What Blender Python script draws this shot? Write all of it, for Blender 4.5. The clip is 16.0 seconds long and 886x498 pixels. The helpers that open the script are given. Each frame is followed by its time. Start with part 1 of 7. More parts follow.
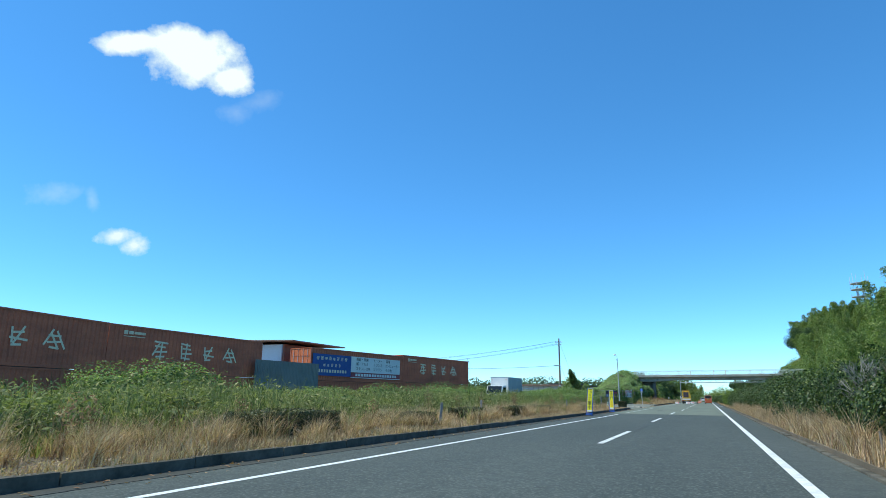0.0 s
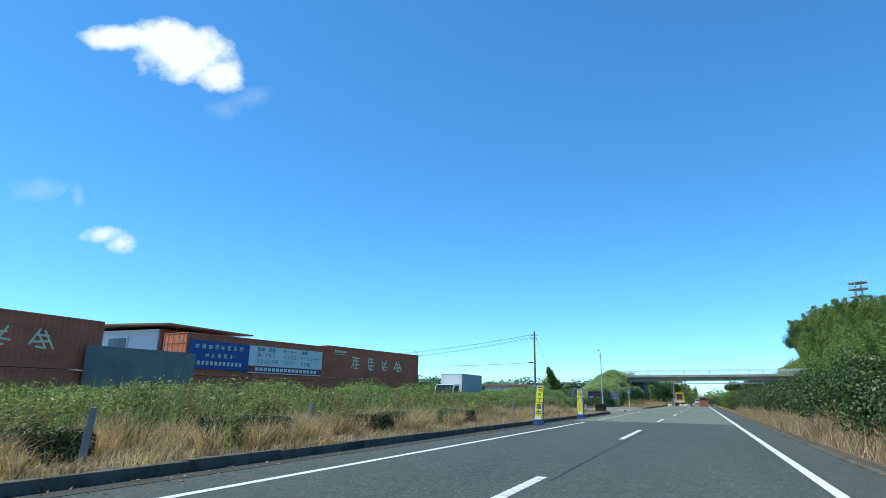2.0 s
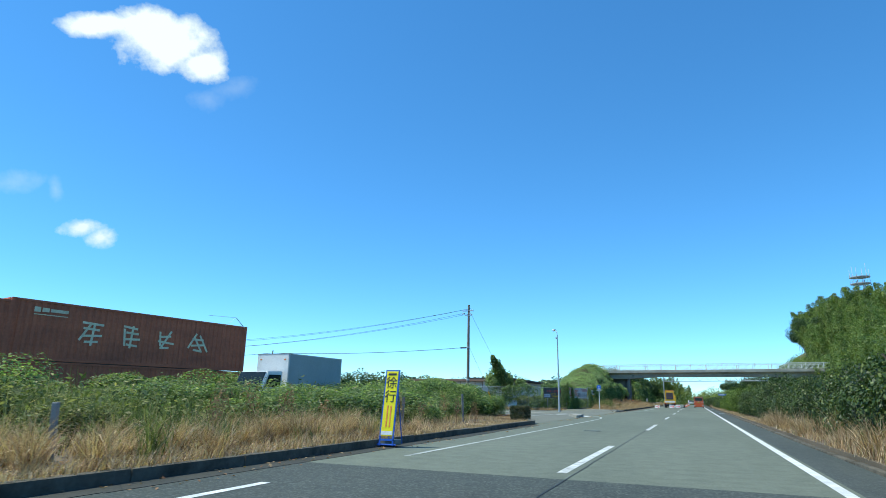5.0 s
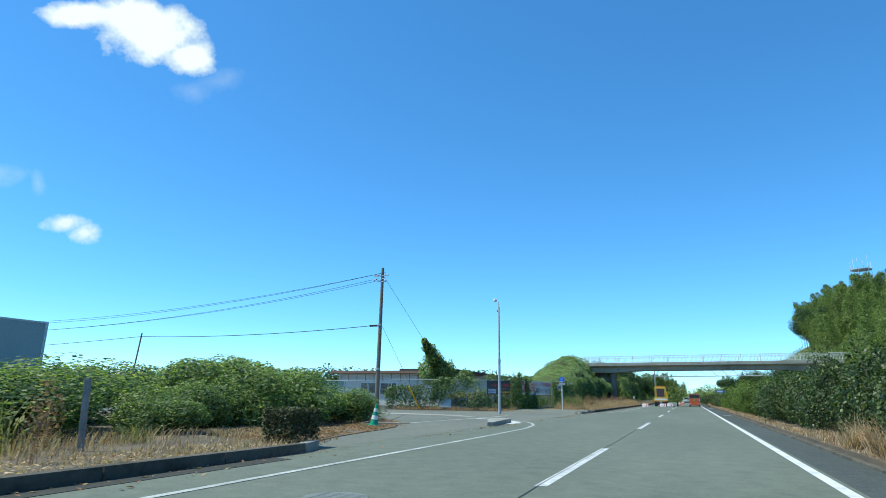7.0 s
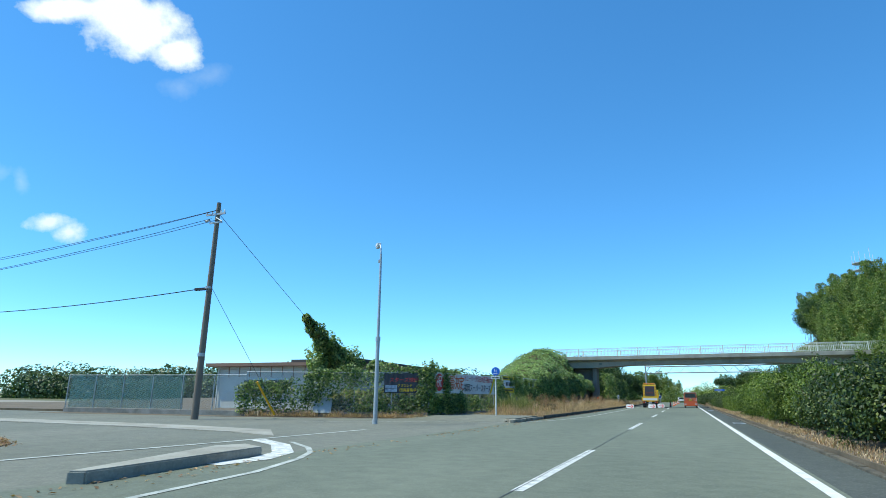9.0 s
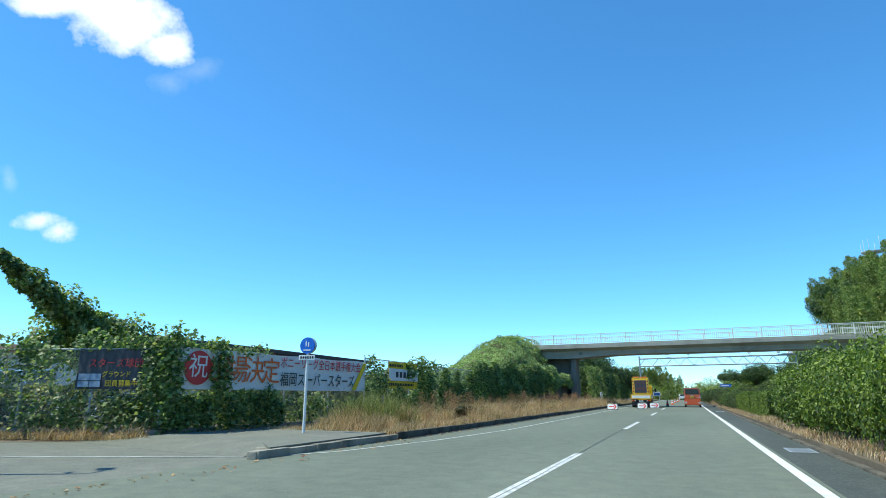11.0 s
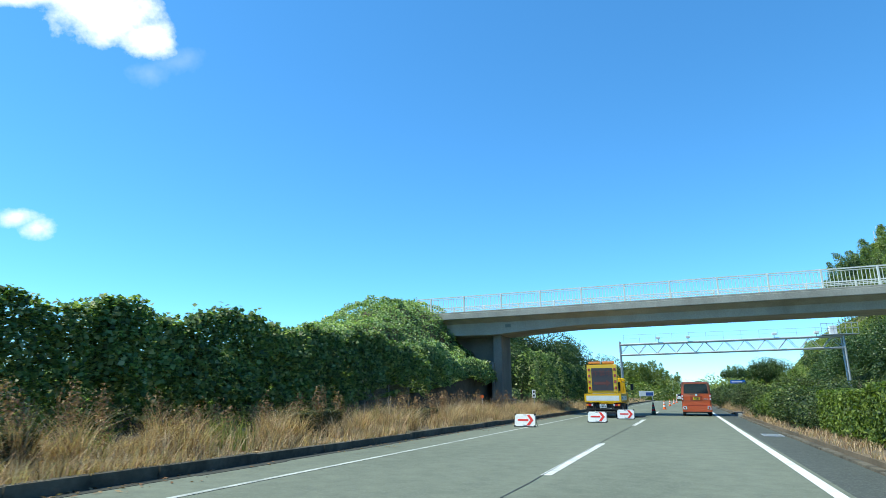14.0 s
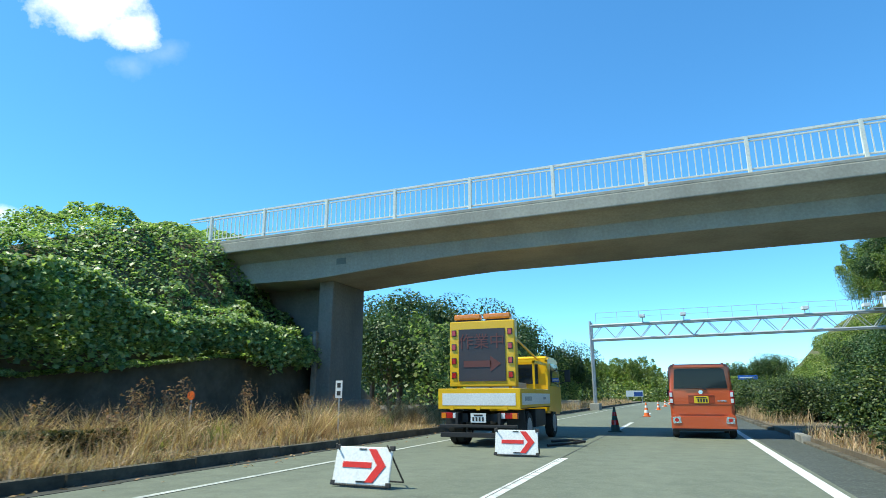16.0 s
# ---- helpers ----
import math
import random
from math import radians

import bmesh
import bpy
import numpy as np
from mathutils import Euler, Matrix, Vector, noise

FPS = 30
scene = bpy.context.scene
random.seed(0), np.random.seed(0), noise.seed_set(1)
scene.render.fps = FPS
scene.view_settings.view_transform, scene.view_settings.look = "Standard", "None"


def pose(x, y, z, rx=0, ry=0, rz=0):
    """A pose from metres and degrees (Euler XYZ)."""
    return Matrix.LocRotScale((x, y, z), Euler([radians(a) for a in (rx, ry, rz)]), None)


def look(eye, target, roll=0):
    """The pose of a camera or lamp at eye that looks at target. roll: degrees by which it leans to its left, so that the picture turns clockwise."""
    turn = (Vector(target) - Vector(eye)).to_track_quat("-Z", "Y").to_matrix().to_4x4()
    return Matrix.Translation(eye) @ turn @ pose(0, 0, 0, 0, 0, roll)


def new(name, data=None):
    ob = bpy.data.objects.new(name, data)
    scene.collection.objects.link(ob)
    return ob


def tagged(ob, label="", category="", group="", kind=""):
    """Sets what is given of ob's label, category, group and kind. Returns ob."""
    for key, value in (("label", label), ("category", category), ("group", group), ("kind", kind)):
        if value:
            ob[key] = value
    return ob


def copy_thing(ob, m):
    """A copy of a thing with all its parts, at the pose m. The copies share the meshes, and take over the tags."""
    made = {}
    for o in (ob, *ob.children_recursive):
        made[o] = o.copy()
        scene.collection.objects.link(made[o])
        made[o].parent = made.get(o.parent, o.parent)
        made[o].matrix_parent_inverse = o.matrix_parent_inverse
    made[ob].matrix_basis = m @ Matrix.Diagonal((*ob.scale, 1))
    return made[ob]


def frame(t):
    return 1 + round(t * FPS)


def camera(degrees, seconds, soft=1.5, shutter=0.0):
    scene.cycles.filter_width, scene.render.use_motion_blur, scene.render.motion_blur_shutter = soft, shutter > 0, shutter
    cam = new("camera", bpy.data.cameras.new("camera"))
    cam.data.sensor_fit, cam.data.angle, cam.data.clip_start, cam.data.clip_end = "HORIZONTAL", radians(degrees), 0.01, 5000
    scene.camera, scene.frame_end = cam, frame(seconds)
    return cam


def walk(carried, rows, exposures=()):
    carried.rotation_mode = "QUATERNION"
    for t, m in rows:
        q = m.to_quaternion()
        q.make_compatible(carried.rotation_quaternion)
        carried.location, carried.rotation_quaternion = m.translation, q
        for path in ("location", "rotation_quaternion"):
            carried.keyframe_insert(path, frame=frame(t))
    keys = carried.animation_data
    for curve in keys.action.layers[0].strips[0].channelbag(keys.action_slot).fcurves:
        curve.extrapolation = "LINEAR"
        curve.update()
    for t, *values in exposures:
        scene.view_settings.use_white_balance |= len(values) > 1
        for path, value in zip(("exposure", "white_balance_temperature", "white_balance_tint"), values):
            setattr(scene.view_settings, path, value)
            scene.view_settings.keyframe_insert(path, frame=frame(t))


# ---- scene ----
cam = camera(73.93, 16.0, soft=0.75, shutter=0.08)
PATH = [
    (0, (0.381, -2.715, 1.070), (-0.399, -0.938, 1.554), 0.66),
    (0.5, (0.312, 0.049, 1.068), (-0.464, 1.827, 1.552), 0.68),
    (1, (0.223, 3.089, 1.068), (-0.547, 4.869, 1.557), 0.72),
    (1.5, (0.124, 6.309, 1.062), (-0.642, 8.091, 1.548), 0.77),
    (2, (0.050, 9.786, 1.058), (-0.714, 11.568, 1.547), 0.82),
    (2.5, (-0.042, 13.280, 1.065), (-0.800, 15.065, 1.553), 0.83),
    (3, (-0.116, 16.893, 1.070), (-0.873, 18.679, 1.557), 0.89),
    (3.5, (-0.155, 20.738, 1.075), (-0.908, 22.525, 1.563), 0.95),
    (4, (-0.167, 24.853, 1.078), (-0.921, 26.640, 1.567), 1.00),
    (6.5, (-0.165, 45.514, 1.034), (-0.903, 47.309, 1.520), 0.89),
    (7, (-0.157, 49.658, 1.026), (-0.893, 51.453, 1.509), 0.87),
    (7.5, (-0.166, 53.455, 1.029), (-0.893, 55.255, 1.508), 0.82),
    (8, (-0.135, 57.272, 1.032), (-0.855, 59.073, 1.519), 0.77),
    (10.5, (0.149, 77.055, 1.051), (-0.585, 78.852, 1.533), 0.21),
    (11, (0.128, 81.205, 1.062), (-0.600, 83.005, 1.544), 0.15),
    (11.5, (0.118, 85.487, 1.080), (-0.609, 87.286, 1.567), 0.09),
    (12, (0.120, 89.973, 1.078), (-0.609, 91.770, 1.570), 0.07),
    (12.5, (0.093, 94.480, 1.077), (-0.638, 96.277, 1.564), 0.04),
    (13, (0.049, 98.983, 1.078), (-0.678, 100.781, 1.563), -0.01),
    (13.5, (0.042, 103.778, 1.068), (-0.686, 105.578, 1.547), -0.06),
    (14, (0.031, 108.475, 1.061), (-0.691, 110.275, 1.546), -0.10),
    (14.5, (0.031, 113.094, 1.050), (-0.687, 114.896, 1.536), -0.14),
    (15, (0.040, 117.718, 1.039), (-0.675, 119.520, 1.530), -0.14),
    (15.5, (0.059, 122.428, 1.020), (-0.653, 124.232, 1.508), -0.15),
    (16, (0.059, 127.595, 0.996), (-0.650, 129.400, 1.484), -0.15),
]
EXPOSURES = [(0, 0.1, 6500, -4), (3.5, 0.13, 6500, -4), (7, 0.12, 6500, -5), (11, 0.28, 6700, -5), (14.5, 0.46, 6850, -6), (16, 0.52, 7050, -6)]
walk(cam, [(t, look(e, a, r)) for t, e, a, r in PATH], EXPOSURES)

# ---- light: clear summer sky, high sun from the left, a little behind ----
SUN_EL, SUN_AZ = radians(61), (-0.885, -0.46)
world = bpy.data.worlds.new("sky")
scene.world = world
world.use_nodes = True
wn, wl = world.node_tree.nodes, world.node_tree.links
sky = wn.new("ShaderNodeTexSky")
sky.sky_type, sky.sun_disc = "NISHITA", False
sky.sun_elevation = SUN_EL
sky.sun_rotation = math.atan2(SUN_AZ[0], SUN_AZ[1])
sky.air_density, sky.dust_density, sky.ozone_density, sky.altitude = 0.75, 0.05, 9.0, 0
tone = wn.new("ShaderNodeHueSaturation")
tone.inputs["Saturation"].default_value = 1.14
soften = wn.new("ShaderNodeGamma")
soften.inputs[1].default_value = 0.9
wl.new(sky.outputs[0], soften.inputs[0])
wl.new(soften.outputs[0], tone.inputs["Color"])
tint = wn.new("ShaderNodeMix")
tint.data_type, tint.blend_type = "RGBA", "MULTIPLY"
tint.inputs[0].default_value = 1.0
tint.inputs[7].default_value = (1.46, 1.75, 1.83, 1)
wl.new(tone.outputs[0], tint.inputs[6])
wl.new(tint.outputs[2], wn["Background"].inputs[0])
wn["Background"].inputs[1].default_value = 0.15
sun = new("sun", bpy.data.lights.new("sun", "SUN"))
sun.data.energy, sun.data.angle, sun.data.color = 4.5, radians(0.53), (1.0, 0.95, 0.87)
to_sun = Vector((SUN_AZ[0] * math.cos(SUN_EL), SUN_AZ[1] * math.cos(SUN_EL), math.sin(SUN_EL)))
sun.rotation_euler = to_sun.to_track_quat("Z", "Y").to_euler()
sun.location = (-40, -40, 90)

# ---- materials ----
def shader(name):
    m = bpy.data.materials.new(name)
    m.use_nodes = True
    return m, m.node_tree.nodes, m.node_tree.links, m.node_tree.nodes["Principled BSDF"]


def noise_tex(n, l, scale, detail=4.0, coord="Object", stretch=None, rough=0.55):
    tc = n.new("ShaderNodeTexCoord")
    tex = n.new("ShaderNodeTexNoise")
    tex.inputs["Scale"].default_value, tex.inputs["Detail"].default_value = scale, detail
    tex.inputs["Roughness"].default_value = rough
    src = n.new("ShaderNodeNewGeometry").outputs["Position"] if coord == "World" else tc.outputs[coord]
    if stretch:
        mp = n.new("ShaderNodeMapping")
        mp.inputs["Scale"].default_value = stretch
        l.new(src, mp.inputs["Vector"])
        src = mp.outputs[0]
    l.new(src, tex.inputs["Vector"])
    return tex


def ramp(n, l, src, stops):
    r = n.new("ShaderNodeValToRGB")
    el = r.color_ramp.elements
    while len(el) < len(stops):
        el.new(0.5)
    for e, (p, c) in zip(el, stops):
        e.position, e.color = p, (*c, 1) if len(c) == 3 else c
    l.new(src, r.inputs[0])
    return r


def mixc(n, l, a, b, fac, mode="MIX"):
    x = n.new("ShaderNodeMix")
    x.data_type, x.blend_type = "RGBA", mode
    for sock, v in ((x.inputs[6], a), (x.inputs[7], b), (x.inputs[0], fac)):
        if hasattr(v, "links"):
            l.new(v, sock)
        else:
            sock.default_value = (*v, 1) if isinstance(v, tuple) and len(v) == 3 else v
    return x.outputs[2]


def bump(n, l, b, height, strength, dist=0.02):
    k = n.new("ShaderNodeBump")
    k.inputs["Strength"].default_value, k.inputs["Distance"].default_value = strength, dist
    l.new(height, k.inputs["Height"])
    l.new(k.outputs[0], b.inputs["Normal"])


def surface(name, base, dark=None, rough=0.6, metal=0.0, grain=30.0, stain=1.2, amount=0.35, bumpy=0.15, coat=0.0, spec=0.5, coord="Object", stretch=None):
    """A worn surface: fine grain and broad stains over a base colour."""
    m, n, l, b = shader(name)
    dark = dark or tuple(c * 0.6 for c in base)
    big = noise_tex(n, l, stain, 5, coord, stretch, 0.6)
    fine = noise_tex(n, l, grain, 3, coord)
    r1 = ramp(n, l, big.outputs[0], [(0.38, (0, 0, 0)), (0.72, (amount, amount, amount))])
    c = mixc(n, l, base, dark, r1.outputs[0])
    r2 = ramp(n, l, fine.outputs[0], [(0.3, (0.86, 0.86, 0.86)), (0.7, (1.08, 1.08, 1.08))])
    c = mixc(n, l, c, r2.outputs[0], 1.0, "MULTIPLY")
    l.new(c, b.inputs["Base Color"])
    rr = ramp(n, l, big.outputs[0], [(0.3, (rough, rough, rough)), (0.8, (min(1, rough + 0.15),) * 3)])
    l.new(rr.outputs[0], b.inputs["Roughness"])
    b.inputs["Metallic"].default_value = metal
    b.inputs["Coat Weight"].default_value = coat
    b.inputs["Specular IOR Level"].default_value = spec
    if bumpy:
        bump(n, l, b, fine.outputs[0], bumpy)
    return m


def leafy(name, stops, trans=0.35, rough=0.45, spec=0.35, patch=0.25):
    """Foliage: every leaf its own tint, with lighter and darker patches; light passes through."""
    m, n, l, b = shader(name)
    geo = n.new("ShaderNodeNewGeometry")
    r = ramp(n, l, geo.outputs["Random Per Island"], stops)
    big = noise_tex(n, l, patch, 3, "World")
    r2 = ramp(n, l, big.outputs[0], [(0.3, (0.72, 0.74, 0.7)), (0.7, (1.2, 1.16, 1.05))])
    c = mixc(n, l, r.outputs[0], r2.outputs[0], 1.0, "MULTIPLY")
    l.new(c, b.inputs["Base Color"])
    b.inputs["Roughness"].default_value, b.inputs["Specular IOR Level"].default_value = rough, spec
    tr = n.new("ShaderNodeBsdfTranslucent")
    c2 = mixc(n, l, c, (1.2, 1.35, 0.65), 1.0, "MULTIPLY")
    l.new(c2, tr.inputs[0])
    mx = n.new("ShaderNodeMixShader")
    mx.inputs[0].default_value = trans
    l.new(b.outputs[0], mx.inputs[1])
    l.new(tr.outputs[0], mx.inputs[2])
    l.new(mx.outputs[0], n["Material Output"].inputs[0])
    return m


def asphalt(name, lo, hi, speck, speck_amt):
    m, n, l, b = shader(name)
    big = noise_tex(n, l, 0.35, 5, "World", (1.0, 0.22, 1.0))
    mid = noise_tex(n, l, 3.0, 5, "World")
    vor = n.new("ShaderNodeTexVoronoi")
    vor.inputs["Scale"].default_value = 38
    l.new(n.new("ShaderNodeNewGeometry").outputs["Position"], vor.inputs["Vector"])
    c = ramp(n, l, big.outputs[0], [(0.3, lo), (0.7, hi)]).outputs[0]
    r2 = ramp(n, l, mid.outputs[0], [(0.3, (0.84, 0.84, 0.85)), (0.7, (1.12, 1.12, 1.1))])
    c = mixc(n, l, c, r2.outputs[0], 1.0, "MULTIPLY")
    pick = ramp(n, l, vor.outputs["Color"], [(0.55, (0, 0, 0)), (0.95, (speck_amt,) * 3)])
    c = mixc(n, l, c, speck, pick.outputs[0])
    l.new(c, b.inputs["Base Color"])
    b.inputs["Roughness"].default_value, b.inputs["Specular IOR Level"].default_value = 0.85, 0.3
    bump(n, l, b, vor.outputs["Distance"], 0.35, 0.01)
    return m


def glassy(name, tint, alpha=0.5, rough=0.03):
    """Tinted car glass: part see-through, part gloss."""
    m, n, l, b = shader(name)
    b.inputs["Base Color"].default_value = (*tint, 1)
    b.inputs["Roughness"].default_value = rough
    b.inputs["Transmission Weight"].default_value = alpha
    b.inputs["IOR"].default_value = 1.3
    return m


def glow(name, colour, strength):
    m, n, l, b = shader(name)
    b.inputs["Base Color"].default_value = (*colour, 1)
    b.inputs["Emission Color"].default_value = (*colour, 1)
    b.inputs["Emission Strength"].default_value = strength
    return m


ASPHALT_NEW = asphalt("dark_asphalt", (0.045, 0.054, 0.047), (0.068, 0.078, 0.068), (0.2, 0.21, 0.185), 0.5)
ASPHALT_OLD = asphalt("old_asphalt", (0.122, 0.138, 0.104), (0.162, 0.18, 0.137), (0.24, 0.255, 0.205), 0.3)
ASPHALT_SIDE = asphalt("shoulder_asphalt", (0.053, 0.062, 0.055), (0.082, 0.091, 0.081), (0.19, 0.2, 0.18), 0.35)
ASPHALT_MOUTH = asphalt("side_road_asphalt", (0.13, 0.138, 0.11), (0.185, 0.187, 0.152), (0.29, 0.28, 0.24), 0.4)
PAINT = surface("road_paint", (0.74, 0.75, 0.74), (0.3, 0.31, 0.3), 0.75, grain=60, stain=3.0, amount=0.55, bumpy=0.1, coord="World")
PAINT_OLD = surface("faded_road_paint", (0.5, 0.52, 0.48), (0.2, 0.22, 0.2), 0.8, grain=40, stain=2.2, amount=0.9, bumpy=0.1, coord="World")
PAINT_WORN = surface("worn_road_paint", (0.72, 0.73, 0.71), (0.2, 0.215, 0.19), 0.8, grain=70, stain=6.0, amount=0.85, bumpy=0.1, coord="World")
KERB = surface("kerb_concrete", (0.3, 0.29, 0.26), (0.1, 0.1, 0.085), 0.9, grain=24, stain=1.6, amount=0.8, bumpy=0.3, coord="World")
KERB_WORN = surface("worn_kerb_concrete", (0.34, 0.31, 0.25), (0.1, 0.09, 0.065), 0.95, grain=22, stain=1.6, amount=0.95, bumpy=0.45, coord="World")
# dirt and the shade of the left kerb's road face, both in this colour
KERB_DARK = surface("dirty_shaded_kerb_concrete", (0.13, 0.115, 0.085), (0.035, 0.032, 0.022), 0.95, grain=18, stain=2.2, amount=0.95, bumpy=0.4, coord="World")
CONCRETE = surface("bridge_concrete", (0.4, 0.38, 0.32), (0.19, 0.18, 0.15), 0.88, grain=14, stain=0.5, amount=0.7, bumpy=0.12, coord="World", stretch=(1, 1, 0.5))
# darker than the deck concrete: the shade under the deck is in its colour
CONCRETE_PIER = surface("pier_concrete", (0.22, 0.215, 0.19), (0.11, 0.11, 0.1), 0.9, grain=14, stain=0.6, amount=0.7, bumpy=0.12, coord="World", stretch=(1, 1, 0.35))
PALE = surface("pale_concrete", (0.36, 0.35, 0.3), (0.2, 0.185, 0.15), 0.9, grain=20, stain=0.9, amount=0.8, bumpy=0.25, coord="World")
GUTTER = surface("dark_gutter", (0.04, 0.043, 0.036), (0.075, 0.068, 0.05), 0.95, grain=14, stain=1.4, amount=0.6, bumpy=0.35, coord="World")
# stone with the shade of the overhanging vines put into its base colour
SHADE_STONE = surface("shade_dark_stone", (0.09, 0.095, 0.08), (0.045, 0.05, 0.04), 0.95, grain=8, stain=1.2, amount=0.9, bumpy=0.5, coord="World")
SOIL = surface("dry_soil", (0.17, 0.13, 0.085), (0.08, 0.066, 0.042), 0.95, grain=9, stain=0.6, amount=0.9, bumpy=0.5, coord="World")
TURF = surface("rough_turf", (0.085, 0.1, 0.035), (0.16, 0.13, 0.06), 0.95, grain=5, stain=0.12, amount=0.9, bumpy=0.6, coord="World")
GRAVEL = surface("gravel_lot", (0.3, 0.27, 0.22), (0.2, 0.18, 0.14), 0.95, grain=12, stain=0.4, amount=0.8, bumpy=0.4, coord="World")
DRY = leafy("dry_grass", [(0.0, (0.165, 0.1, 0.068)), (0.3, (0.43, 0.28, 0.185)), (0.65, (0.64, 0.45, 0.315)), (0.9, (0.8, 0.62, 0.47)), (0.96, (0.27, 0.24, 0.12)), (1.0, (0.17, 0.17, 0.075))], 0.28, 0.7, 0.2, 1.6)
WEED = leafy("green_weeds", [(0.0, (0.06, 0.08, 0.03)), (0.4, (0.165, 0.195, 0.075)), (0.85, (0.32, 0.335, 0.145)), (1.0, (0.52, 0.44, 0.25))], 0.35, 0.65, 0.2, 0.35)
KUDZU = leafy("kudzu_leaves", [(0.0, (0.055, 0.095, 0.037)), (0.4, (0.155, 0.23, 0.088)), (0.85, (0.31, 0.39, 0.17)), (1.0, (0.5, 0.5, 0.29))], 0.52, 0.45, 0.4, 0.3)
MOUND = leafy("mound_leaves", [(0.0, (0.085, 0.15, 0.06)), (0.4, (0.22, 0.325, 0.13)), (0.85, (0.4, 0.51, 0.24)), (1.0, (0.58, 0.61, 0.37))], 0.42, 0.42, 0.45, 0.25)
HEDGE = leafy("hedge_leaves", [(0.0, (0.016, 0.032, 0.012)), (0.45, (0.042, 0.076, 0.022)), (0.85, (0.105, 0.15, 0.042)), (1.0, (0.22, 0.25, 0.08))], 0.24, 0.45, 0.35, 0.35)
HEDGE_LIGHT = leafy("bright_hedge_leaves", [(0.0, (0.03, 0.06, 0.012)), (0.5, (0.11, 0.17, 0.032)), (1.0, (0.28, 0.35, 0.08))], 0.3, 0.5, 0.3, 0.35)
BAMBOO = leafy("bamboo_leaves", [(0.0, (0.055, 0.095, 0.026)), (0.4, (0.145, 0.215, 0.058)), (0.85, (0.27, 0.34, 0.1)), (1.0, (0.44, 0.42, 0.17))], 0.4, 0.45, 0.35, 0.2)
DARKTREE = leafy("evergreen_leaves", [(0.0, (0.026, 0.058, 0.020)), (0.6, (0.051, 0.102, 0.032)), (1.0, (0.123, 0.174, 0.051))], 0.22, 0.45, 0.4, 0.2)
BOXHEDGE = leafy("clipped_hedge_leaves", [(0.0, (0.03, 0.036, 0.018)), (0.5, (0.075, 0.085, 0.036)), (0.85, (0.14, 0.15, 0.06)), (1.0, (0.26, 0.2, 0.11))], 0.2, 0.5, 0.3, 0.9)
DEADSEED = leafy("seed_heads", [(0.0, (0.22, 0.12, 0.08)), (0.6, (0.36, 0.22, 0.14)), (1.0, (0.5, 0.36, 0.22))], 0.2, 0.8, 0.1, 0.4)
BARK = surface("bark", (0.16, 0.12, 0.085), (0.07, 0.055, 0.04), 0.95, grain=30, stain=5, bumpy=0.5)
CULM = surface("bamboo_culm", (0.19, 0.2, 0.07), (0.1, 0.11, 0.04), 0.6, grain=20, stain=2, bumpy=0.1)
TWIG = surface("dry_twigs", (0.36, 0.32, 0.28), (0.2, 0.17, 0.14), 0.9, grain=30, stain=3, bumpy=0.2)
CONT_RED = surface("container_red", (0.5, 0.135, 0.062), (0.27, 0.085, 0.048), 0.62, grain=10, stain=0.7, amount=0.75, bumpy=0.05, stretch=(0.5, 1, 1.4))
# brighter copy of the container red: sunlight on the door end is in the colour
CONT_SUNLIT = surface("sunlit_container_door", (0.62, 0.16, 0.05), (0.4, 0.09, 0.03), 0.6, grain=12, stain=1.2, bumpy=0.05)
GLYPH = surface("weathered_white_lettering", (0.78, 0.72, 0.5), (0.42, 0.32, 0.22), 0.7, grain=12, stain=2.5, amount=0.6, bumpy=0.0)
BOARD_BLUE = surface("board_blue", (0.016, 0.07, 0.27), (0.012, 0.045, 0.17), 0.5, stain=0.8, bumpy=0.0)
BOARD_WHITE = surface("board_white", (0.66, 0.7, 0.68), (0.45, 0.48, 0.46), 0.5, stain=0.8, bumpy=0.0)
BOARD_MAROON = surface("board_maroon", (0.24, 0.05, 0.06), (0.14, 0.03, 0.04), 0.5, stain=1, bumpy=0.0)
BOARD_INK = surface("board_ink", (0.03, 0.045, 0.04), None, 0.6, bumpy=0.0)
ORANGE_CAR = surface("copper_orange_paint", (0.63, 0.1, 0.022), (0.63, 0.1, 0.022), 0.34, metal=0.1, grain=400, stain=0.8, amount=0.25, bumpy=0.0, coat=0.7)
ORANGE_DARK = surface("shaded_recess_paint", (0.42, 0.06, 0.014), None, 0.4, metal=0.2, grain=300, bumpy=0.0, coat=0.5)
CAR_GLASS = glassy("tinted_glass", (0.03, 0.045, 0.055), 0.35)
CLEAR_GLASS = glassy("window_glass", (0.2, 0.26, 0.3), 0.5)
BLACK = surface("black_plastic", (0.018, 0.018, 0.02), (0.03, 0.03, 0.03), 0.55, bumpy=0.05)
RUBBER = surface("tyre_rubber", (0.02, 0.02, 0.02), (0.045, 0.043, 0.04), 0.85, grain=40, bumpy=0.2)
CHROME = surface("chrome", (0.75, 0.76, 0.78), (0.6, 0.6, 0.62), 0.12, metal=1.0, bumpy=0.0)
RED_LENS = surface("red_lens", (0.5, 0.012, 0.012), (0.35, 0.01, 0.01), 0.15, coat=0.8, bumpy=0.0)
CLEAR_LENS = surface("clear_lens", (0.75, 0.77, 0.78), (0.55, 0.56, 0.58), 0.12, coat=0.8, bumpy=0.0)
AMBER = surface("amber_lens", (0.85, 0.26, 0.02), (0.6, 0.16, 0.01), 0.2, coat=0.8, bumpy=0.0)
PLATE_Y = surface("yellow_plate", (0.85, 0.58, 0.02), (0.7, 0.45, 0.02), 0.5, bumpy=0.0)
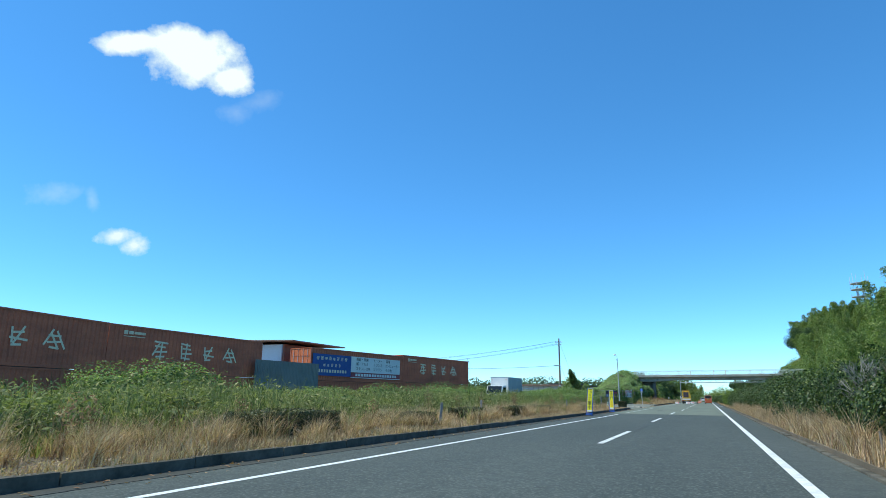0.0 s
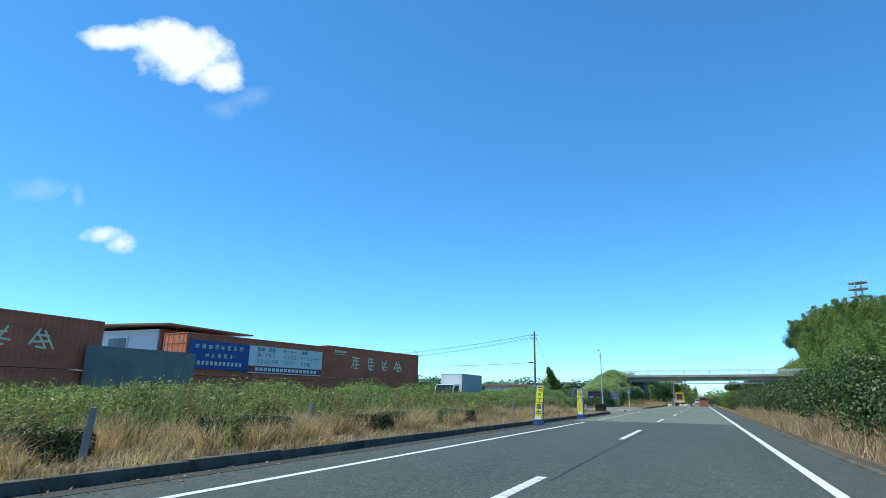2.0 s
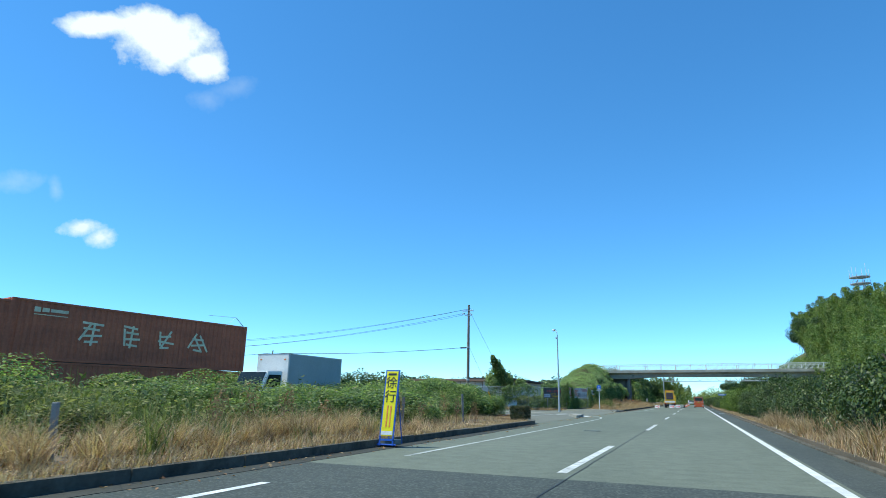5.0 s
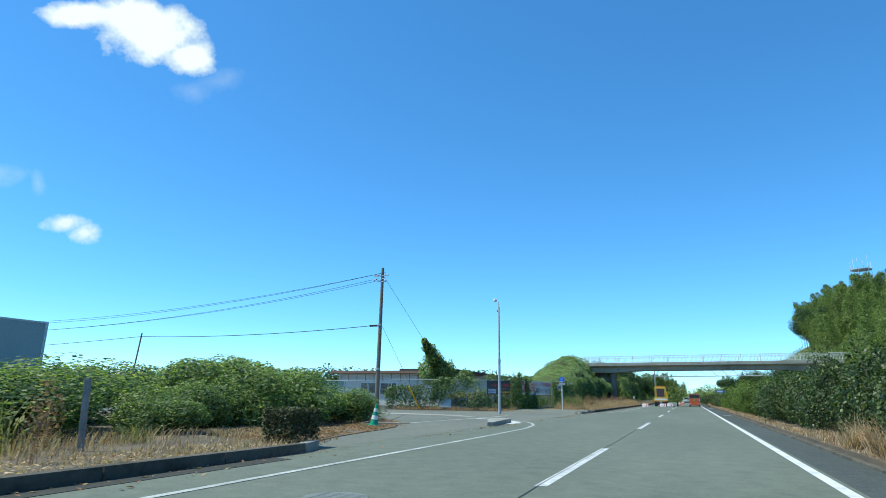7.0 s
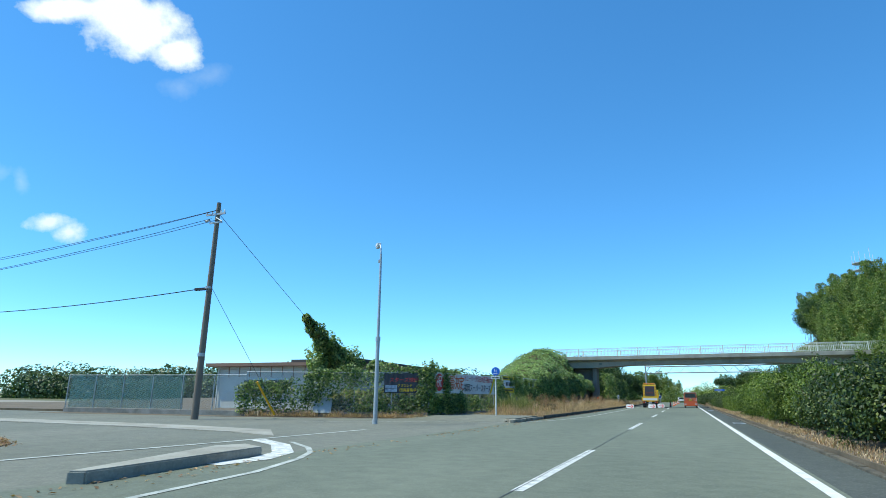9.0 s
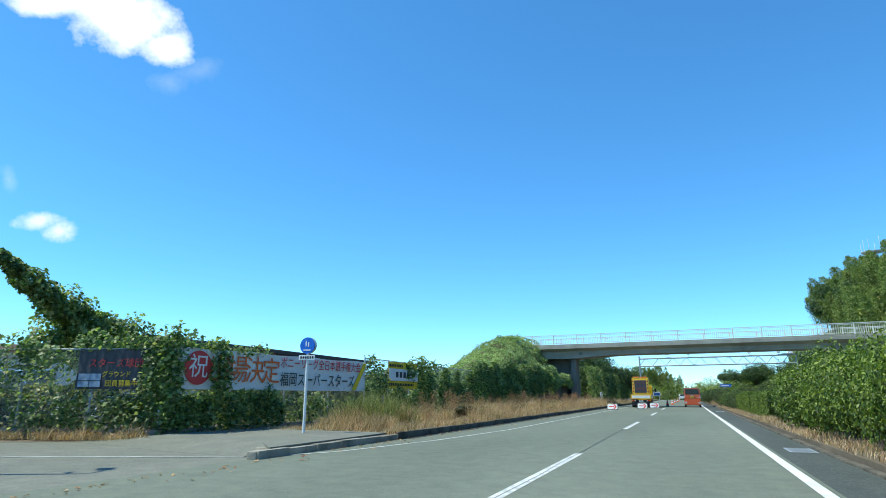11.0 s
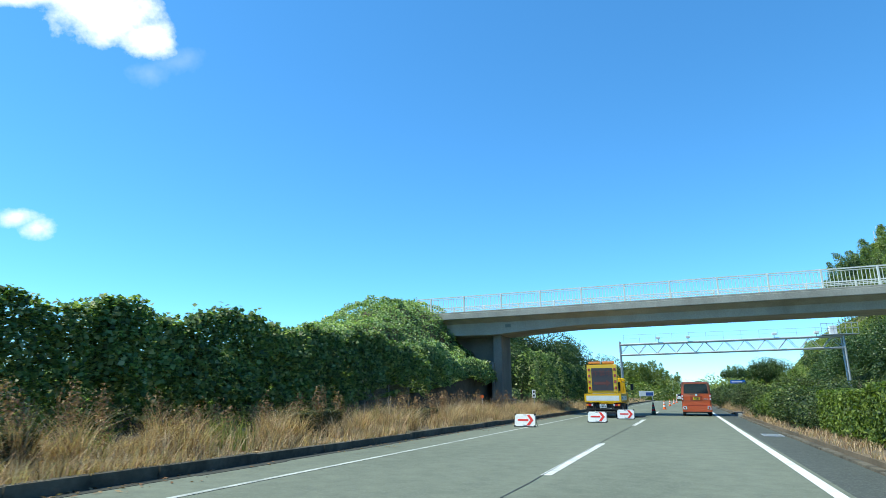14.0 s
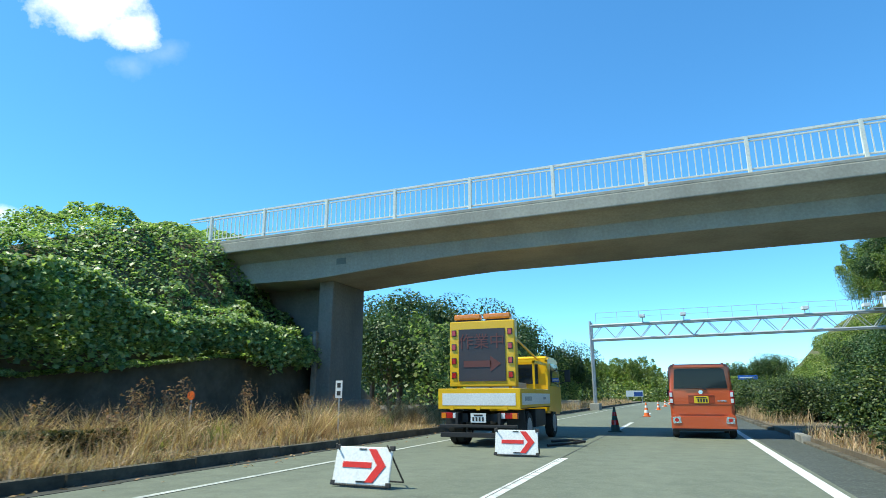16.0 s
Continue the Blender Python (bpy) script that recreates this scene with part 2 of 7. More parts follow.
PLATE_W = surface("white_plate", (0.75, 0.77, 0.76), (0.5, 0.52, 0.5), 0.5, bumpy=0.0)
INK = surface("dark_ink", (0.03, 0.03, 0.03), None, 0.6, bumpy=0.0)
TRUCK_Y = surface("works_yellow", (0.86, 0.5, 0.01), (0.7, 0.38, 0.01), 0.35, grain=200, stain=1.5, amount=0.3, bumpy=0.0, coat=0.4)
WHITE = surface("white_paint", (0.78, 0.79, 0.78), (0.56, 0.57, 0.55), 0.45, stain=1.5, bumpy=0.02)
GREY_PAINT = surface("grey_panel", (0.36, 0.4, 0.41), (0.26, 0.29, 0.3), 0.5, stain=0.6, bumpy=0.02)
STEEL = surface("galvanised_steel", (0.5, 0.52, 0.53), (0.36, 0.37, 0.38), 0.5, metal=0.55, grain=15, stain=2.5, bumpy=0.03)
RAIL = surface("painted_rail", (0.78, 0.79, 0.72), (0.52, 0.5, 0.42), 0.55, grain=20, stain=3, amount=0.5, bumpy=0.02)
ALU = surface("aluminium", (0.62, 0.63, 0.64), (0.5, 0.5, 0.5), 0.4, metal=0.8, bumpy=0.02)
RED_ARROW = surface("red_reflective", (0.66, 0.03, 0.02), (0.5, 0.02, 0.015), 0.4, bumpy=0.0)
SIGN_Y = surface("sign_yellow", (0.9, 0.78, 0.01), (0.8, 0.66, 0.01), 0.5, grain=60, bumpy=0.0)
SIGN_BLUE = surface("frame_blue", (0.02, 0.11, 0.52), (0.015, 0.07, 0.35), 0.4, bumpy=0.0)
ROAD_BLUE = surface("road_sign_blue", (0.01, 0.14, 0.62), (0.01, 0.11, 0.5), 0.35, bumpy=0.0)
POLE = surface("concrete_pole", (0.2, 0.165, 0.13), (0.1, 0.085, 0.07), 0.9, grain=20, stain=2, bumpy=0.1)
WALL_BLUE = surface("pale_blue_wall", (0.6, 0.66, 0.72), (0.45, 0.5, 0.56), 0.7, stain=0.6, bumpy=0.03)
WALL_BROWN = surface("brown_siding", (0.33, 0.13, 0.085), (0.22, 0.085, 0.06), 0.7, stain=1.0, bumpy=0.03)
WALL_CREAM = surface("cream_wall", (0.62, 0.62, 0.58), (0.4, 0.4, 0.36), 0.8, stain=0.8, bumpy=0.03)
ROOF_BROWN = surface("rusty_roof", (0.26, 0.16, 0.11), (0.15, 0.1, 0.075), 0.7, stain=0.8, bumpy=0.05)
ROOF_DARK = surface("dark_roof_edge", (0.075, 0.065, 0.06), (0.05, 0.045, 0.04), 0.7, bumpy=0.05)
SHEET_GREY = surface("weathered_sheet_fence", (0.19, 0.215, 0.2), (0.11, 0.12, 0.11), 0.8, stain=0.8, amount=0.6, bumpy=0.1)
NET_GREEN = surface("green_netting", (0.1, 0.3, 0.26), (0.07, 0.2, 0.18), 0.85, stain=1.0, bumpy=0.1)
NET_GREEN.node_tree.nodes["Principled BSDF"].inputs["Alpha"].default_value = 0.4
BANNER_W = surface("white_banner", (0.7, 0.72, 0.72), (0.5, 0.5, 0.48), 0.7, stain=0.9, bumpy=0.04)
BANNER_K = surface("charcoal_banner", (0.035, 0.04, 0.05), (0.06, 0.06, 0.07), 0.6, stain=0.9, bumpy=0.04)
BANNER_PHOTO = surface("printed_photo", (0.3, 0.4, 0.52), (0.12, 0.16, 0.22), 0.6, grain=20, stain=8, amount=0.9, bumpy=0.0)
BANNER_Y = surface("yellow_banner", (0.72, 0.53, 0.02), (0.55, 0.4, 0.02), 0.7, stain=0.9, bumpy=0.04)
INK_RED = surface("red_ink", (0.52, 0.05, 0.05), (0.4, 0.04, 0.04), 0.6, bumpy=0.0)
INK_ORANGE = surface("orange_ink", (0.62, 0.13, 0.02), (0.5, 0.1, 0.02), 0.6, bumpy=0.0)
CONE_O = surface("cone_orange", (0.85, 0.16, 0.03), (0.65, 0.11, 0.02), 0.5, bumpy=0.02)
CONE_G = surface("cone_green", (0.02, 0.33, 0.2), (0.015, 0.22, 0.14), 0.5, bumpy=0.02)
CONE_DARK = surface("cone_dull_green", (0.035, 0.07, 0.055), (0.02, 0.04, 0.03), 0.6, bumpy=0.02)
YELLOW_GUARD = surface("guy_guard_yellow", (0.85, 0.42, 0.01), (0.6, 0.3, 0.01), 0.5, bumpy=0.0)
LED_PANEL = surface("led_panel_face", (0.05, 0.045, 0.05), (0.09, 0.06, 0.06), 0.35, grain=120, stain=3, bumpy=0.1)
LED_ON = glow("lit_orange_led", (0.13, 0.045, 0.038), 0.03)
CABLE = surface("cable_black", (0.025, 0.025, 0.025), None, 0.6, bumpy=0.0)
LAMP_GLASS = surface("lamp_glass", (0.7, 0.72, 0.72), None, 0.3, bumpy=0.0)

# ---- mesh helpers ----
def link(name, bm, mat, parent=None, label="", smooth=False, angle=35):
    me = bpy.data.meshes.new(name)
    bm.to_mesh(me)
    bm.free()
    for m in (mat if isinstance(mat, (list, tuple)) else [mat]):
        me.materials.append(m)
    if smooth:
        for p in me.polygons:
            p.use_smooth = True
        me.set_sharp_from_angle(angle=radians(angle))
    ob = new(name, me)
    if parent:
        ob.parent = parent
    return tagged(ob, label)


def part(name, bm, mat, parent, label="", smooth=False):
    return link(name, bm, mat, parent, label, smooth)


def thing(name, label, category, m=None, group="", kind=""):
    ob = new(name)
    if m is not None:
        ob.matrix_world = m
    return tagged(ob, label, category, group, kind)


def box(bm, lo, hi, bevel=0.0, m=None, mi=0):
    r = bmesh.ops.create_cube(bm, size=1)
    vs = r["verts"]
    c, s = [(a + b) / 2 for a, b in zip(lo, hi)], [b - a for a, b in zip(lo, hi)]
    for v in vs:
        v.co = Vector((c[0] + v.co.x * s[0], c[1] + v.co.y * s[1], c[2] + v.co.z * s[2]))
    fs = {f for v in vs for f in v.link_faces}
    for f in fs:
        f.material_index = mi
    if bevel:
        out = bmesh.ops.bevel(bm, geom=list({e for v in vs for e in v.link_edges}), offset=bevel, segments=2, affect="EDGES", profile=0.6)
        vs = list({v for f in out["faces"] for v in f.verts} | {v for v in vs if v.is_valid})
    if m is not None:
        for v in vs:
            v.co = m @ v.co
    return vs


def boxes(*lohi, bevel=0.0):
    bm = bmesh.new()
    for lo, hi in lohi:
        box(bm, lo, hi, bevel)
    return bm


def tube(bm, a, b, r, r2=None, seg=10, caps=True):
    a, b = Vector(a), Vector(b)
    d = b - a
    q = d.to_track_quat("Z", "Y").to_matrix().to_4x4()
    bmesh.ops.create_cone(bm, cap_ends=caps, segments=seg, radius1=r, radius2=r if r2 is None else r2, depth=d.length, matrix=Matrix.Translation((a + b) / 2) @ q)
    return bm


def tubes(*abr, seg=10):
    bm = bmesh.new()
    for a, b, r in abr:
        tube(bm, a, b, r, seg=seg)
    return bm


def prism(bm, pts, axis, lo, hi, bevel=0.0):
    """A flat outline (two coordinates) drawn out along an axis."""
    k = "xyz".index(axis)

    def place(p, h):
        v = [0, 0, 0]
        rest = [i for i in range(3) if i != k]
        v[rest[0]], v[rest[1]], v[k] = p[0], p[1], h
        return v
    a = [bm.verts.new(place(p, lo)) for p in pts]
    b = [bm.verts.new(place(p, hi)) for p in pts]
    bm.faces.new(a)
    bm.faces.new(b[::-1])
    for i in range(len(pts)):
        j = (i + 1) % len(pts)
        bm.faces.new((a[j], a[i], b[i], b[j]))
    bmesh.ops.recalc_face_normals(bm, faces=bm.faces)
    if bevel:
        bmesh.ops.bevel(bm, geom=[e for e in bm.edges], offset=bevel, segments=2, affect="EDGES")
    return bm


def strip(bm, pts, width, z, z2=None):
    """A flat band of some width along a line on the ground."""
    rows = []
    for i, p in enumerate(pts):
        p = Vector(p)
        d = Vector(pts[min(i + 1, len(pts) - 1)]) - Vector(pts[max(i - 1, 0)])
        s = Vector((-d.y, d.x)).normalized() * width / 2
        rows.append([bm.verts.new((*(p + k * s), z)) for k in (1, -1)])
    for a, b in zip(rows, rows[1:]):
        bm.faces.new((a[1], b[1], b[0], a[0]))
    return bm


def grid_mesh(name, xs, ys, fz, mat, parent=None):
    X, Y = np.meshgrid(xs, ys, indexing="ij")
    Z = fz(X, Y)
    v = np.stack([X, Y, Z], -1).reshape(-1, 3)
    nx, ny = len(xs), len(ys)
    i = (np.arange(nx - 1)[:, None] * ny + np.arange(ny - 1)[None, :]).ravel()
    f = np.stack([i, i + ny, i + ny + 1, i + 1], -1)
    return raw_mesh(name, v, f, mat, parent)


def raw_mesh(name, verts, faces, mat, parent=None, smooth=False):
    """A mesh from arrays: verts (n, 3) and faces (m, 3 or 4)."""
    me = bpy.data.meshes.new(name)
    verts, faces = np.asarray(verts, np.float32), np.asarray(faces, np.int32)
    k = faces.shape[1]
    me.vertices.add(len(verts))
    me.vertices.foreach_set("co", verts.ravel())
    me.loops.add(faces.size)
    me.loops.foreach_set("vertex_index", faces.ravel())
    me.polygons.add(len(faces))
    me.polygons.foreach_set("loop_start", np.arange(0, faces.size, k, dtype=np.int32))
    if smooth:
        me.polygons.foreach_set("use_smooth", np.ones(len(faces), bool))
    me.materials.append(mat)
    me.update(calc_edges=True)
    ob = new(name, me)
    if parent:
        ob.parent = parent
    return ob


def text_bm(body, size, depth=0.004, stretch=1.0, align="CENTER"):
    """Lettering as a flat solid in the plane x, z, facing -y."""
    cu = bpy.data.curves.new("lettering", "FONT")
    cu.body, cu.size, cu.extrude, cu.align_x, cu.align_y = body, size, depth / 2, align, "CENTER"
    cu.resolution_u = 2
    ob = bpy.data.objects.new("lettering", cu)
    scene.collection.objects.link(ob)
    bpy.context.view_layer.update()
    me = bpy.data.meshes.new_from_object(ob.evaluated_get(bpy.context.evaluated_depsgraph_get()))
    bm = bmesh.new()
    bm.from_mesh(me)
    bpy.data.objects.remove(ob)
    bpy.data.meshes.remove(me)
    for v in bm.verts:
        v.co = Vector((v.co.x * stretch, -v.co.z, v.co.y))
    return bm


def moved(bm, m):
    bmesh.ops.transform(bm, matrix=m, verts=bm.verts)
    return bm




def wave(P, scale, seed):
    """A smooth noise of about -1 to 1 over points (n, 3)."""
    g = np.random.default_rng(seed)
    out = np.zeros(len(P))
    for k in range(7):
        d = g.normal(size=3)
        d *= scale * (0.6 + 0.35 * k) / np.linalg.norm(d)
        out += np.sin(P @ d + g.uniform(0, 6.28)) / (1 + 0.35 * k)
    return out / 2.6


def leaf_arrays(P, N, length, width, g, lean=0.55, fold=0.16):
    """A folded leaf at each point; N are the ways they face."""
    n = len(P)
    N = N + g.normal(size=(n, 3)) * lean
    N /= np.linalg.norm(N, axis=1, keepdims=True) + 1e-9
    T = g.normal(size=(n, 3)) + np.array([0, 0, -0.35])
    T -= (T * N).sum(1, keepdims=True) * N
    T /= np.linalg.norm(T, axis=1, keepdims=True) + 1e-9
    B = np.cross(N, T)
    s = g.uniform(0.6, 1.25, (n, 1))
    L, W = T * s * length / 2, B * s * width / 2
    lift = N * s * width * fold
    return np.stack([P - L, P + W + lift - L * 0.15, P + L, P - W + lift - L * 0.15], 1)


def leaf_mesh(name, quads, mat, parent=None):
    n = len(quads)
    return raw_mesh(name, quads.reshape(-1, 3), np.arange(n * 4).reshape(n, 4), mat, parent)


def blob(n, c, r, g, seed, rough=0.28, inner=0.35, low=-0.5):
    """Points with outward ways on an uneven, lumpy ball; none below low."""
    d = g.normal(size=(int(n * 1.6) + 8, 3))
    d /= np.linalg.norm(d, axis=1, keepdims=True)
    d = d[d[:, 2] > low][:n]
    k = 1 + rough * wave(d, 2.6, seed) + rough * 0.5 * wave(d, 6.0, seed + 1)
    depth = 1 - inner * g.uniform(0, 1, len(d)) ** 2
    r = np.asarray(r)
    return np.asarray(c) + d * r * (k * depth)[:, None], d / r * r.max()


def blades(P, height, width, g, lean=0.35, wind=(0.0, 0.0)):
    """Bent grass blades from the points P: a quad and a tip each."""
    n = len(P)
    h = height * g.uniform(0.5, 1.2, (n, 1)) if np.isscalar(height) else height[:, None] * g.uniform(0.6, 1.2, (n, 1))
    a = g.uniform(0, 6.283, n)
    side = np.stack([np.cos(a), np.sin(a), np.zeros(n)], 1) * width / 2
    out = g.normal(size=(n, 3)) * lean
    out[:, 2] = 0
    out += np.array([*wind, 0])
    up = np.array([0, 0, 1.0])
    mid = P + up * h * 0.55 + out * h * 0.35
    tip = P + up * h * np.clip(1 - 0.25 * (out ** 2).sum(1, keepdims=True), 0.4, 1) + out * h
    v = np.stack([P - side, P + side, mid + side * 0.8, mid - side * 0.8, tip], 1)
    i = np.arange(n)[:, None] * 5
    f = np.concatenate([np.concatenate([i, i + 1, i + 2], 1), np.concatenate([i, i + 2, i + 3], 1), np.concatenate([i + 3, i + 2, i + 4], 1)])
    return v.reshape(-1, 3), f


def stuff_mesh(name, parts_vf, mat, label, category):
    V, F, k = [], [], 0
    for v, f in parts_vf:
        V.append(v)
        F.append(f + k)
        k += len(v)
    ob = raw_mesh(name, np.concatenate(V), np.concatenate(F), mat)
    return tagged(ob, label, category, kind="stuff")

# ---- the setting: ground, road, kerbs, bridge ----
Y0, Y1 = -70.0, 420.0
KERB_X, GUTTER_X = -6.6, 2.4


def smooth(a, b, t):
    t = np.clip((t - a) / (b - a), 0, 1)
    return t * t * (3 - 2 * t)


def mound_z(X, Y):
    """The overgrown embankment of the bridge, beside the road."""
    along = 2.1 * smooth(114, 128, Y) + 1.7 * smooth(128, 136, Y) + 2.7 * smooth(134, 142.5, Y)
    across = np.where(X > -11.45, 0.0, 0.3 + 0.7 * smooth(-11.4, -16.0, X))
    base = 0.2 + along * across
    back = 1 - 0.62 * smooth(-17.5, -25, X) - 0.3 * smooth(-25, -50, X)
    return np.where(Y < 146, base * back, 0.1 + 6.0 * across * back * (1 - smooth(146.5, 152, Y)))


g0 = bmesh.new()
bmesh.ops.create_grid(g0, x_segments=2, y_segments=2, size=2600, matrix=Matrix.Translation((0, 600, -0.35)))
ground = tagged(link("ground", g0, TURF), "rough green and brown land reaching to the horizon", "ground", kind="structure")


def road_piece(name, x0, x1, y0, y1, mat, label, z=0.0):
    b = boxes(((x0, y0, -0.3), (x1, y1, z)))
    return tagged(link(name, b, mat), label, "road", kind="structure")


road_piece("road", KERB_X - 0.3, 1.62, Y0, 41.7, ASPHALT_NEW, "dark coarse asphalt carriageway with two lanes")
road_piece("road", KERB_X - 0.3, 1.62, 41.7, Y1, ASPHALT_OLD, "pale worn greenish grey asphalt carriageway")
road_piece("road_shoulder", 1.62, GUTTER_X + 0.2, Y0, Y1, ASPHALT_SIDE, "dark grey asphalt shoulder beside the median", -0.002)
road_piece("road_opposite", 6.6, 14.2, Y0, Y1, ASPHALT_OLD, "opposite carriageway behind the median hedge", -0.02)
side = bmesh.new()
box(side, (-60, 58.4, -0.3), (-6.9, 93.0, 0.0))
tagged(link("road_side", side, ASPHALT_MOUTH), "worn asphalt mouth of a side road", "road", kind="structure")

# road markings
marks = thing("road_marking", "white road paint, worn at the edges", "road marking", kind="structure")
part("edge_line", strip(bmesh.new(), [(1.47, Y0), (1.47, Y1)], 0.15, 0.004), PAINT, marks)
part("edge_line", strip(bmesh.new(), [(-5.18, Y0), (-5.18, 39.5)], 0.135, 0.004), PAINT, marks)
curve = [(-5.18, 43.5), (-5.2, 60), (-5.22, 66), (-5.3, 69.6), (-5.6, 72.1), (-6.1, 73.8), (-6.6, 74.9), (-7.2, 75.7), (-8.4, 76.8)]
part("edge_line", strip(bmesh.new(), curve, 0.115, 0.006), PAINT_OLD, marks)
part("edge_line", strip(bmesh.new(), [(-10.4, 67.4), (-10.0, 69.5), (-9.95, 72), (-9.65, 76), (-9.4, 82)], 0.16, 0.008), PAINT_OLD, marks, "faded line of the side road")
part("edge_line", strip(bmesh.new(), [(-6.75, 72.5), (-6.65, 73.5), (-7.0, 74.6), (-8.1, 76.0), (-9.5, 77.0)], 0.4, 0.007), PAINT_WORN, marks, "broad worn white band round the island")
part("edge_line", strip(bmesh.new(), [(-14.5, 86.0), (-10.5, 88.6), (-7.0, 90.0), (-6.2, 91.5), (-5.6, 95), (-5.22, 100), (-5.22, Y1)], 0.1, 0.006), PAINT_OLD, marks, "faded edge line")
for k in range(-5, 26):
    y = 12 + 15 * k
    x, y = (-2.08, y + 0.4) if y < 45 else (-1.87, y)
    part("lane_dash", strip(bmesh.new(), [(x, y), (x, y + 6)], 0.15, 0.004), PAINT_WORN, marks)
crack = bmesh.new()
pts, x = [], -1.9
for k in range(260):
    x += random.uniform(-0.014, 0.014) - (x + 1.9) * 0.15
    pts.append((x, 18 + k * 0.75))
strip(crack, pts, 0.013, 0.0062)
tagged(link("road_crack", crack, BLACK), "dark tarred joint along the lane line", "crack", kind="structure")
for cx, cy in ((-3.57, 55.2),):
    lid = bmesh.new()
    bmesh.ops.create_cone(lid, cap_ends=True, segments=28, radius1=0.33, radius2=0.33, depth=0.01, matrix=Matrix.Translation((cx, cy, 0.004)))
    for k in range(-3, 4):
        box(lid, (cx - 0.26, cy + k * 0.07 - 0.012, 0.008), (cx + 0.26, cy + k * 0.07 + 0.012, 0.013))
    tagged(link("manhole_cover", lid, SHEET_GREY), "dark round iron manhole cover set in the road", "manhole cover")
for cy in (95.4, 127.6):
    dr = thing("drain_grate", "grey steel drain grate in the gutter", "drain grate", pose(2.12, cy, 0.0))
    part("frame", boxes(((-0.24, -0.5, 0), (0.24, -0.47, 0.012)), ((-0.24, 0.47, 0), (0.24, 0.5, 0.012)), ((-0.24, -0.47, 0), (-0.21, 0.47, 0.012)), ((0.21, -0.47, 0), (0.24, 0.47, 0.012))), STEEL, dr)
    for k in range(11):
        part("bar", boxes(((-0.21, -0.44 + k * 0.085, 0.0), (0.21, -0.41 + k * 0.085, 0.01))), STEEL, dr)

# verges
DIRT = [(-7.0, 59.7), (-7.6, 60.6), (-8.2, 62.5), (-8.6, 64.7), (-8.8, 66.2), (-9.2, 67.9), (-9.9, 69.3), (-11.2, 71.6), (-13.0, 73.6), (-16, 75.0), (-24, 75.5), (-24, 70.5), (-15.0, 70.2), (-13.4, 69.0), (-12.6, 64.5), (-10.6, 59.9)]
tagged(link("dirt", prism(bmesh.new(), DIRT, "z", -0.2, 0.02), SOIL), "brown dirt and litter beside the side road", "dirt", kind="structure")
V1 = [(-6.74, Y0), (-6.74, 58.9), (-8.2, 59.5), (-10.4, 60.3), (-12.1, 64.5), (-13.0, 69.0), (-14.6, 70.6), (-34, 71), (-34, Y0)]
tagged(link("verge", prism(bmesh.new(), V1, "z", -0.4, 0.11), SOIL), "dry soil verge behind the kerb", "verge", kind="structure")
V2 = [(-6.74, 91.2), (-6.74, Y1), (-60, Y1), (-60, 88.8), (-20.6, 89.6), (-11.7, 92.2), (-8.8, 91.7)]
tagged(link("verge", prism(bmesh.new(), V2, "z", -0.4, 0.12), SOIL), "soil and gravel verge along the fence", "verge", kind="structure")
tagged(link("pavement", prism(bmesh.new(), [(-9.8, 78.0), (-12, 78.9), (-16, 79.4), (-30, 79.9), (-30, 81.4), (-16, 81.0), (-11.6, 80.2)], "z", -0.2, 0.03), PALE), "pale worn concrete strip along the side road", "pavement", kind="structure")
tagged(link("dirt", prism(bmesh.new(), [(-32, 87.2), (-20.5, 88.4), (-18, 89.2), (-15.4, 89.9), (-13, 91.1), (-11.4, 91.5), (-11.7, 92.0), (-20.6, 89.4), (-32, 88.6)], "z", -0.2, 0.008), SOIL), "dusty soil and litter along the fence foot", "dirt", kind="structure")
tagged(link("pavement", prism(bmesh.new(), [(-6.8, 90.2), (-6.85, 94.8), (-8.4, 95.0), (-9.5, 96.4), (-10.8, 96.6), (-11.4, 92.2), (-9.0, 91.5), (-7.7, 91.1)], "z", -0.3, 0.158), ASPHALT_MOUTH), "grey pavement corner beside the fence", "pavement", kind="structure")
apron = bmesh.new()
upper = [apron.verts.new(p) for p in ((-13.0, 91.78, 0.03), (-11.4, 92.22, 0.16), (-9.0, 91.52, 0.16), (-7.7, 91.12, 0.16), (-7.1, 90.6, 0.14))]
lower = [apron.verts.new(p) for p in ((-13.2, 91.2, 0.003), (-11.7, 90.9, 0.003), (-9.4, 90.3, 0.003), (-8.0, 90.1, 0.003), (-7.2, 90.0, 0.003))]
under = [apron.verts.new((v.co.x, v.co.y, -0.1)) for v in upper]
foot = [apron.verts.new((v.co.x, v.co.y, -0.1)) for v in lower]
for pair in ((upper, lower), (lower, foot), (foot, under), (under, upper)):
    for k in range(4):
        apron.faces.new((pair[0][k], pair[1][k], pair[1][k + 1], pair[0][k + 1]))
bmesh.ops.recalc_face_normals(apron, faces=apron.faces)
tagged(link("pavement_ramp", apron, ASPHALT_MOUTH), "dusty worn ramp up to the pavement", "pavement", kind="structure")
tagged(link("verge", boxes(((GUTTER_X + 0.18, Y0, -0.4), (6.6, Y1, 0.12))), SOIL), "soil strip of the median", "verge", kind="structure")
tagged(link("verge", boxes(((14.2, Y0, -0.4), (60, Y1, 0.1))), TURF), "grassy slope foot beyond the far carriageway", "verge", kind="structure")
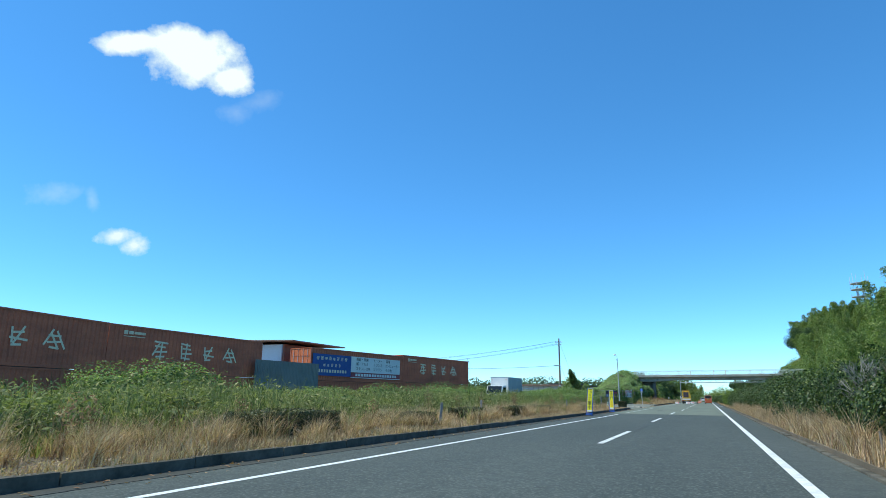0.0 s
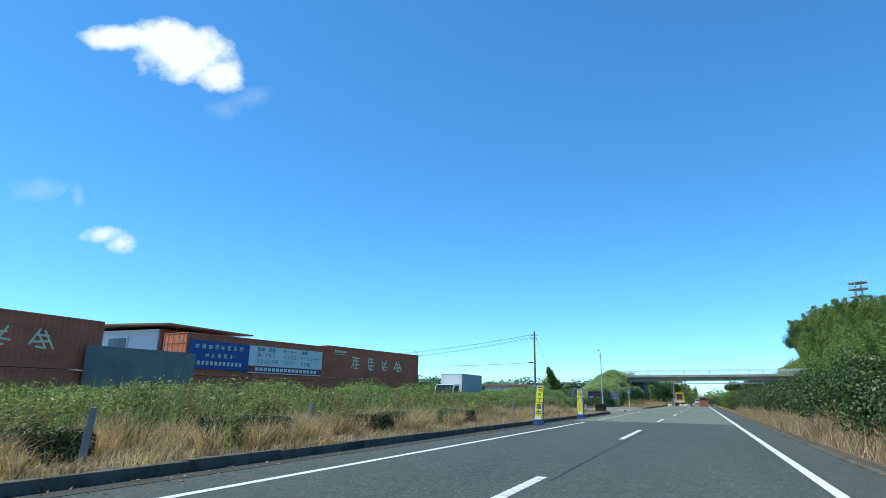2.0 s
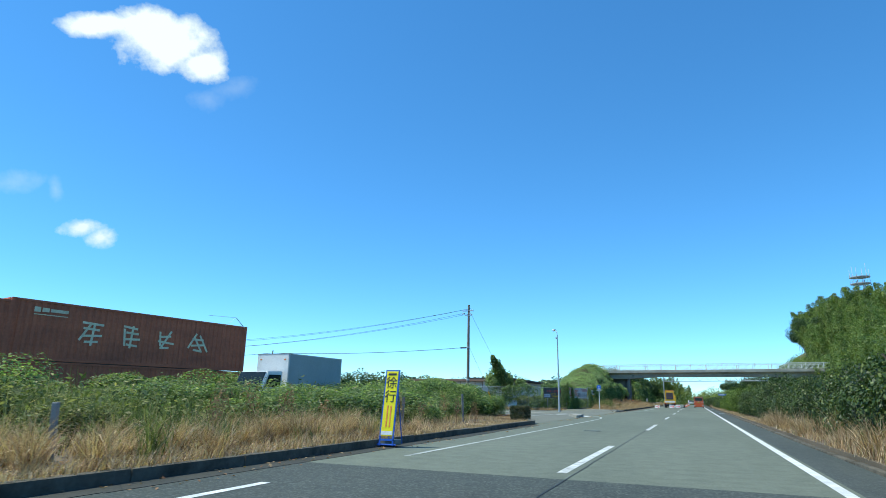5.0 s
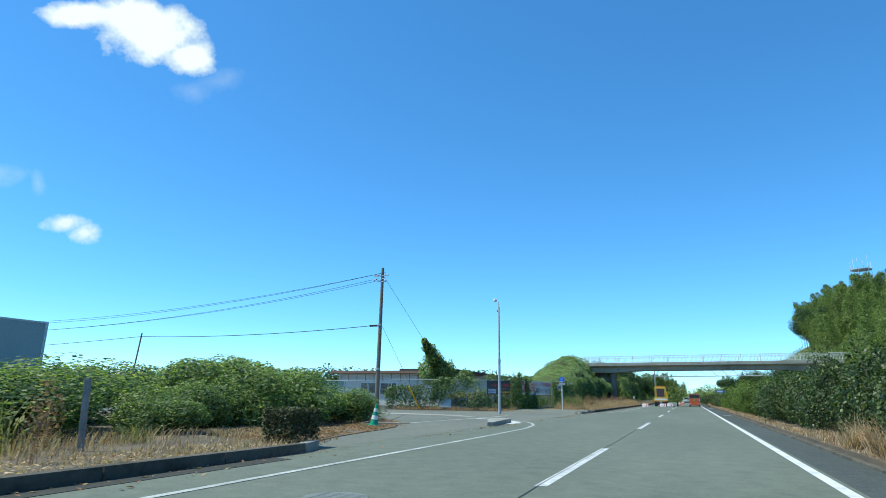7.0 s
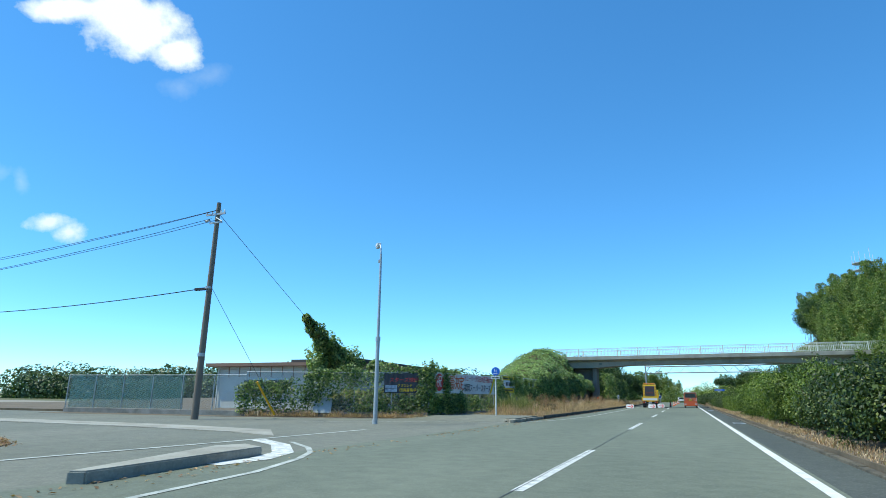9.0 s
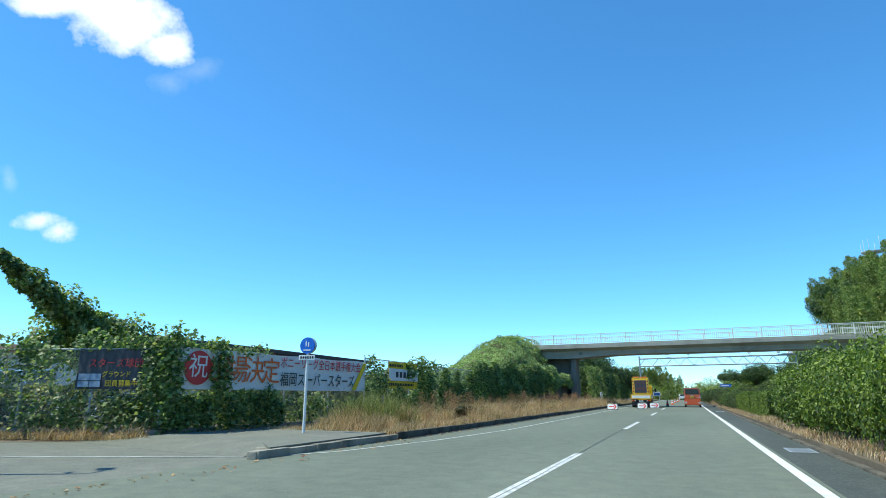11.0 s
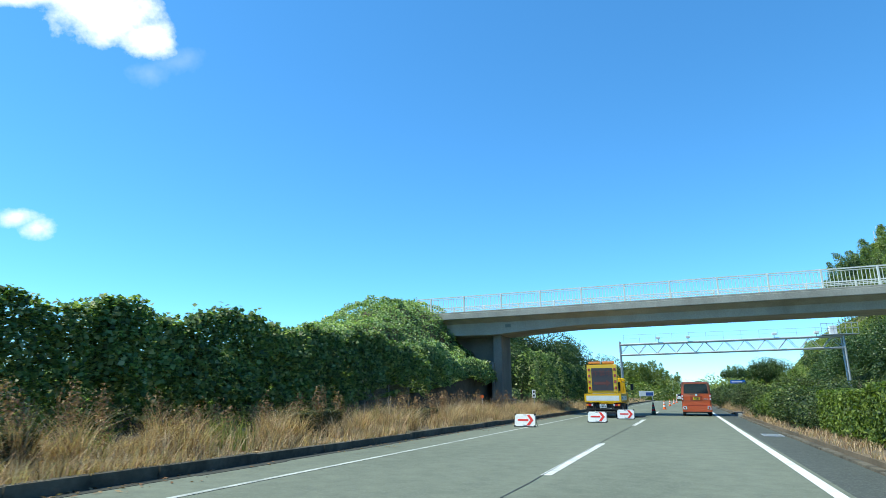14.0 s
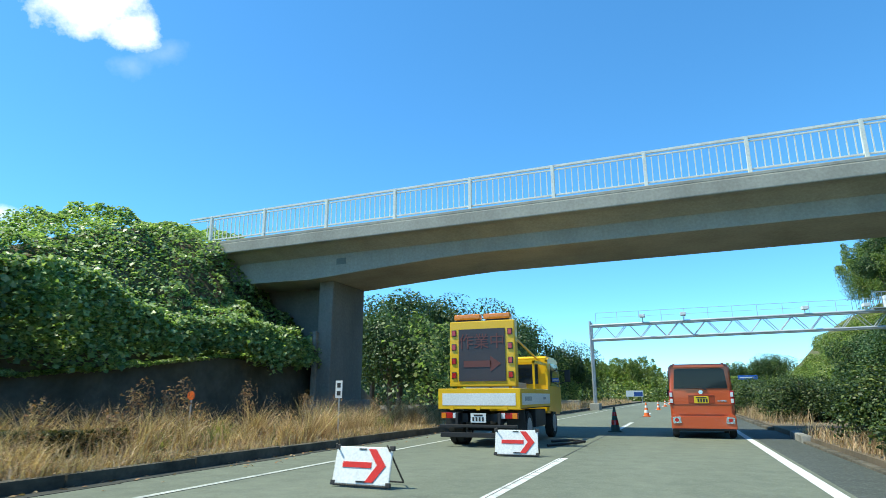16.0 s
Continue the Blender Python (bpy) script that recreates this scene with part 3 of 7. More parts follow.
# dark strips with a slightly uneven edge along the left kerb
for gx, y0, y1 in ((-6.16, -40, 58.8), (-6.34, 95.2, 256)):
    gut = bmesh.new()
    for k in range(int((y1 - y0) / 2)):
        box(gut, (-6.6, y0 + 2 * k, -0.1), (gx + random.uniform(-0.05, 0.05), y0 + 2 * k + 2, 0.006))
    tagged(link("gutter", gut, GUTTER), "dark gutter strip along the kerb", "gutter", kind="structure")
tagged(link("yard", boxes(((-90, -70, -0.4), (-34, 62, -0.1))), GRAVEL), "gravel yard behind the containers", "yard", kind="structure")
tagged(link("yard", boxes(((-90, 62, -0.4), (-60, 120, 0.0))), GRAVEL), "gravel lot beyond the side road", "yard", kind="structure")


def kerb_run(pts, mat, label, h=0.2, w=0.17, step=1.0, bev=0.02):
    """Kerb stones laid end to end along a line, each a piece of its own."""
    run = thing("kerb", label, "kerb", kind="structure")
    cache = {}
    for a, b in zip(pts, pts[1:]):
        a, b = Vector(a), Vector(b)
        n = max(1, round((b - a).length / step))
        d = (b - a) / n
        key = round(d.length, 3)
        if key not in cache:
            bm = boxes(((-w / 2, 0.006, -0.25), (w / 2, d.length - 0.006, h)), bevel=bev)
            cache[key] = link("kerb_stone", bm, mat, run, smooth=True).data
            first = True
        for i in range(n):
            p = a + d * i
            if i == 0 and first:
                ob = run.children[-1]
                first = False
            else:
                ob = new("kerb_stone", cache[key])
                ob.parent = run
            ob.matrix_basis = pose(p.x + random.uniform(-0.008, 0.008), p.y, random.uniform(-0.012, 0.01), 0, 0, math.degrees(math.atan2(-d.x, d.y)))
    return run


kerb_run([(-6.66, -10), (-6.66, 59.0)], KERB_DARK, "weathered concrete kerb with dry grass growing over it", 0.16, step=2.0)
kerb_run([(-6.66, 59.0), (-6.86, 59.7)], KERB, "kerb curving into the side road", 0.16, step=0.9)
kerb_run([(-7.3, 90.6), (-6.95, 90.2), (-6.78, 89.7)], KERB_WORN, "pale worn dropped kerb at the corner", 0.12, step=0.5)
kerb_run([(-6.76, 89.75), (-6.66, 94.9)], KERB_WORN, "pale worn low kerb beside the pavement", 0.13, step=0.9)
kerb_run([(-6.66, 94.9), (-6.66, 256)], KERB_DARK, "weathered concrete kerb with dry grass growing over it", 0.16, step=2.0)
kerb_run([(GUTTER_X + 0.1, -10), (GUTTER_X + 0.1, 143)], KERB_DARK, "low dirty kerb of the median", 0.045, w=0.14, step=2.0)
kerb_run([(GUTTER_X + 0.1, 148.5), (GUTTER_X + 0.1, 300)], KERB_DARK, "low dirty kerb of the median", 0.09, w=0.14, step=2.0)
kerb_run([(GUTTER_X + 0.12, 143), (GUTTER_X + 0.2, 145.2), (GUTTER_X + 0.9, 145.8)], KERB, "worn concrete kerb at the end of the median", 0.16, w=0.2, step=1.0, bev=0.03)
branch = bmesh.new()
for a, b, r in (((-10.6, 69.0, 0.06), (-9.4, 69.4, 0.05), 0.035), ((-10.3, 69.2, 0.06), (-9.9, 69.9, 0.32), 0.022), ((-10.9, 68.6, 0.05), (-10.5, 69.6, 0.22), 0.018)):
    tube(branch, a, b, r, r * 0.5, 7)
tagged(link("fallen_branch", branch, TWIG), "bleached fallen branch lying on the dirt", "branch")
isl = bmesh.new()
prism(isl, [(-6.6, 70.3), (-6.8, 70.2), (-7.9, 73.8), (-7.7, 74.4), (-7.0, 74.0)], "z", -0.1, 0.15)
for v in isl.verts:
    if v.co.y < 69.6 and v.co.z > 0:
        v.co.z = 0.03
bmesh.ops.bevel(isl, geom=list(isl.edges), offset=0.02, segments=2, affect="EDGES")
tagged(link("traffic_island", isl, PALE), "small pale concrete island in the side road mouth", "traffic island")

# low wall at the foot of the embankment, coloured dark as the vines' shade
tagged(link("retaining_wall", prism(bmesh.new(), [(116, 0), (145.3, 0), (145.3, 2.0), (134, 2.1), (126, 1.3), (116, 0.5)], "x", -11.75, -11.42, 0.02), SHADE_STONE), "low stained stone wall, darkened for the shade under overhanging vines", "retaining wall", kind="structure")

# bridge across the road
bridge = thing("footbridge", "grey concrete bridge with a pale steel railing across the road", "bridge", kind="structure")
BX0, BX1, BY0, BY1, BZ = -15.6, 40.0, 142.8, 147.3, 6.13


def soffit(x):
    """Height of the girder's underside: deepest at the piers."""
    k = min(abs(x + 10.65), abs(x - 15.5)) / 5.0
    return 4.78 + (0.34 if -10.65 < x < 15.5 else 0.1) * min(1, k) ** 0.8


part("deck", boxes(((BX0, BY0, BZ - 0.36), (BX1, BY1, BZ)), bevel=0.03), CONCRETE, bridge)
part("parapet_kerb", boxes(((BX0, BY0 + 0.02, BZ), (BX1, BY0 + 0.34, BZ + 0.1)), bevel=0.02), CONCRETE, bridge)
part("parapet_kerb", boxes(((BX0, BY1 - 0.34, BZ), (BX1, BY1 - 0.02, BZ + 0.1)), bevel=0.02), CONCRETE, bridge)
gd = bmesh.new()
xs = [BX0 + k * (BX1 - BX0) / 60 for k in range(61)]
prism(gd, [(x, soffit(x)) for x in xs] + [(BX1, BZ - 0.361), (BX0, BZ - 0.361)], "y", BY0 + 0.85, BY1 - 0.85)
part("girder", gd, CONCRETE, bridge)
hb = bmesh.new()
prism(hb, [(BY0 + 0.3, BZ - 0.361), (BY0 + 0.85, BZ - 0.58), (BY0 + 0.852, BZ - 0.361)], "x", BX0, BX1)
part("haunch", hb, CONCRETE, bridge)
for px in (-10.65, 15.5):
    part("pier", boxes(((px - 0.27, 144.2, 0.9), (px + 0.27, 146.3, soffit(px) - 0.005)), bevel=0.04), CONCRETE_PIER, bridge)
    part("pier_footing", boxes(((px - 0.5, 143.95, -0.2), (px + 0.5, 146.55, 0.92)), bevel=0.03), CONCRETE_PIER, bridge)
# pale upright board at the left edge of the pier
part("drain_pipe", boxes(((-11.0, 144.06, 0.9), (-10.86, 144.19, 3.1)), bevel=0.01), KERB, bridge, "pale board fixed to the pier")
part("bearing_plate", boxes(((-9.95, BY0 + 0.83, 5.2), (-9.6, BY0 + 0.852, 5.4))), SHEET_GREY, bridge)
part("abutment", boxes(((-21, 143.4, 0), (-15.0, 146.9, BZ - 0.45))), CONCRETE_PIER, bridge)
# fills the recess under the deck; its dark colour stands for the shade there
part("abutment_wall", boxes(((-16.41, 145.4, 0), (-10.95, 146.2, 4.8)), bevel=0.03), CONCRETE_PIER, bridge, "stained concrete wall, coloured dark for the shaded recess under the deck")
for fy in (BY0 + 0.17, BY1 - 0.17):
    rl = part("railing", boxes(((BX0, fy - 0.035, BZ + 1.03), (BX1, fy + 0.035, BZ + 1.09)), ((BX0, fy - 0.02, BZ + 0.94), (BX1, fy + 0.02, BZ + 0.97)), ((BX0, fy - 0.025, BZ + 0.2), (BX1, fy + 0.025, BZ + 0.24))), RAIL, bridge)
    post_me = part("post", boxes(((-0.045, -0.05, 0), (0.045, 0.05, 1.09)), bevel=0.008), RAIL, rl).data
    bar_me = part("bar", boxes(((-0.013, -0.012, 0.24), (0.013, 0.012, 0.94))), RAIL, rl).data
    rl.children[0].location, rl.children[1].location = (-14.81, fy, BZ), (-14.81 + 0.173, fy, BZ)
    for k in range(22):
        x = -14.81 + 2.42 * k
        for j in range(14):
            if k == 0 and j < 2:
                continue
            o = new("bar" if j else "post", bar_me if j else post_me)
            o.parent, o.location = rl, (x + 0.173 * j, fy, BZ)
# the deck climbs slightly to the right
for o in bridge.children_recursive:
    if o.name.split(".")[0] in ("post", "bar"):
        o.location.z += 0.008 * (o.location.x + 5)
    elif not o.name.startswith(("pier", "abut", "drain")):
        for v in o.data.vertices:
            v.co.z += 0.008 * (v.co.x + 5)

# ---- plants ----
def bush_mesh(seed, lobes, n, length, width, mat, name="bush"):
    """A lumpy shrub about 1 m in radius standing on the ground, of many folded leaves."""
    g = np.random.default_rng(seed)
    Q = []
    for k in range(lobes):
        a, r = g.uniform(0, 6.283), g.uniform(0.15, 0.62)
        c = np.array([math.cos(a) * r, math.sin(a) * r, g.uniform(0.35, 1.05)]) if k else np.array([0, 0, 0.6])
        s = g.uniform(0.42, 0.68) if k else 0.78
        P, N = blob(n // lobes, c, np.array([s, s, s * g.uniform(0.8, 1.05)]), g, seed * 31 + k, 0.3, 0.5, -0.75)
        P[:, 2] = np.maximum(P[:, 2], 0.03)
        Q.append(leaf_arrays(P, N * 0.8 + np.array([0, 0, 0.5]), length, width, g))
    ob = leaf_mesh(name, np.concatenate(Q), mat)
    bm = bmesh.new()
    for k in range(9):
        a, b = g.uniform(0, 6.283), g.uniform(0.2, 0.75)
        tip = Vector((math.cos(a) * b, math.sin(a) * b, g.uniform(0.6, 1.3)))
        tube(bm, (math.cos(a) * 0.05, math.sin(a) * 0.05, -0.05), tip * 0.55 + Vector((0, 0, 0.1)), 0.025, 0.016, 5)
        tube(bm, tip * 0.55 + Vector((0, 0, 0.1)), tip, 0.016, 0.006, 5)
    part("stem", bm, BARK, ob)["kind"] = "stuff"
    return ob


def scatter_bushes(kinds, rows, label, category, group):
    """Copies of the shrubs at (x, y, z, radius, height factor)."""
    used = set()
    for i, (x, y, z, r, hf) in enumerate(rows):
        k = (i * 7 + int(abs(y) * 3)) % len(kinds)
        m = pose(x, y, z, 0, 0, (i * 137) % 360)
        if k not in used:
            used.add(k)
            ob = kinds[k]
            ob.matrix_world = m
            tagged(ob, label, category, group)
        else:
            ob = copy_thing(kinds[k], m)
        ob.scale = (r, r, r * hf)
        for key, v in (("label", label), ("category", category), ("group", group)):
            ob[key] = v
    for k, ob in enumerate(kinds):
        if k not in used:
            for c in list(ob.children):
                bpy.data.objects.remove(c)
            bpy.data.objects.remove(ob)


G = np.random.default_rng(11)
# median hedge: dark camellia-like shrubs, a few brighter clipped ones
dark_kinds = [bush_mesh(100 + k, 8, 12000, 0.07, 0.042, HEDGE) for k in range(4)]
light_kinds = [bush_mesh(200 + k, 7, 8400, 0.07, 0.04, HEDGE_LIGHT) for k in range(2)]
dark_rows, light_rows = [], []
y = 6.0
while y < 300:
    near_end = 143.5 < y < 152.5
    near_end |= 109.0 < y < 127.0
    bright = 86 < y < 108 or 132 < y < 136
    step = 1.35 if y < 160 else 2.2
    x = (4.25 if y < 84 else 3.95) + G.uniform(-0.25, 0.3)
    top = 2.1 if y < 108 else (1.3 if y < 142 else 1.6)
    top *= G.uniform(0.82, 1.15)
    r = G.uniform(0.95, 1.3) if y < 160 else G.uniform(1.3, 1.9)
    if not near_end:
        (light_rows if bright and G.uniform() < 0.9 else dark_rows).append((x, y, 0.1, r, top / 1.45 / r))
        if G.uniform() < 0.55:
            dark_rows.append((x + 1.2, y + 0.5, 0.1, r * 1.05, top * G.uniform(0.85, 1.1) / 1.45 / r))
    y += step * G.uniform(0.8, 1.2)
for y in np.arange(152, 232, 3.1):
    dark_rows.append((16.4 + G.uniform(-0.5, 0.9), y, 0.0, G.uniform(1.6, 2.2), G.uniform(1.0, 1.4)))
scatter_bushes(dark_kinds, dark_rows, "dark green glossy-leaved shrub of the median hedge", "bush", "median hedge")
scatter_bushes(light_kinds, light_rows, "bright yellow-green clipped shrub of the median hedge", "bush", "median hedge")

# kudzu thickets over the field and low clipped hedge pieces in the verge
kudzu_kinds = [bush_mesh(300 + k, 10, 17000, 0.056, 0.048, KUDZU, "thicket") for k in range(3)]
rows = []
for x, y, r, h in ((-11.0, 54.0, 2.0, 1.35), (-12.6, 57.5, 2.2, 1.4), (-11.4, 60.0, 1.1, 0.95), (-15.0, 54.0, 2.7, 1.45), (-13.6, 63.9, 2.0, 2.1), (-13.1, 66.4, 2.1, 2.0), (-15.3, 66.2, 2.0, 2.25), (-12.2, 62.2, 1.1, 1.3), (-13.6, 69.0, 2.0, 1.55), (-12.5, 64.2, 1.4, 1.75), (-12.5, 67.6, 1.3, 1.2), (-17.6, 68.6, 2.4, 2.05), (-17.2, 61.4, 2.8, 1.7), (-16.5, 70.2, 2.0, 1.5), (-12.3, 69.8, 1.35, 1.15), (-12.9, 71.2, 1.2, 0.95), (-20.0, 68.5, 2.6, 1.6), (-14.5, 58.6, 2.4, 1.6), (-21.5, 63.5, 2.6, 1.55),
                   (-14.5, 50.5, 2.6, 1.3), (-19.5, 50.5, 2.8, 1.4), (-11.0, 50.5, 2.0, 1.2), (-10.8, 46.5, 1.6, 1.1), (-13.6, 46.4, 2.2, 1.4), (-22, 57.5, 2.4, 2.0), (-21.6, 45.5, 2.4, 1.9), (-22.6, 52.6, 2.3, 1.9), (-24.0, 19.5, 2.4, 2.4), (-25.4, 16.6, 2.2, 2.1), (-23.5, 23.0, 2.0, 1.2), (-24.3, 30.5, 2.4, 1.4), (-24.6, 35.0, 2.2, 1.5), (-23.8, 40.2, 2.4, 1.7), (-25.0, 26.5, 2.0, 1.2), (-25.0, 9.0, 2.2, 1.3), (-17.5, 38, 2.0, 1.1), (-18, 30, 2.0, 1.05), (-16, 22, 1.8, 1.0), (-19, 12, 2.0, 1.1)):
    rows.append((x, y, 0.04, r, h * 0.96 / 1.45 / r))
scatter_bushes(kudzu_kinds, rows, "thicket of broad-leaved kudzu vine", "thicket", "kudzu thickets")
clump_kinds = [bush_mesh(350 + k, 7, 3600, 0.12, 0.045, WEED, "weed_clump") for k in range(3)]
rows = []
for k in range(64):
    x, y = -9.6 - 11 * G.uniform(0, 1) ** 1.6, G.uniform(0, 55)
    r = G.uniform(0.5, 0.95)
    rows.append((x, y, 0.1, r, G.uniform(0.75, 1.25) * (0.8 + 0.02 * (-9 - x)) / r * 0.72))
scatter_bushes(clump_kinds, rows, "dense clump of leafy green weeds", "weeds", "weed clumps")
def hedge_block(x, y0, y1, h, w, seed, mat=None, leaf=0.062, label="low clipped flat-topped hedge half hidden in dry grass", group="verge hedge"):
    """A clipped hedge with a flat top and upright sides, of small leaves over bare stems."""
    g = np.random.default_rng(seed)
    L = y1 - y0
    P, N = [], []
    for n, lo, hi, way in ((2600 * L * w, (-w / 2, 0, h), (w / 2, L, h), (0, 0, 1)), (2600 * L * h, (w / 2, 0, 0.05), (w / 2, L, h), (1, 0, 0.3)), (1500 * L * h, (-w / 2, 0, 0.1), (-w / 2, L, h), (-1, 0, 0.3)), (2600 * w * h, (-w / 2, 0, 0.05), (w / 2, 0, h), (0, -1, 0.3)), (1500 * w * h, (-w / 2, L, 0.1), (w / 2, L, h), (0, 1, 0.3))):
        n = int(n)
        p = np.array(lo) + (np.array(hi) - np.array(lo)) * g.uniform(0, 1, (n, 3))
        p -= np.array(way) * (g.uniform(0, 1, (n, 1)) ** 2 * 0.16)
        keep = (p[:, 2] > 0.25 * h) | (g.uniform(0, 1, n) < 0.45)
        P.append(p[keep])
        N.append(np.tile(way, (int(keep.sum()), 1)) + np.array([0, 0, 0.25]))
    P, N = np.concatenate(P), np.concatenate(N)
    P = P + N * (0.035 * wave(P, 2.6, seed) + 0.02 * wave(P, 7.0, seed + 1))[:, None] + g.normal(size=P.shape) * 0.012
    ob = leaf_mesh("low_hedge", leaf_arrays(P, N, leaf, leaf * 0.58, g, 0.6), mat or BOXHEDGE)
    ob.matrix_world = pose(x, y0, 0.1)
    tagged(ob, label, "hedge", group)
    bm = bmesh.new()
    for k in range(int(L * 9)):
        a, b = g.uniform(-w / 2 + 0.08, w / 2 - 0.08), g.uniform(0.06, L - 0.06)
        tube(bm, (a * 0.8, b, -0.05), (a, b + g.uniform(-0.1, 0.1), h * 0.85), 0.012, 0.006, 5)
    part("stem", bm, BARK, ob)["kind"] = "stuff"
    return ob


HEDGES = ((-8.15, 6.8, 9.7, 0.58, 0.9), (-8.4, 13.5, 16.0, 0.42, 0.8), (-8.2, 18.5, 20.3, 0.52, 0.9), (-8.25, 24.2, 26.3, 0.5, 0.9), (-8.25, 29.8, 31.4, 0.5, 0.9), (-7.4, 59.2, 60.1, 0.62, 0.7), (-8.3, 103.0, 104.6, 0.5, 0.9), (-8.3, 112.4, 114.0, 0.5, 0.9), (-8.6, 120.4, 122.0, 0.6, 0.9), (-8.6, 125.7, 128.4, 0.52, 0.9), (-8.9, 132.6, 135.2, 0.42, 0.8), (-8.2, 147.4, 152.5, 0.6, 0.9))
for k, (x, y0, y1, h, w) in enumerate(HEDGES):
    hedge_block(x, y0, y1, h, w, 400 + k)
for k, (x, y0, y1, h, w) in enumerate(((4.0, 109.6, 113.4, 1.12, 1.7), (4.05, 113.5, 117.6, 1.02, 1.7), (3.95, 117.8, 121.9, 1.15, 1.6), (4.0, 122.0, 126.5, 1.05, 1.7))):
    hedge_block(x, y0, y1, h, w, 440 + k, HEDGE_LIGHT, 0.085, "bright yellow-green clipped box hedge of the median", "median hedge")


def crown_tree(seed, height, spread, n, length, width, mat, trunk_mat, lobes=11):
    """A broad-leaved tree: tapered trunk, limbs, and a crown of leafy lobes."""
    g = np.random.default_rng(seed)
    root = new("tree")
    bm, Q = bmesh.new(), []
    tube(bm, (0, 0, -0.2), (0.1, 0.05, height * 0.5), height * 0.028, height * 0.018, 8)
    for k in range(lobes):
        a, r = k * 2.4 + g.uniform(-0.4, 0.4), spread * g.uniform(0.15, 0.72)
        c = np.array([math.cos(a) * r, math.sin(a) * r, height * g.uniform(0.36, 0.86)])
        s = spread * g.uniform(0.34, 0.55)
        tube(bm, (0.05, 0, height * g.uniform(0.2, 0.48)), tuple(c), height * 0.01, height * 0.004, 6)
        P, N = blob(n // lobes, c, np.array([s, s, s * 0.85]), g, seed * 17 + k, 0.32, 0.5, -0.9)
        Q.append(leaf_arrays(P, N * 0.7 + np.array([0, 0, 0.5]), length, width, g))
    part("trunk", bm, trunk_mat, root)
    leaf_mesh("crown", np.concatenate(Q), mat, root)
    return root


def bamboo(seed, height, culms, n, spread, leaf=0.42):
    """A clump of arching bamboo with feathery tips."""
    g = np.random.default_rng(seed)
    root = new("bamboo")
    bm, P, N = bmesh.new(), [], []
    for k in range(culms):
        a, r = g.uniform(0, 6.283), spread * math.sqrt(g.uniform(0, 1)) * 0.55
        b = Vector((math.cos(a) * r, math.sin(a) * r, -0.2))
        h, bend = height * g.uniform(0.72, 1.05), g.uniform(0.6, 2.3)
        way = Vector((math.cos(a + g.uniform(-0.8, 0.8)), math.sin(a + g.uniform(-0.8, 0.8)), 0))
        p = b
        for j in range(1, 6):
            t = j / 5
            q = b + Vector((0, 0, h * (t - 0.08 * t ** 3))) + way * bend * t ** 2.6
            tube(bm, p, q, 0.05 * (1.06 - t), 0.05 * (1.02 - t * 0.96), 5, False)
            p = q
        m = n // culms
        t = 0.22 + 0.78 * g.uniform(0, 1, m) ** 0.7
        w = 0.45 + 1.25 * np.sin(np.clip((t - 0.2) / 0.8, 0, 1) * math.pi) ** 0.8
        c = np.array(b)[None] + np.stack([t * 0, t * 0, h * (t - 0.08 * t ** 3)], 1) + np.array(way)[None] * (bend * t ** 2.6)[:, None]
        off = g.normal(size=(m, 3))
        off /= np.linalg.norm(off, axis=1, keepdims=True)
        off *= (w * g.uniform(0.2, 1, m) ** 0.6)[:, None]
        spray = wave(np.concatenate([off * 2.2, ], 0) + c * 1.3, 1.4, seed + k)
        keep = spray > -0.35
        P.append((c + off * [1, 1, 0.55])[keep])
        N.append((off + [0, 0, 0.6])[keep])
    part("culms", bm, CULM, root)["kind"] = "stuff"
    P, N = np.concatenate(P), np.concatenate(N)
    leaf_mesh("foliage", leaf_arrays(P, N, leaf, leaf * 0.27, g, 0.5, 0.1), BAMBOO, root)
    return root


def place_trees(kinds, rows, label, category, group):
    for i, (x, y, z, s) in enumerate(rows):
        m = pose(x, y, z, 0, 0, (i * 101) % 360)
        if i < len(kinds):
            ob = kinds[i]
            ob.matrix_world = m
        else:
            ob = copy_thing(kinds[i % len(kinds)], m)
        ob.scale = (s, s, s)
        tagged(ob, label, category, group)


def hill_z(X, Y):
    """The wooded hill beyond the bridge, to the right of the road."""
    return 0.08 + 20.0 * smooth(20, 42, X) * smooth(168, 232, Y) * (1 - 0.7 * smooth(300, 380, Y))


tagged(grid_mesh("hill", np.linspace(18, 110, 40), np.linspace(160, 400, 60), hill_z, TURF), "grassy hillside under the bamboo grove", "hill", kind="structure")
grove = []
for y in np.arange(64, 168, 5.6):
    grove.append((max(20.5, 0.145 * y + 1) + G.uniform(-1.0, 1.5), y, 0.0, G.uniform(0.66, 0.86)))
for k in range(44):
    y = 196 + 84 * (k / 43) + G.uniform(-2, 2)
    x = 31.5 + (k % 4) * 6.0 + G.uniform(-1.2, 1.5) + (y - 215) * 0.1
    grove.append((x, y, float(hill_z(np.array(x), np.array(y))) - 0.1, G.uniform(0.95, 1.2)))
for k in range(14):
    grove.append((-23 + k * 1.55 + G.uniform(-0.5, 0.5), 262 + (k % 3) * 3.5, 0, (0.72 if k < 12 else 0.5) * G.uniform(0.88, 1.08)))
for k in range(5):
    grove.append((15 + k * 2.6, 318 + (k % 2) * 5, 0, 0.78 * G.uniform(0.88, 1.1)))
place_trees([bamboo(520, 17.5, 22, 46000, 5.4, 0.36)], [(20.6, 71.5, 0, 0.94), (26.8, 133, 0, 0.95), (27, 146, 0, 0.88)], "tall arching bamboo clump with yellow-green foliage", "bamboo", "bamboo grove")
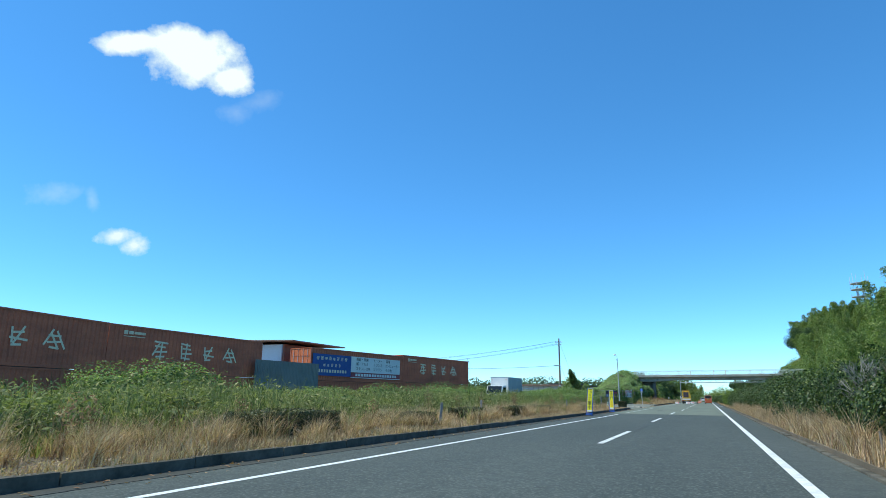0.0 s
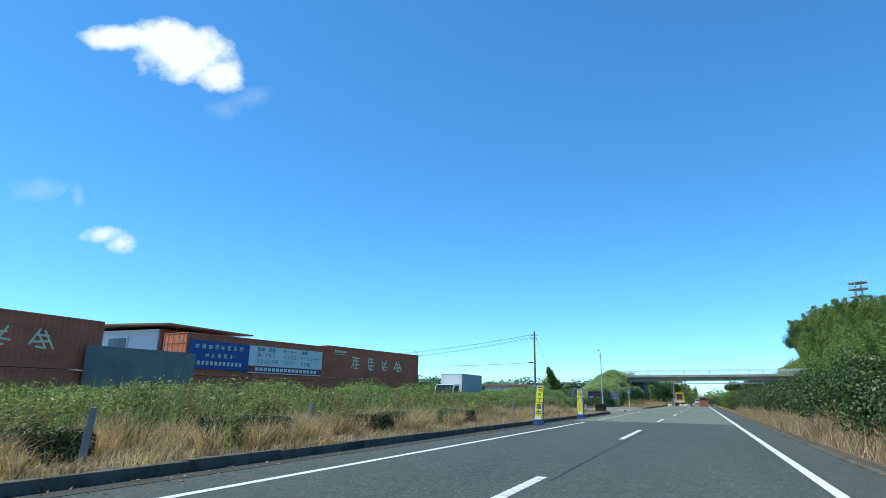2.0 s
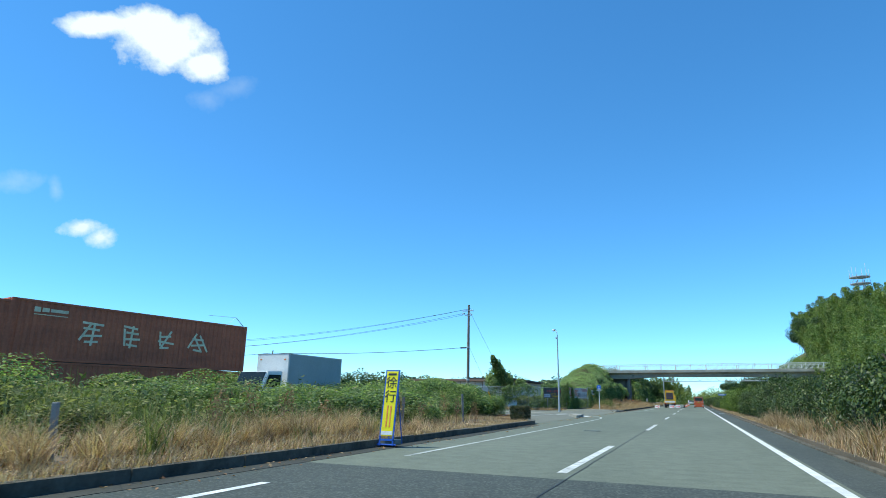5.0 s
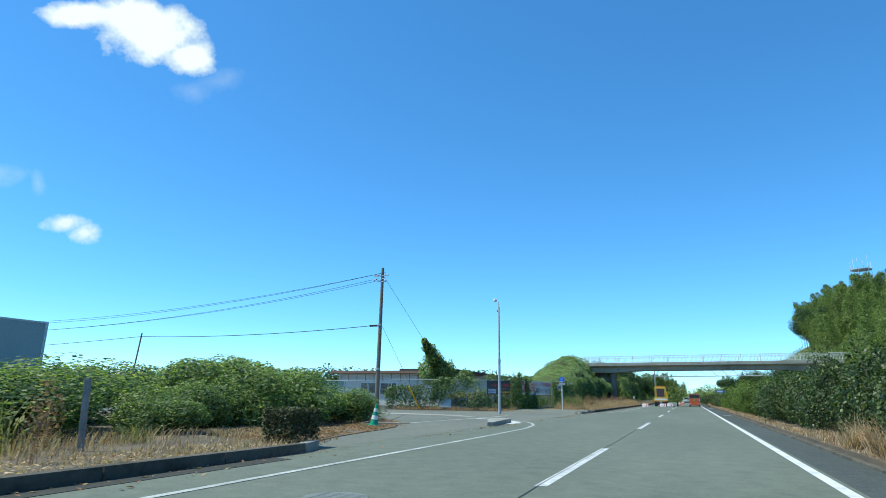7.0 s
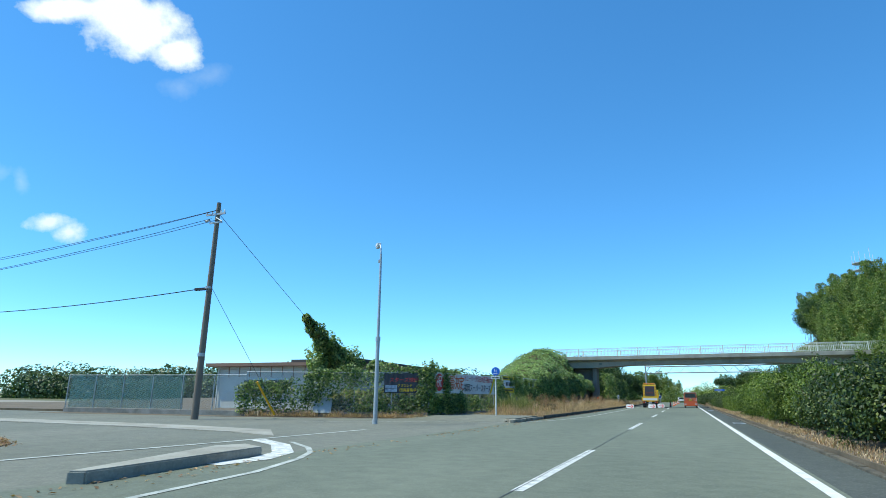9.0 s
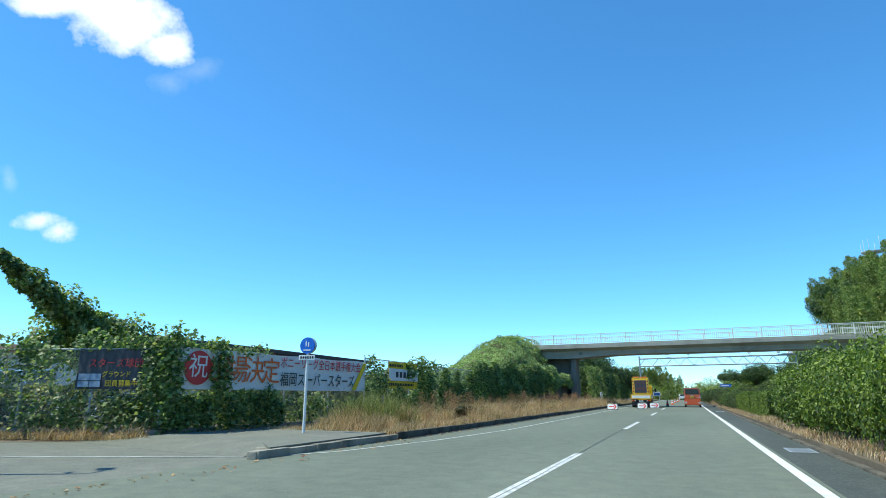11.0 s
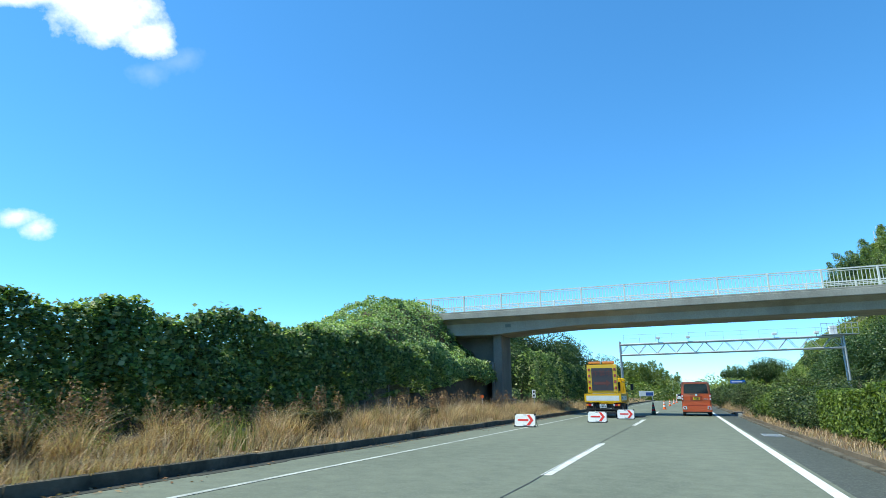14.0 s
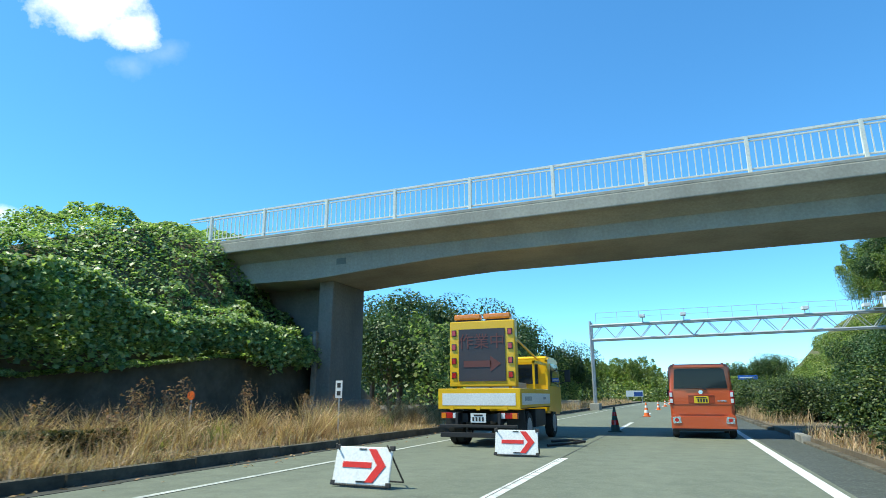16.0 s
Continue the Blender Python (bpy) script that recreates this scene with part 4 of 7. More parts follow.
place_trees([bamboo(500 + k, 13.5, 12, 19000, 4.4) for k in range(3)], grove, "tall arching bamboo clump with yellow-green foliage", "bamboo", "bamboo grove")
oaks = [(-15.5, 160, 0, 0.92), (-12.6, 163, 0, 0.9), (-17, 168, 0, 0.98), (-12.0, 175, 0, 0.92), (-20, 165, 0, 0.9), (-11.2, 168, 0, 0.75), (-13.4, 154.6, 0, 0.66), (-13.0, 158.8, 0, 0.7), (-12.2, 171, 0, 0.6), (-11.6, 178, 0, 0.55), (-10.8, 186, 0, 0.55), (18.5, 156, 0, 0.92), (19.4, 161.5, 0, 1.0), (18.8, 172, 0, 1.02), (19.5, 178, 0, 1.05), (18.4, 188, 0, 1.0), (18.8, 198, 0, 0.95), (19, 207, 0, 1.0), (23, 172, 0, 1.0), (-9.2, 181, 0, 0.72), (-15, 185, 0, 0.9), (-13, 197, 0, 0.7),
        (23, 316, 0, 1.55), (14.5, 305, 0, 1.2), (19.5, 184, 0, 0.95), (20, 193, 0, 1.0), (27, 325, 0, 1.6)]
place_trees([crown_tree(600 + k, 8.0, 3.9, 16000, 0.2, 0.14, DARKTREE, BARK) for k in range(3)], oaks, "dark evergreen broad-leaved tree with a rounded crown", "tree", "roadside evergreens")


place_trees([crown_tree(650, 14.5, 4.4, 19000, 0.3, 0.18, DARKTREE, BARK, 15)], [(31.0, 232, 11.8, 1.0), (33.5, 222, 12.0, 0.9)], "tall dark evergreen tree on the hillside beyond the bridge", "tree", "roadside evergreens")


# overgrown mound, fence vines
def sheet_leaves(name, P, N, length, width, mat, label, category, seed):
    g = np.random.default_rng(seed)
    return tagged(leaf_mesh(name, leaf_arrays(P, N, length, width, g, 0.6), mat), label, category, kind="stuff")


gx, gy = np.concatenate([np.linspace(-75, -20, 40), np.linspace(-19, -11.46, 22), [-11.44, -10.6]]), np.linspace(108, 166, 60)
tagged(grid_mesh("embankment", gx, gy, lambda X, Y: mound_z(X, Y) - 0.12, SOIL), "steep earth embankment of the bridge approach", "embankment", kind="structure")
n = 210000
X, Y = -11.5 - 26 * G.uniform(0, 1, n) ** 1.7, 112 + 34.2 * G.uniform(0, 1, n) ** 0.8
far = (Y > 145.3) & (X > -17.3)
X, Y = X[~far], Y[~far]
Z = mound_z(X, Y)
e = 0.3
N = np.stack([-(mound_z(X + e, Y) - Z) / e, -(mound_z(X, Y + e) - Z) / e, np.ones(len(X))], 1)
P = np.stack([X, Y, Z], 1)
lump = 0.5 * wave(P, 0.9, 5) + 0.42 * wave(P, 2.4, 6) + 0.25 * wave(P, 5.5, 7)
keep = Z > 0.5
P = P + N / np.linalg.norm(N, axis=1, keepdims=True) * (0.25 + np.clip(lump, -0.35, 1.0) * G.uniform(0.55, 1, len(X)))[:, None]
N = N / np.linalg.norm(N, axis=1, keepdims=True) * 0.5 + np.array([-0.2, -0.25, 0.75])
sheet_leaves("ground_vines", P[keep], N[keep], 0.14, 0.11, MOUND, "bright green vines smothering the embankment", "vines", 21)


def vine_wall(name, a, b, h0, h1, n, depth, seed, label, gaps=0.0, mat=None, leaf=0.15, zlo=0.0):
    """Vines over a fence from a to b: a bulging wall of leaves with an uneven top."""
    g = np.random.default_rng(seed)
    a, b = np.array(a, float), np.array(b, float)
    n = int(n * (0.15 / leaf) ** 2)
    t = g.uniform(0, 1, n)
    base = a[None] + (b - a)[None] * t[:, None]
    d = (b - a) / np.linalg.norm(b - a)
    out = np.array([d[1], -d[0]])
    s = t * np.linalg.norm(b - a)
    q3 = np.stack([s, s * 0, s * 0], 1)
    run = np.linalg.norm(b - a)
    edge = np.clip(np.minimum(s, run - s) / min(0.6, run * 0.35), 0, 1)
    top = h0 + (h1 - h0) * t + 0.26 * wave(q3, 1.1, seed) + 0.22 * wave(q3, 3.1, seed + 1) + 0.12 * wave(q3, 8.0, seed + 5)
    top = zlo + (top - zlo) * (0.84 + 0.16 * edge)
    hang = zlo + (0.45 * np.clip(wave(q3, 1.0, seed + 7), -0.9, 0.9) + 0.3 * wave(q3, 3.3, seed + 8) if zlo > 1 and depth > 0.5 else 0.0)
    z = hang + (top - hang) * g.uniform(0, 1, n) ** 0.72
    q = np.stack([s, z, z * 0], 1)
    bulge = depth * (0.45 + 0.4 * wave(q, 1.3, seed + 2) + 0.25 * wave(q, 3.4, seed + 3)) * np.sin(np.clip(z / top, 0.02, 1) * 2.6 + 0.4)
    keep = wave(q, 1.25, seed + 4) + 0.5 * wave(q, 3.7, seed + 6) + g.normal(size=n) * 0.3 + 0.5 * edge > gaps - 0.55
    off = np.clip(bulge, -0.1, 2) * g.uniform(0.5, 1.05, n) - (g.uniform(0, 1, n) < 0.18) * depth * 0.9
    P = np.stack([base[:, 0] + out[0] * off, base[:, 1] + out[1] * off, z + 0.12], 1)[keep]
    stray = (g.uniform(0, 1, len(P)) < 0.14)[:, None]
    P = P + g.normal(size=P.shape) * np.where(stray, 0.1, 0.06) * np.array([1, 1, 0.8])
    P[:, 2] = np.maximum(P[:, 2], 0.14)
    N = np.tile([out[0] * 0.45 - 0.15, out[1] * 0.45 - 0.25, 0.9], (len(P), 1))
    return sheet_leaves(name, P, N, leaf, leaf * 0.85, mat or KUDZU, label, "vines", seed + 9)


FA, FB, FC, FE = (-20.5, 89.6), (-11.6, 92.2), (-10.95, 100.9), (-11.2, 132.5)


def along_line(p, q, s, back=0.0):
    """The point s metres along the line from p to q, set back to its far side."""
    d = Vector(q) - Vector(p)
    d.normalize()
    return (p[0] + d.x * s - d.y * back, p[1] + d.y * s + d.x * back)


VL = "kudzu vines climbing over a chain-link fence"
# stretch, from, to, height at both ends, leaves, depth, gaps, lowest leaf
for k, (p, q, s0, s1, h0, h1, n, dep, gap, zl) in enumerate((
        (FA, FB, -0.5, 3.2, 1.7, 2.0, 4200, 0.55, 0.62, 0), (FA, FB, 3.0, 6.95, 2.15, 2.2, 7200, 0.6, 0.4, 0), (FA, FB, 6.8, 8.9, 0.95, 0.95, 1700, 0.4, 0.5, 0), (FA, FB, 6.8, 8.9, 2.3, 2.3, 420, 0.25, 0.3, 2.0), (FA, FB, 8.75, 9.5, 2.4, 2.45, 1500, 0.5, 0.2, 0),
        (FB, FC, -0.1, 0.45, 2.4, 2.4, 1000, 0.45, 0.1, 0), (FB, FC, 0.35, 1.5, 1.2, 1.1, 1500, 0.45, 0.3, 0), (FB, FC, 0.3, 1.5, 2.5, 2.5, 420, 0.2, 0.3, 2.0), (FB, FC, 1.3, 2.05, 2.65, 2.6, 1700, 0.5, 0.15, 0), (FB, FC, 1.9, 4.2, 1.1, 1.0, 2600, 0.45, 0.35, 0),
        (FB, FC, 1.9, 3.6, 2.35, 2.25, 420, 0.2, 0.4, 2.02), (FB, FC, 4.0, 8.2, 0.95, 0.85, 2300, 0.35, 0.75, 0), (FB, FC, 8.5, 10.3, 2.2, 2.3, 2100, 0.4, 0.4, 0),
        (FC, FE, 1.6, 4.8, 1.15, 1.15, 2600, 0.4, 0.4, 0), (FC, FE, 3.4, 4.8, 2.3, 2.3, 800, 0.3, 0.5, 1.5), (FC, FE, 4.6, 7.4, 2.75, 2.7, 4200, 0.6, 0.45, 0), (FC, FE, 7.2, 11.6, 1.75, 1.6, 4600, 0.5, 0.4, 0), (FC, FE, 7.6, 8.6, 2.3, 2.2, 420, 0.3, 0.5, 1.3), (FC, FE, 9.6, 10.1, 2.35, 2.3, 260, 0.25, 0.3, 1.3),
        (FC, FE, 11.3, 17.0, 2.5, 2.8, 12500, 0.65, 0.12, 0))):
    vine_wall("fence_vines", along_line(p, q, s0), along_line(p, q, s1), h0, h1, n * (0.58 if k < 13 else 0.85), dep * 0.8, 310 + k * 7, VL, gap + (0.18 if k < 13 else 0.0), None, 0.12, zl)
vine_wall("fence_vines", along_line(FA, FB, 4, 1.1), along_line(FA, FB, 9, 1.1), 1.35, 1.4, 4200, 0.7, 601, "green weeds standing behind the fence", 0.3, WEED, 0.16)
vine_wall("fence_vines", (-12.6, 94), (-12.6, 117.5), 1.2, 1.5, 13000, 0.7, 609, "green weeds standing behind the fence", 0.25, WEED, 0.16)
vine_wall("fence_vines", (-11.2, 117.0), (-10.95, 127.0), 3.0, 3.1, 24000, 1.0, 35, "dense kudzu vines hanging over the fence", 0.1, None, 0.14, 0.3)
vine_wall("fence_vines", (-10.95, 126.5), (-10.95, 133.5), 3.1, 3.2, 15000, 1.0, 38, "dense kudzu vines hanging over the fence", 0.1, None, 0.14, 1.05)
vine_wall("fence_vines", (-11.2, 133.0), (-11.3, 145.3), 3.3, 2.7, 26000, 0.85, 36, "dense kudzu vines hanging from the embankment over a dark wall", 0.0, MOUND, 0.13, 1.8)
vine_wall("fence_vines", (-10.6, 150.5), (-9.0, 185), 4.6, 3.2, 24000, 1.5, 37, "dense vines and shrubs beyond the bridge", 0.0, None, 0.2)

# ivy column on the guy wire
IVY_A, IVY_B = np.array([-19.2, 92.5, 5.2]), np.array([-18.8, 98.0, 2.9])
g = np.random.default_rng(41)
P, N = [], []
for k in range(13):
    t = k / 12
    c = IVY_A * (1 - t) + IVY_B * t + np.array([-0.5 * t, 0, -0.35 * math.sin(t * 3.1)])
    p, q = blob(560, c, np.array([1, 1, 1]) * (0.2 + 0.72 * t ** 0.7), g, 400 + k, 0.45, 0.4, -1)
    P.append(p)
    N.append(q + np.array([0, 0, 0.5]))
for c, r in (((-20.0, 95.4, 3.3), 0.8), ((-20.3, 96.4, 2.9), 0.9), ((-20.8, 97.2, 2.7), 0.7), ((-19.6, 94.6, 2.6), 0.6), ((-18.0, 98.6, 2.7), 0.7)):
    p, q = blob(800, np.array(c), np.array([r, r, r]), g, int(c[1] * 10), 0.45, 0.4, -1)
    P.append(p)
    N.append(q + np.array([0, 0, 0.5]))
ivy = leaf_mesh("ivy_column", leaf_arrays(np.concatenate(P), np.concatenate(N), 0.17, 0.14, g), KUDZU)
tagged(ivy, "leaning column of ivy grown up a guy wire", "ivy")

# grasses
def patch(n, x0, x1, y0, y1, seed, z=0.15, clump=0.0):
    g = np.random.default_rng(seed)
    P = np.stack([g.uniform(x0, x1, n), g.uniform(y0, y1, n), np.full(n, z)], 1)
    if clump:
        keep = wave(P, 1.6, seed) + 0.6 * wave(P, 5.0, seed + 1) + g.normal(size=n) * 0.25 > -clump
        P = P[keep]
    return P, g


def tall(P, seed, lo, hi):
    return lo + (hi - lo) * np.clip(0.5 + 0.5 * wave(P, 1.3, seed) + 0.25 * wave(P, 4.5, seed + 2), 0, 1)


sets = []
for n, x0, x1, y0, y1, lo, hi, seed in ((26000, -8.6, -6.72, -8, 60, 0.1, 0.36, 51), (24000, -7.05, -6.6, -8, 59, 0.08, 0.26, 52), (15000, -10.2, -8.6, -8, 60, 0.25, 0.7, 53), (5000, 2.58, 2.8, 0, 143, 0.05, 0.2, 62), (5000, -11.6, -8.9, 60.8, 64.4, 0.03, 0.12, 63), (3000, -12.8, -10.8, 64, 68.6, 0.03, 0.12, 64),
                                        (33000, -9.9, -6.72, 95.2, 150, 0.1, 0.5, 54), (21000, -7.05, -6.6, 94.7, 150, 0.1, 0.34, 55), (12000, -10.2, -6.9, 94.8, 100.0, 0.25, 0.95, 56), (5000, -10.6, -7.0, 94.8, 97.6, 0.05, 0.34, 65), (14000, -9.8, -6.72, 150, 220, 0.3, 0.9, 57),
                                        (15000, 2.6, 3.7, 2, 50, 0.15, 0.62, 58), (15000, 2.6, 3.3, 50, 143, 0.05, 0.26, 59), (3000, 2.7, 4.2, 138, 146, 0.1, 0.4, 60), (12000, 2.6, 3.8, 149, 230, 0.2, 0.8, 61)):
    P, g = patch(n, x0, x1, y0, y1, seed, 0.1, 0.32)
    if x1 < 0:
        shut = np.zeros(len(P), bool)
        for hx, h0, h1, _, hw in HEDGES:
            shut |= (P[:, 1] > h0) & (P[:, 1] < h1) & (P[:, 0] > hx - hw / 2)
        P = P[~shut | (P[:, 0] > -7.7) | ((P[:, 1] > 60) & (g.uniform(0, 1, len(P)) < 0.5))]
    H = tall(P, seed, lo, hi)
    if x1 < 0:
        H = H * np.where((P[:, 1] > 49) & (P[:, 1] < 66), 0.5, 1.0)
    if seed == 56:
        fade = 1.15 - ((P[:, 0] + 8.6) / 1.4) ** 2 - ((P[:, 1] - 97.3) / 2.3) ** 2
        ok = g.uniform(0, 1, len(P)) < fade
        P, H = P[ok], (H * np.clip(0.35 + fade * 0.7, 0.3, 1))[ok]
    sets.append(blades(P, H, 0.012 if hi < 0.9 else 0.014, g, 0.38, (0.12, 0.05)))
stuff_mesh("dry_grass", sets, DRY, "dry straw-coloured roadside grass", "grass")

# tufts that lean over the kerb
sets = []
g = np.random.default_rng(71)
for k in range(400):
    y = g.uniform(-4, 49) if k < 220 else g.uniform(95.4, 150)
    x = g.uniform(-9.3, -7.05)
    P = np.stack([g.normal(x, 0.09, 170), g.normal(y, 0.09, 170), np.full(170, 0.13)], 1)
    sets.append(blades(P, g.uniform(0.35, 0.9) if k > 219 else g.uniform(0.32, 0.75), 0.009, g, 0.55, (g.uniform(0, 0.4), g.uniform(-0.2, 0.2))))
for k in range(45):
    y, x = g.uniform(3, 66), g.uniform(2.75, 3.5)
    P = np.stack([g.normal(x, 0.09, 150), g.normal(y, 0.09, 150), np.full(150, 0.1)], 1)
    sets.append(blades(P, g.uniform(0.5, 0.95), 0.011, g, 0.5, (g.uniform(-0.4, 0.05), g.uniform(-0.2, 0.2))))
for k in range(70):
    w = g.uniform(0, 1)
    P = np.stack([g.normal(-20.5 + 8.9 * w, 0.16, 60), g.normal(89.25 + 2.6 * w, 0.13, 60), np.full(60, 0.03)], 1)
    sets.append(blades(P, g.uniform(0.12, 0.4), 0.011, g, 0.6))
stuff_mesh("grass_tufts", sets, DRY, "tufts of pampas-like dry grass leaning over the kerb", "grass")

# tall green weeds of the field
P, g = patch(46000, -26, -9.1, -8, 56, 81, 0.1, 0.8)
H = tall(P, 82, 0.7, 1.55) * np.clip(0.4 + (-9.1 - P[:, 0]) * 0.35, 0.4, 1)
sets = [blades(P[:34000], H[:34000] * 1.05, 0.02, g, 0.3)]
stuff_mesh("weeds", sets, WEED, "tall green weeds filling the field", "weeds")
idx = g.integers(0, len(P), 52000)
Q = P[idx].copy()
Q[:, 2] += H[idx] * g.uniform(0.25, 1.05, len(idx))
Q[:, :2] += g.normal(size=(len(idx), 2)) * 0.1
tagged(leaf_mesh("weed_leaves", leaf_arrays(Q, np.tile([0.2, -0.2, 0.8], (len(Q), 1)), 0.15, 0.05, g, 0.7), WEED), "leafy stalks of tall green weeds", "weeds", kind="stuff")
# rusty seed heads
Q, stalks = [], []
for k in range(120):
    y = g.uniform(2, 58) if k < 30 else g.uniform(101, 149)
    x = g.uniform(-10.2, -7.9)
    c = np.array([x, y, g.uniform(0.5, 1.0)])
    p, q = blob(150, c, np.array([0.2, 0.2, 0.38]), g, 900 + k, 0.3, 0.7, -1)
    Q.append(leaf_arrays(p, q, 0.07, 0.025, g))
    foot = np.stack([g.normal(x, 0.05, 9), g.normal(y, 0.05, 9), np.full(9, 0.1)], 1)
    stalks.append(blades(foot, c[2] * 1.1, 0.012, g, 0.12))
tagged(leaf_mesh("seed_heads", np.concatenate(Q), DEADSEED), "rust-brown dry dock seed heads in the verge", "weeds", kind="stuff")
stuff_mesh("seed_stalks", stalks, DEADSEED, "brown stalks of dry dock plants in the verge", "weeds")
# rank green weeds between the dry grass
sets = []
for k in range(70):
    y = g.uniform(-2, 58) if k < 40 else g.uniform(101, 148)
    x = g.uniform(-9.8, -7.5)
    P = np.stack([g.normal(x, 0.16, 60), g.normal(y, 0.16, 60), np.full(60, 0.13)], 1)
    sets.append(blades(P, g.uniform(0.35, 0.8), 0.02, g, 0.45))
for k in range(9):
    P = np.stack([g.normal(-8.7, 0.4, 130), g.normal(97.6, 0.6, 130), np.full(130, 0.13)], 1)
    sets.append(blades(P, g.uniform(0.9, 1.35), 0.016, g, 0.5))
stuff_mesh("verge_weeds", sets, WEED, "dusty green weeds among the dry verge grass", "weeds")
# debris along the kerb
P, g = patch(2600, -6.56, -5.8, -5, 150, 91, 0.012, 0.2)
P[:, 0] = -6.56 + 0.75 * g.uniform(0, 1, len(P)) ** 2.6
tagged(leaf_mesh("leaf_litter", leaf_arrays(P, np.tile([0, 0, 1.0], (len(P), 1)), 0.08, 0.04, g, 0.25), DEADSEED), "dead leaves and grit blown along the kerb", "leaf litter", kind="stuff")
P, g = patch(60000, -17, -7.0, 59.9, 75.5, 92, 0.03, 0.25)
edge = np.interp(P[:, 1], [59.7, 62.5, 64.7, 67.9, 69.3, 71.6, 73.6, 75.5], [-7.2, -8.2, -8.6, -9.2, -9.9, -11.2, -13.0, -17])
P = P[P[:, 0] < edge + g.normal(size=len(P)) * 0.18]
tagged(leaf_mesh("leaf_litter", leaf_arrays(P, np.tile([0, 0, 1.0], (len(P), 1)), 0.075, 0.026, g, 0.5), DEADSEED), "brown leaf litter at the corner of the side road", "leaf litter", kind="stuff")
P, g = patch(9000, -20, -10.3, 88.8, 100.0, 93, 0.165, 0.1)
near_a = np.abs((P[:, 0] - FA[0]) * 2.6 - (P[:, 1] - FA[1]) * 8.9) / 9.27
P = P[((near_a < 0.55) & (P[:, 0] < -11.4)) | ((np.abs(P[:, 0] + 10.9) < 0.4) & (P[:, 1] > 93))]
tagged(leaf_mesh("leaf_litter", leaf_arrays(P, np.tile([0, 0, 1.0], (len(P), 1)), 0.1, 0.05, g, 0.4), DEADSEED), "brown leaf litter along the fence foot", "leaf litter", kind="stuff")
P, g = patch(30000, -8.2, -6.62, -6, 150, 94, 0.13, 0.5)
P = P[(P[:, 1] < 58.5) | (P[:, 1] > 99)]
tagged(leaf_mesh("leaf_litter", leaf_arrays(P, np.tile([0, 0, 1.0], (len(P), 1)), 0.1, 0.022, g, 0.5), DRY), "flattened dead grass and leaf litter behind the kerb", "leaf litter", kind="stuff")
# bare twiggy shrub in the median
bm = bmesh.new()
g2 = random.Random(5)


def twig(p, d, length, r, depth):
    q = p + d * length
    tube(bm, p, q, r, r * 0.7, 5, False)
    if depth:
        for _ in range(3):
            e = (d + Vector((g2.uniform(-0.7, 0.7), g2.uniform(-0.7, 0.7), g2.uniform(-0.3, 0.5)))).normalized()
            twig(q, e, length * g2.uniform(0.6, 0.85), r * 0.65, depth - 1)


for _ in range(5):
    twig(Vector((4.0 + g2.uniform(-0.3, 0.3), 14.2 + g2.uniform(-0.8, 0.8), 0.1)), Vector((g2.uniform(-0.4, 0.4), g2.uniform(-0.5, 0.5), 1)).normalized(), 0.62, 0.022, 4)
tagged(link("dead_shrub", bm, TWIG), "bare grey twiggy dead shrub in the median", "shrub")
# distant woods
def woods(name, rows, label, seed, mat=DARKTREE):
    g = np.random.default_rng(seed)
    Q = []
    for x, y, z, r, n in rows:
        p, q = blob(int(n * 2.6), np.array([x, y, z]), np.array([r, r * 0.8, r * 0.75]), g, int(abs(x * 3 + y)), 0.35, 0.3, -0.3)
        Q.append(leaf_arrays(p, q, r * 0.085, r * 0.06, g))
    return tagged(leaf_mesh(name, np.concatenate(Q), mat), label, "woods", kind="stuff")


rows = []
for k in range(70):
    a = k / 69
    rows.append((-150 + 118 * a + G.uniform(-3, 3), 165 + 60 * a + G.uniform(-8, 8), 0.5, G.uniform(6.0, 9.5), 620))
for k in range(30):
    rows.append((-70 + k * 2.0, 195 + G.uniform(-4, 6), 0.5, G.uniform(3.5, 6), 420))
woods("hill_shrubs", [(x, y, float(hill_z(np.array(x), np.array(y))) + 1.0, r, 700) for x, y, r in [(19.6 + (k * 5 % 14) + G.uniform(-0.8, 0.8), 176 + k * 1.05, G.uniform(2.4, 3.6)) for k in range(110)]], "dense undergrowth on the hillside", 97, BAMBOO)
woods("far_woods", rows, "low dark wooded hills far behind the yards", 95)
rows = [(-40 + k * 2.2 + G.uniform(-1, 1), 260 + G.uniform(-6, 6), 0, G.uniform(4.5, 7), 420) for k in range(26)] + [(8 + k * 2.5, 330 + G.uniform(-6, 6), 0, G.uniform(5, 8), 420) for k in range(14)]
woods("far_woods", rows, "far line of trees beyond the bend of the road", 96, BAMBOO)

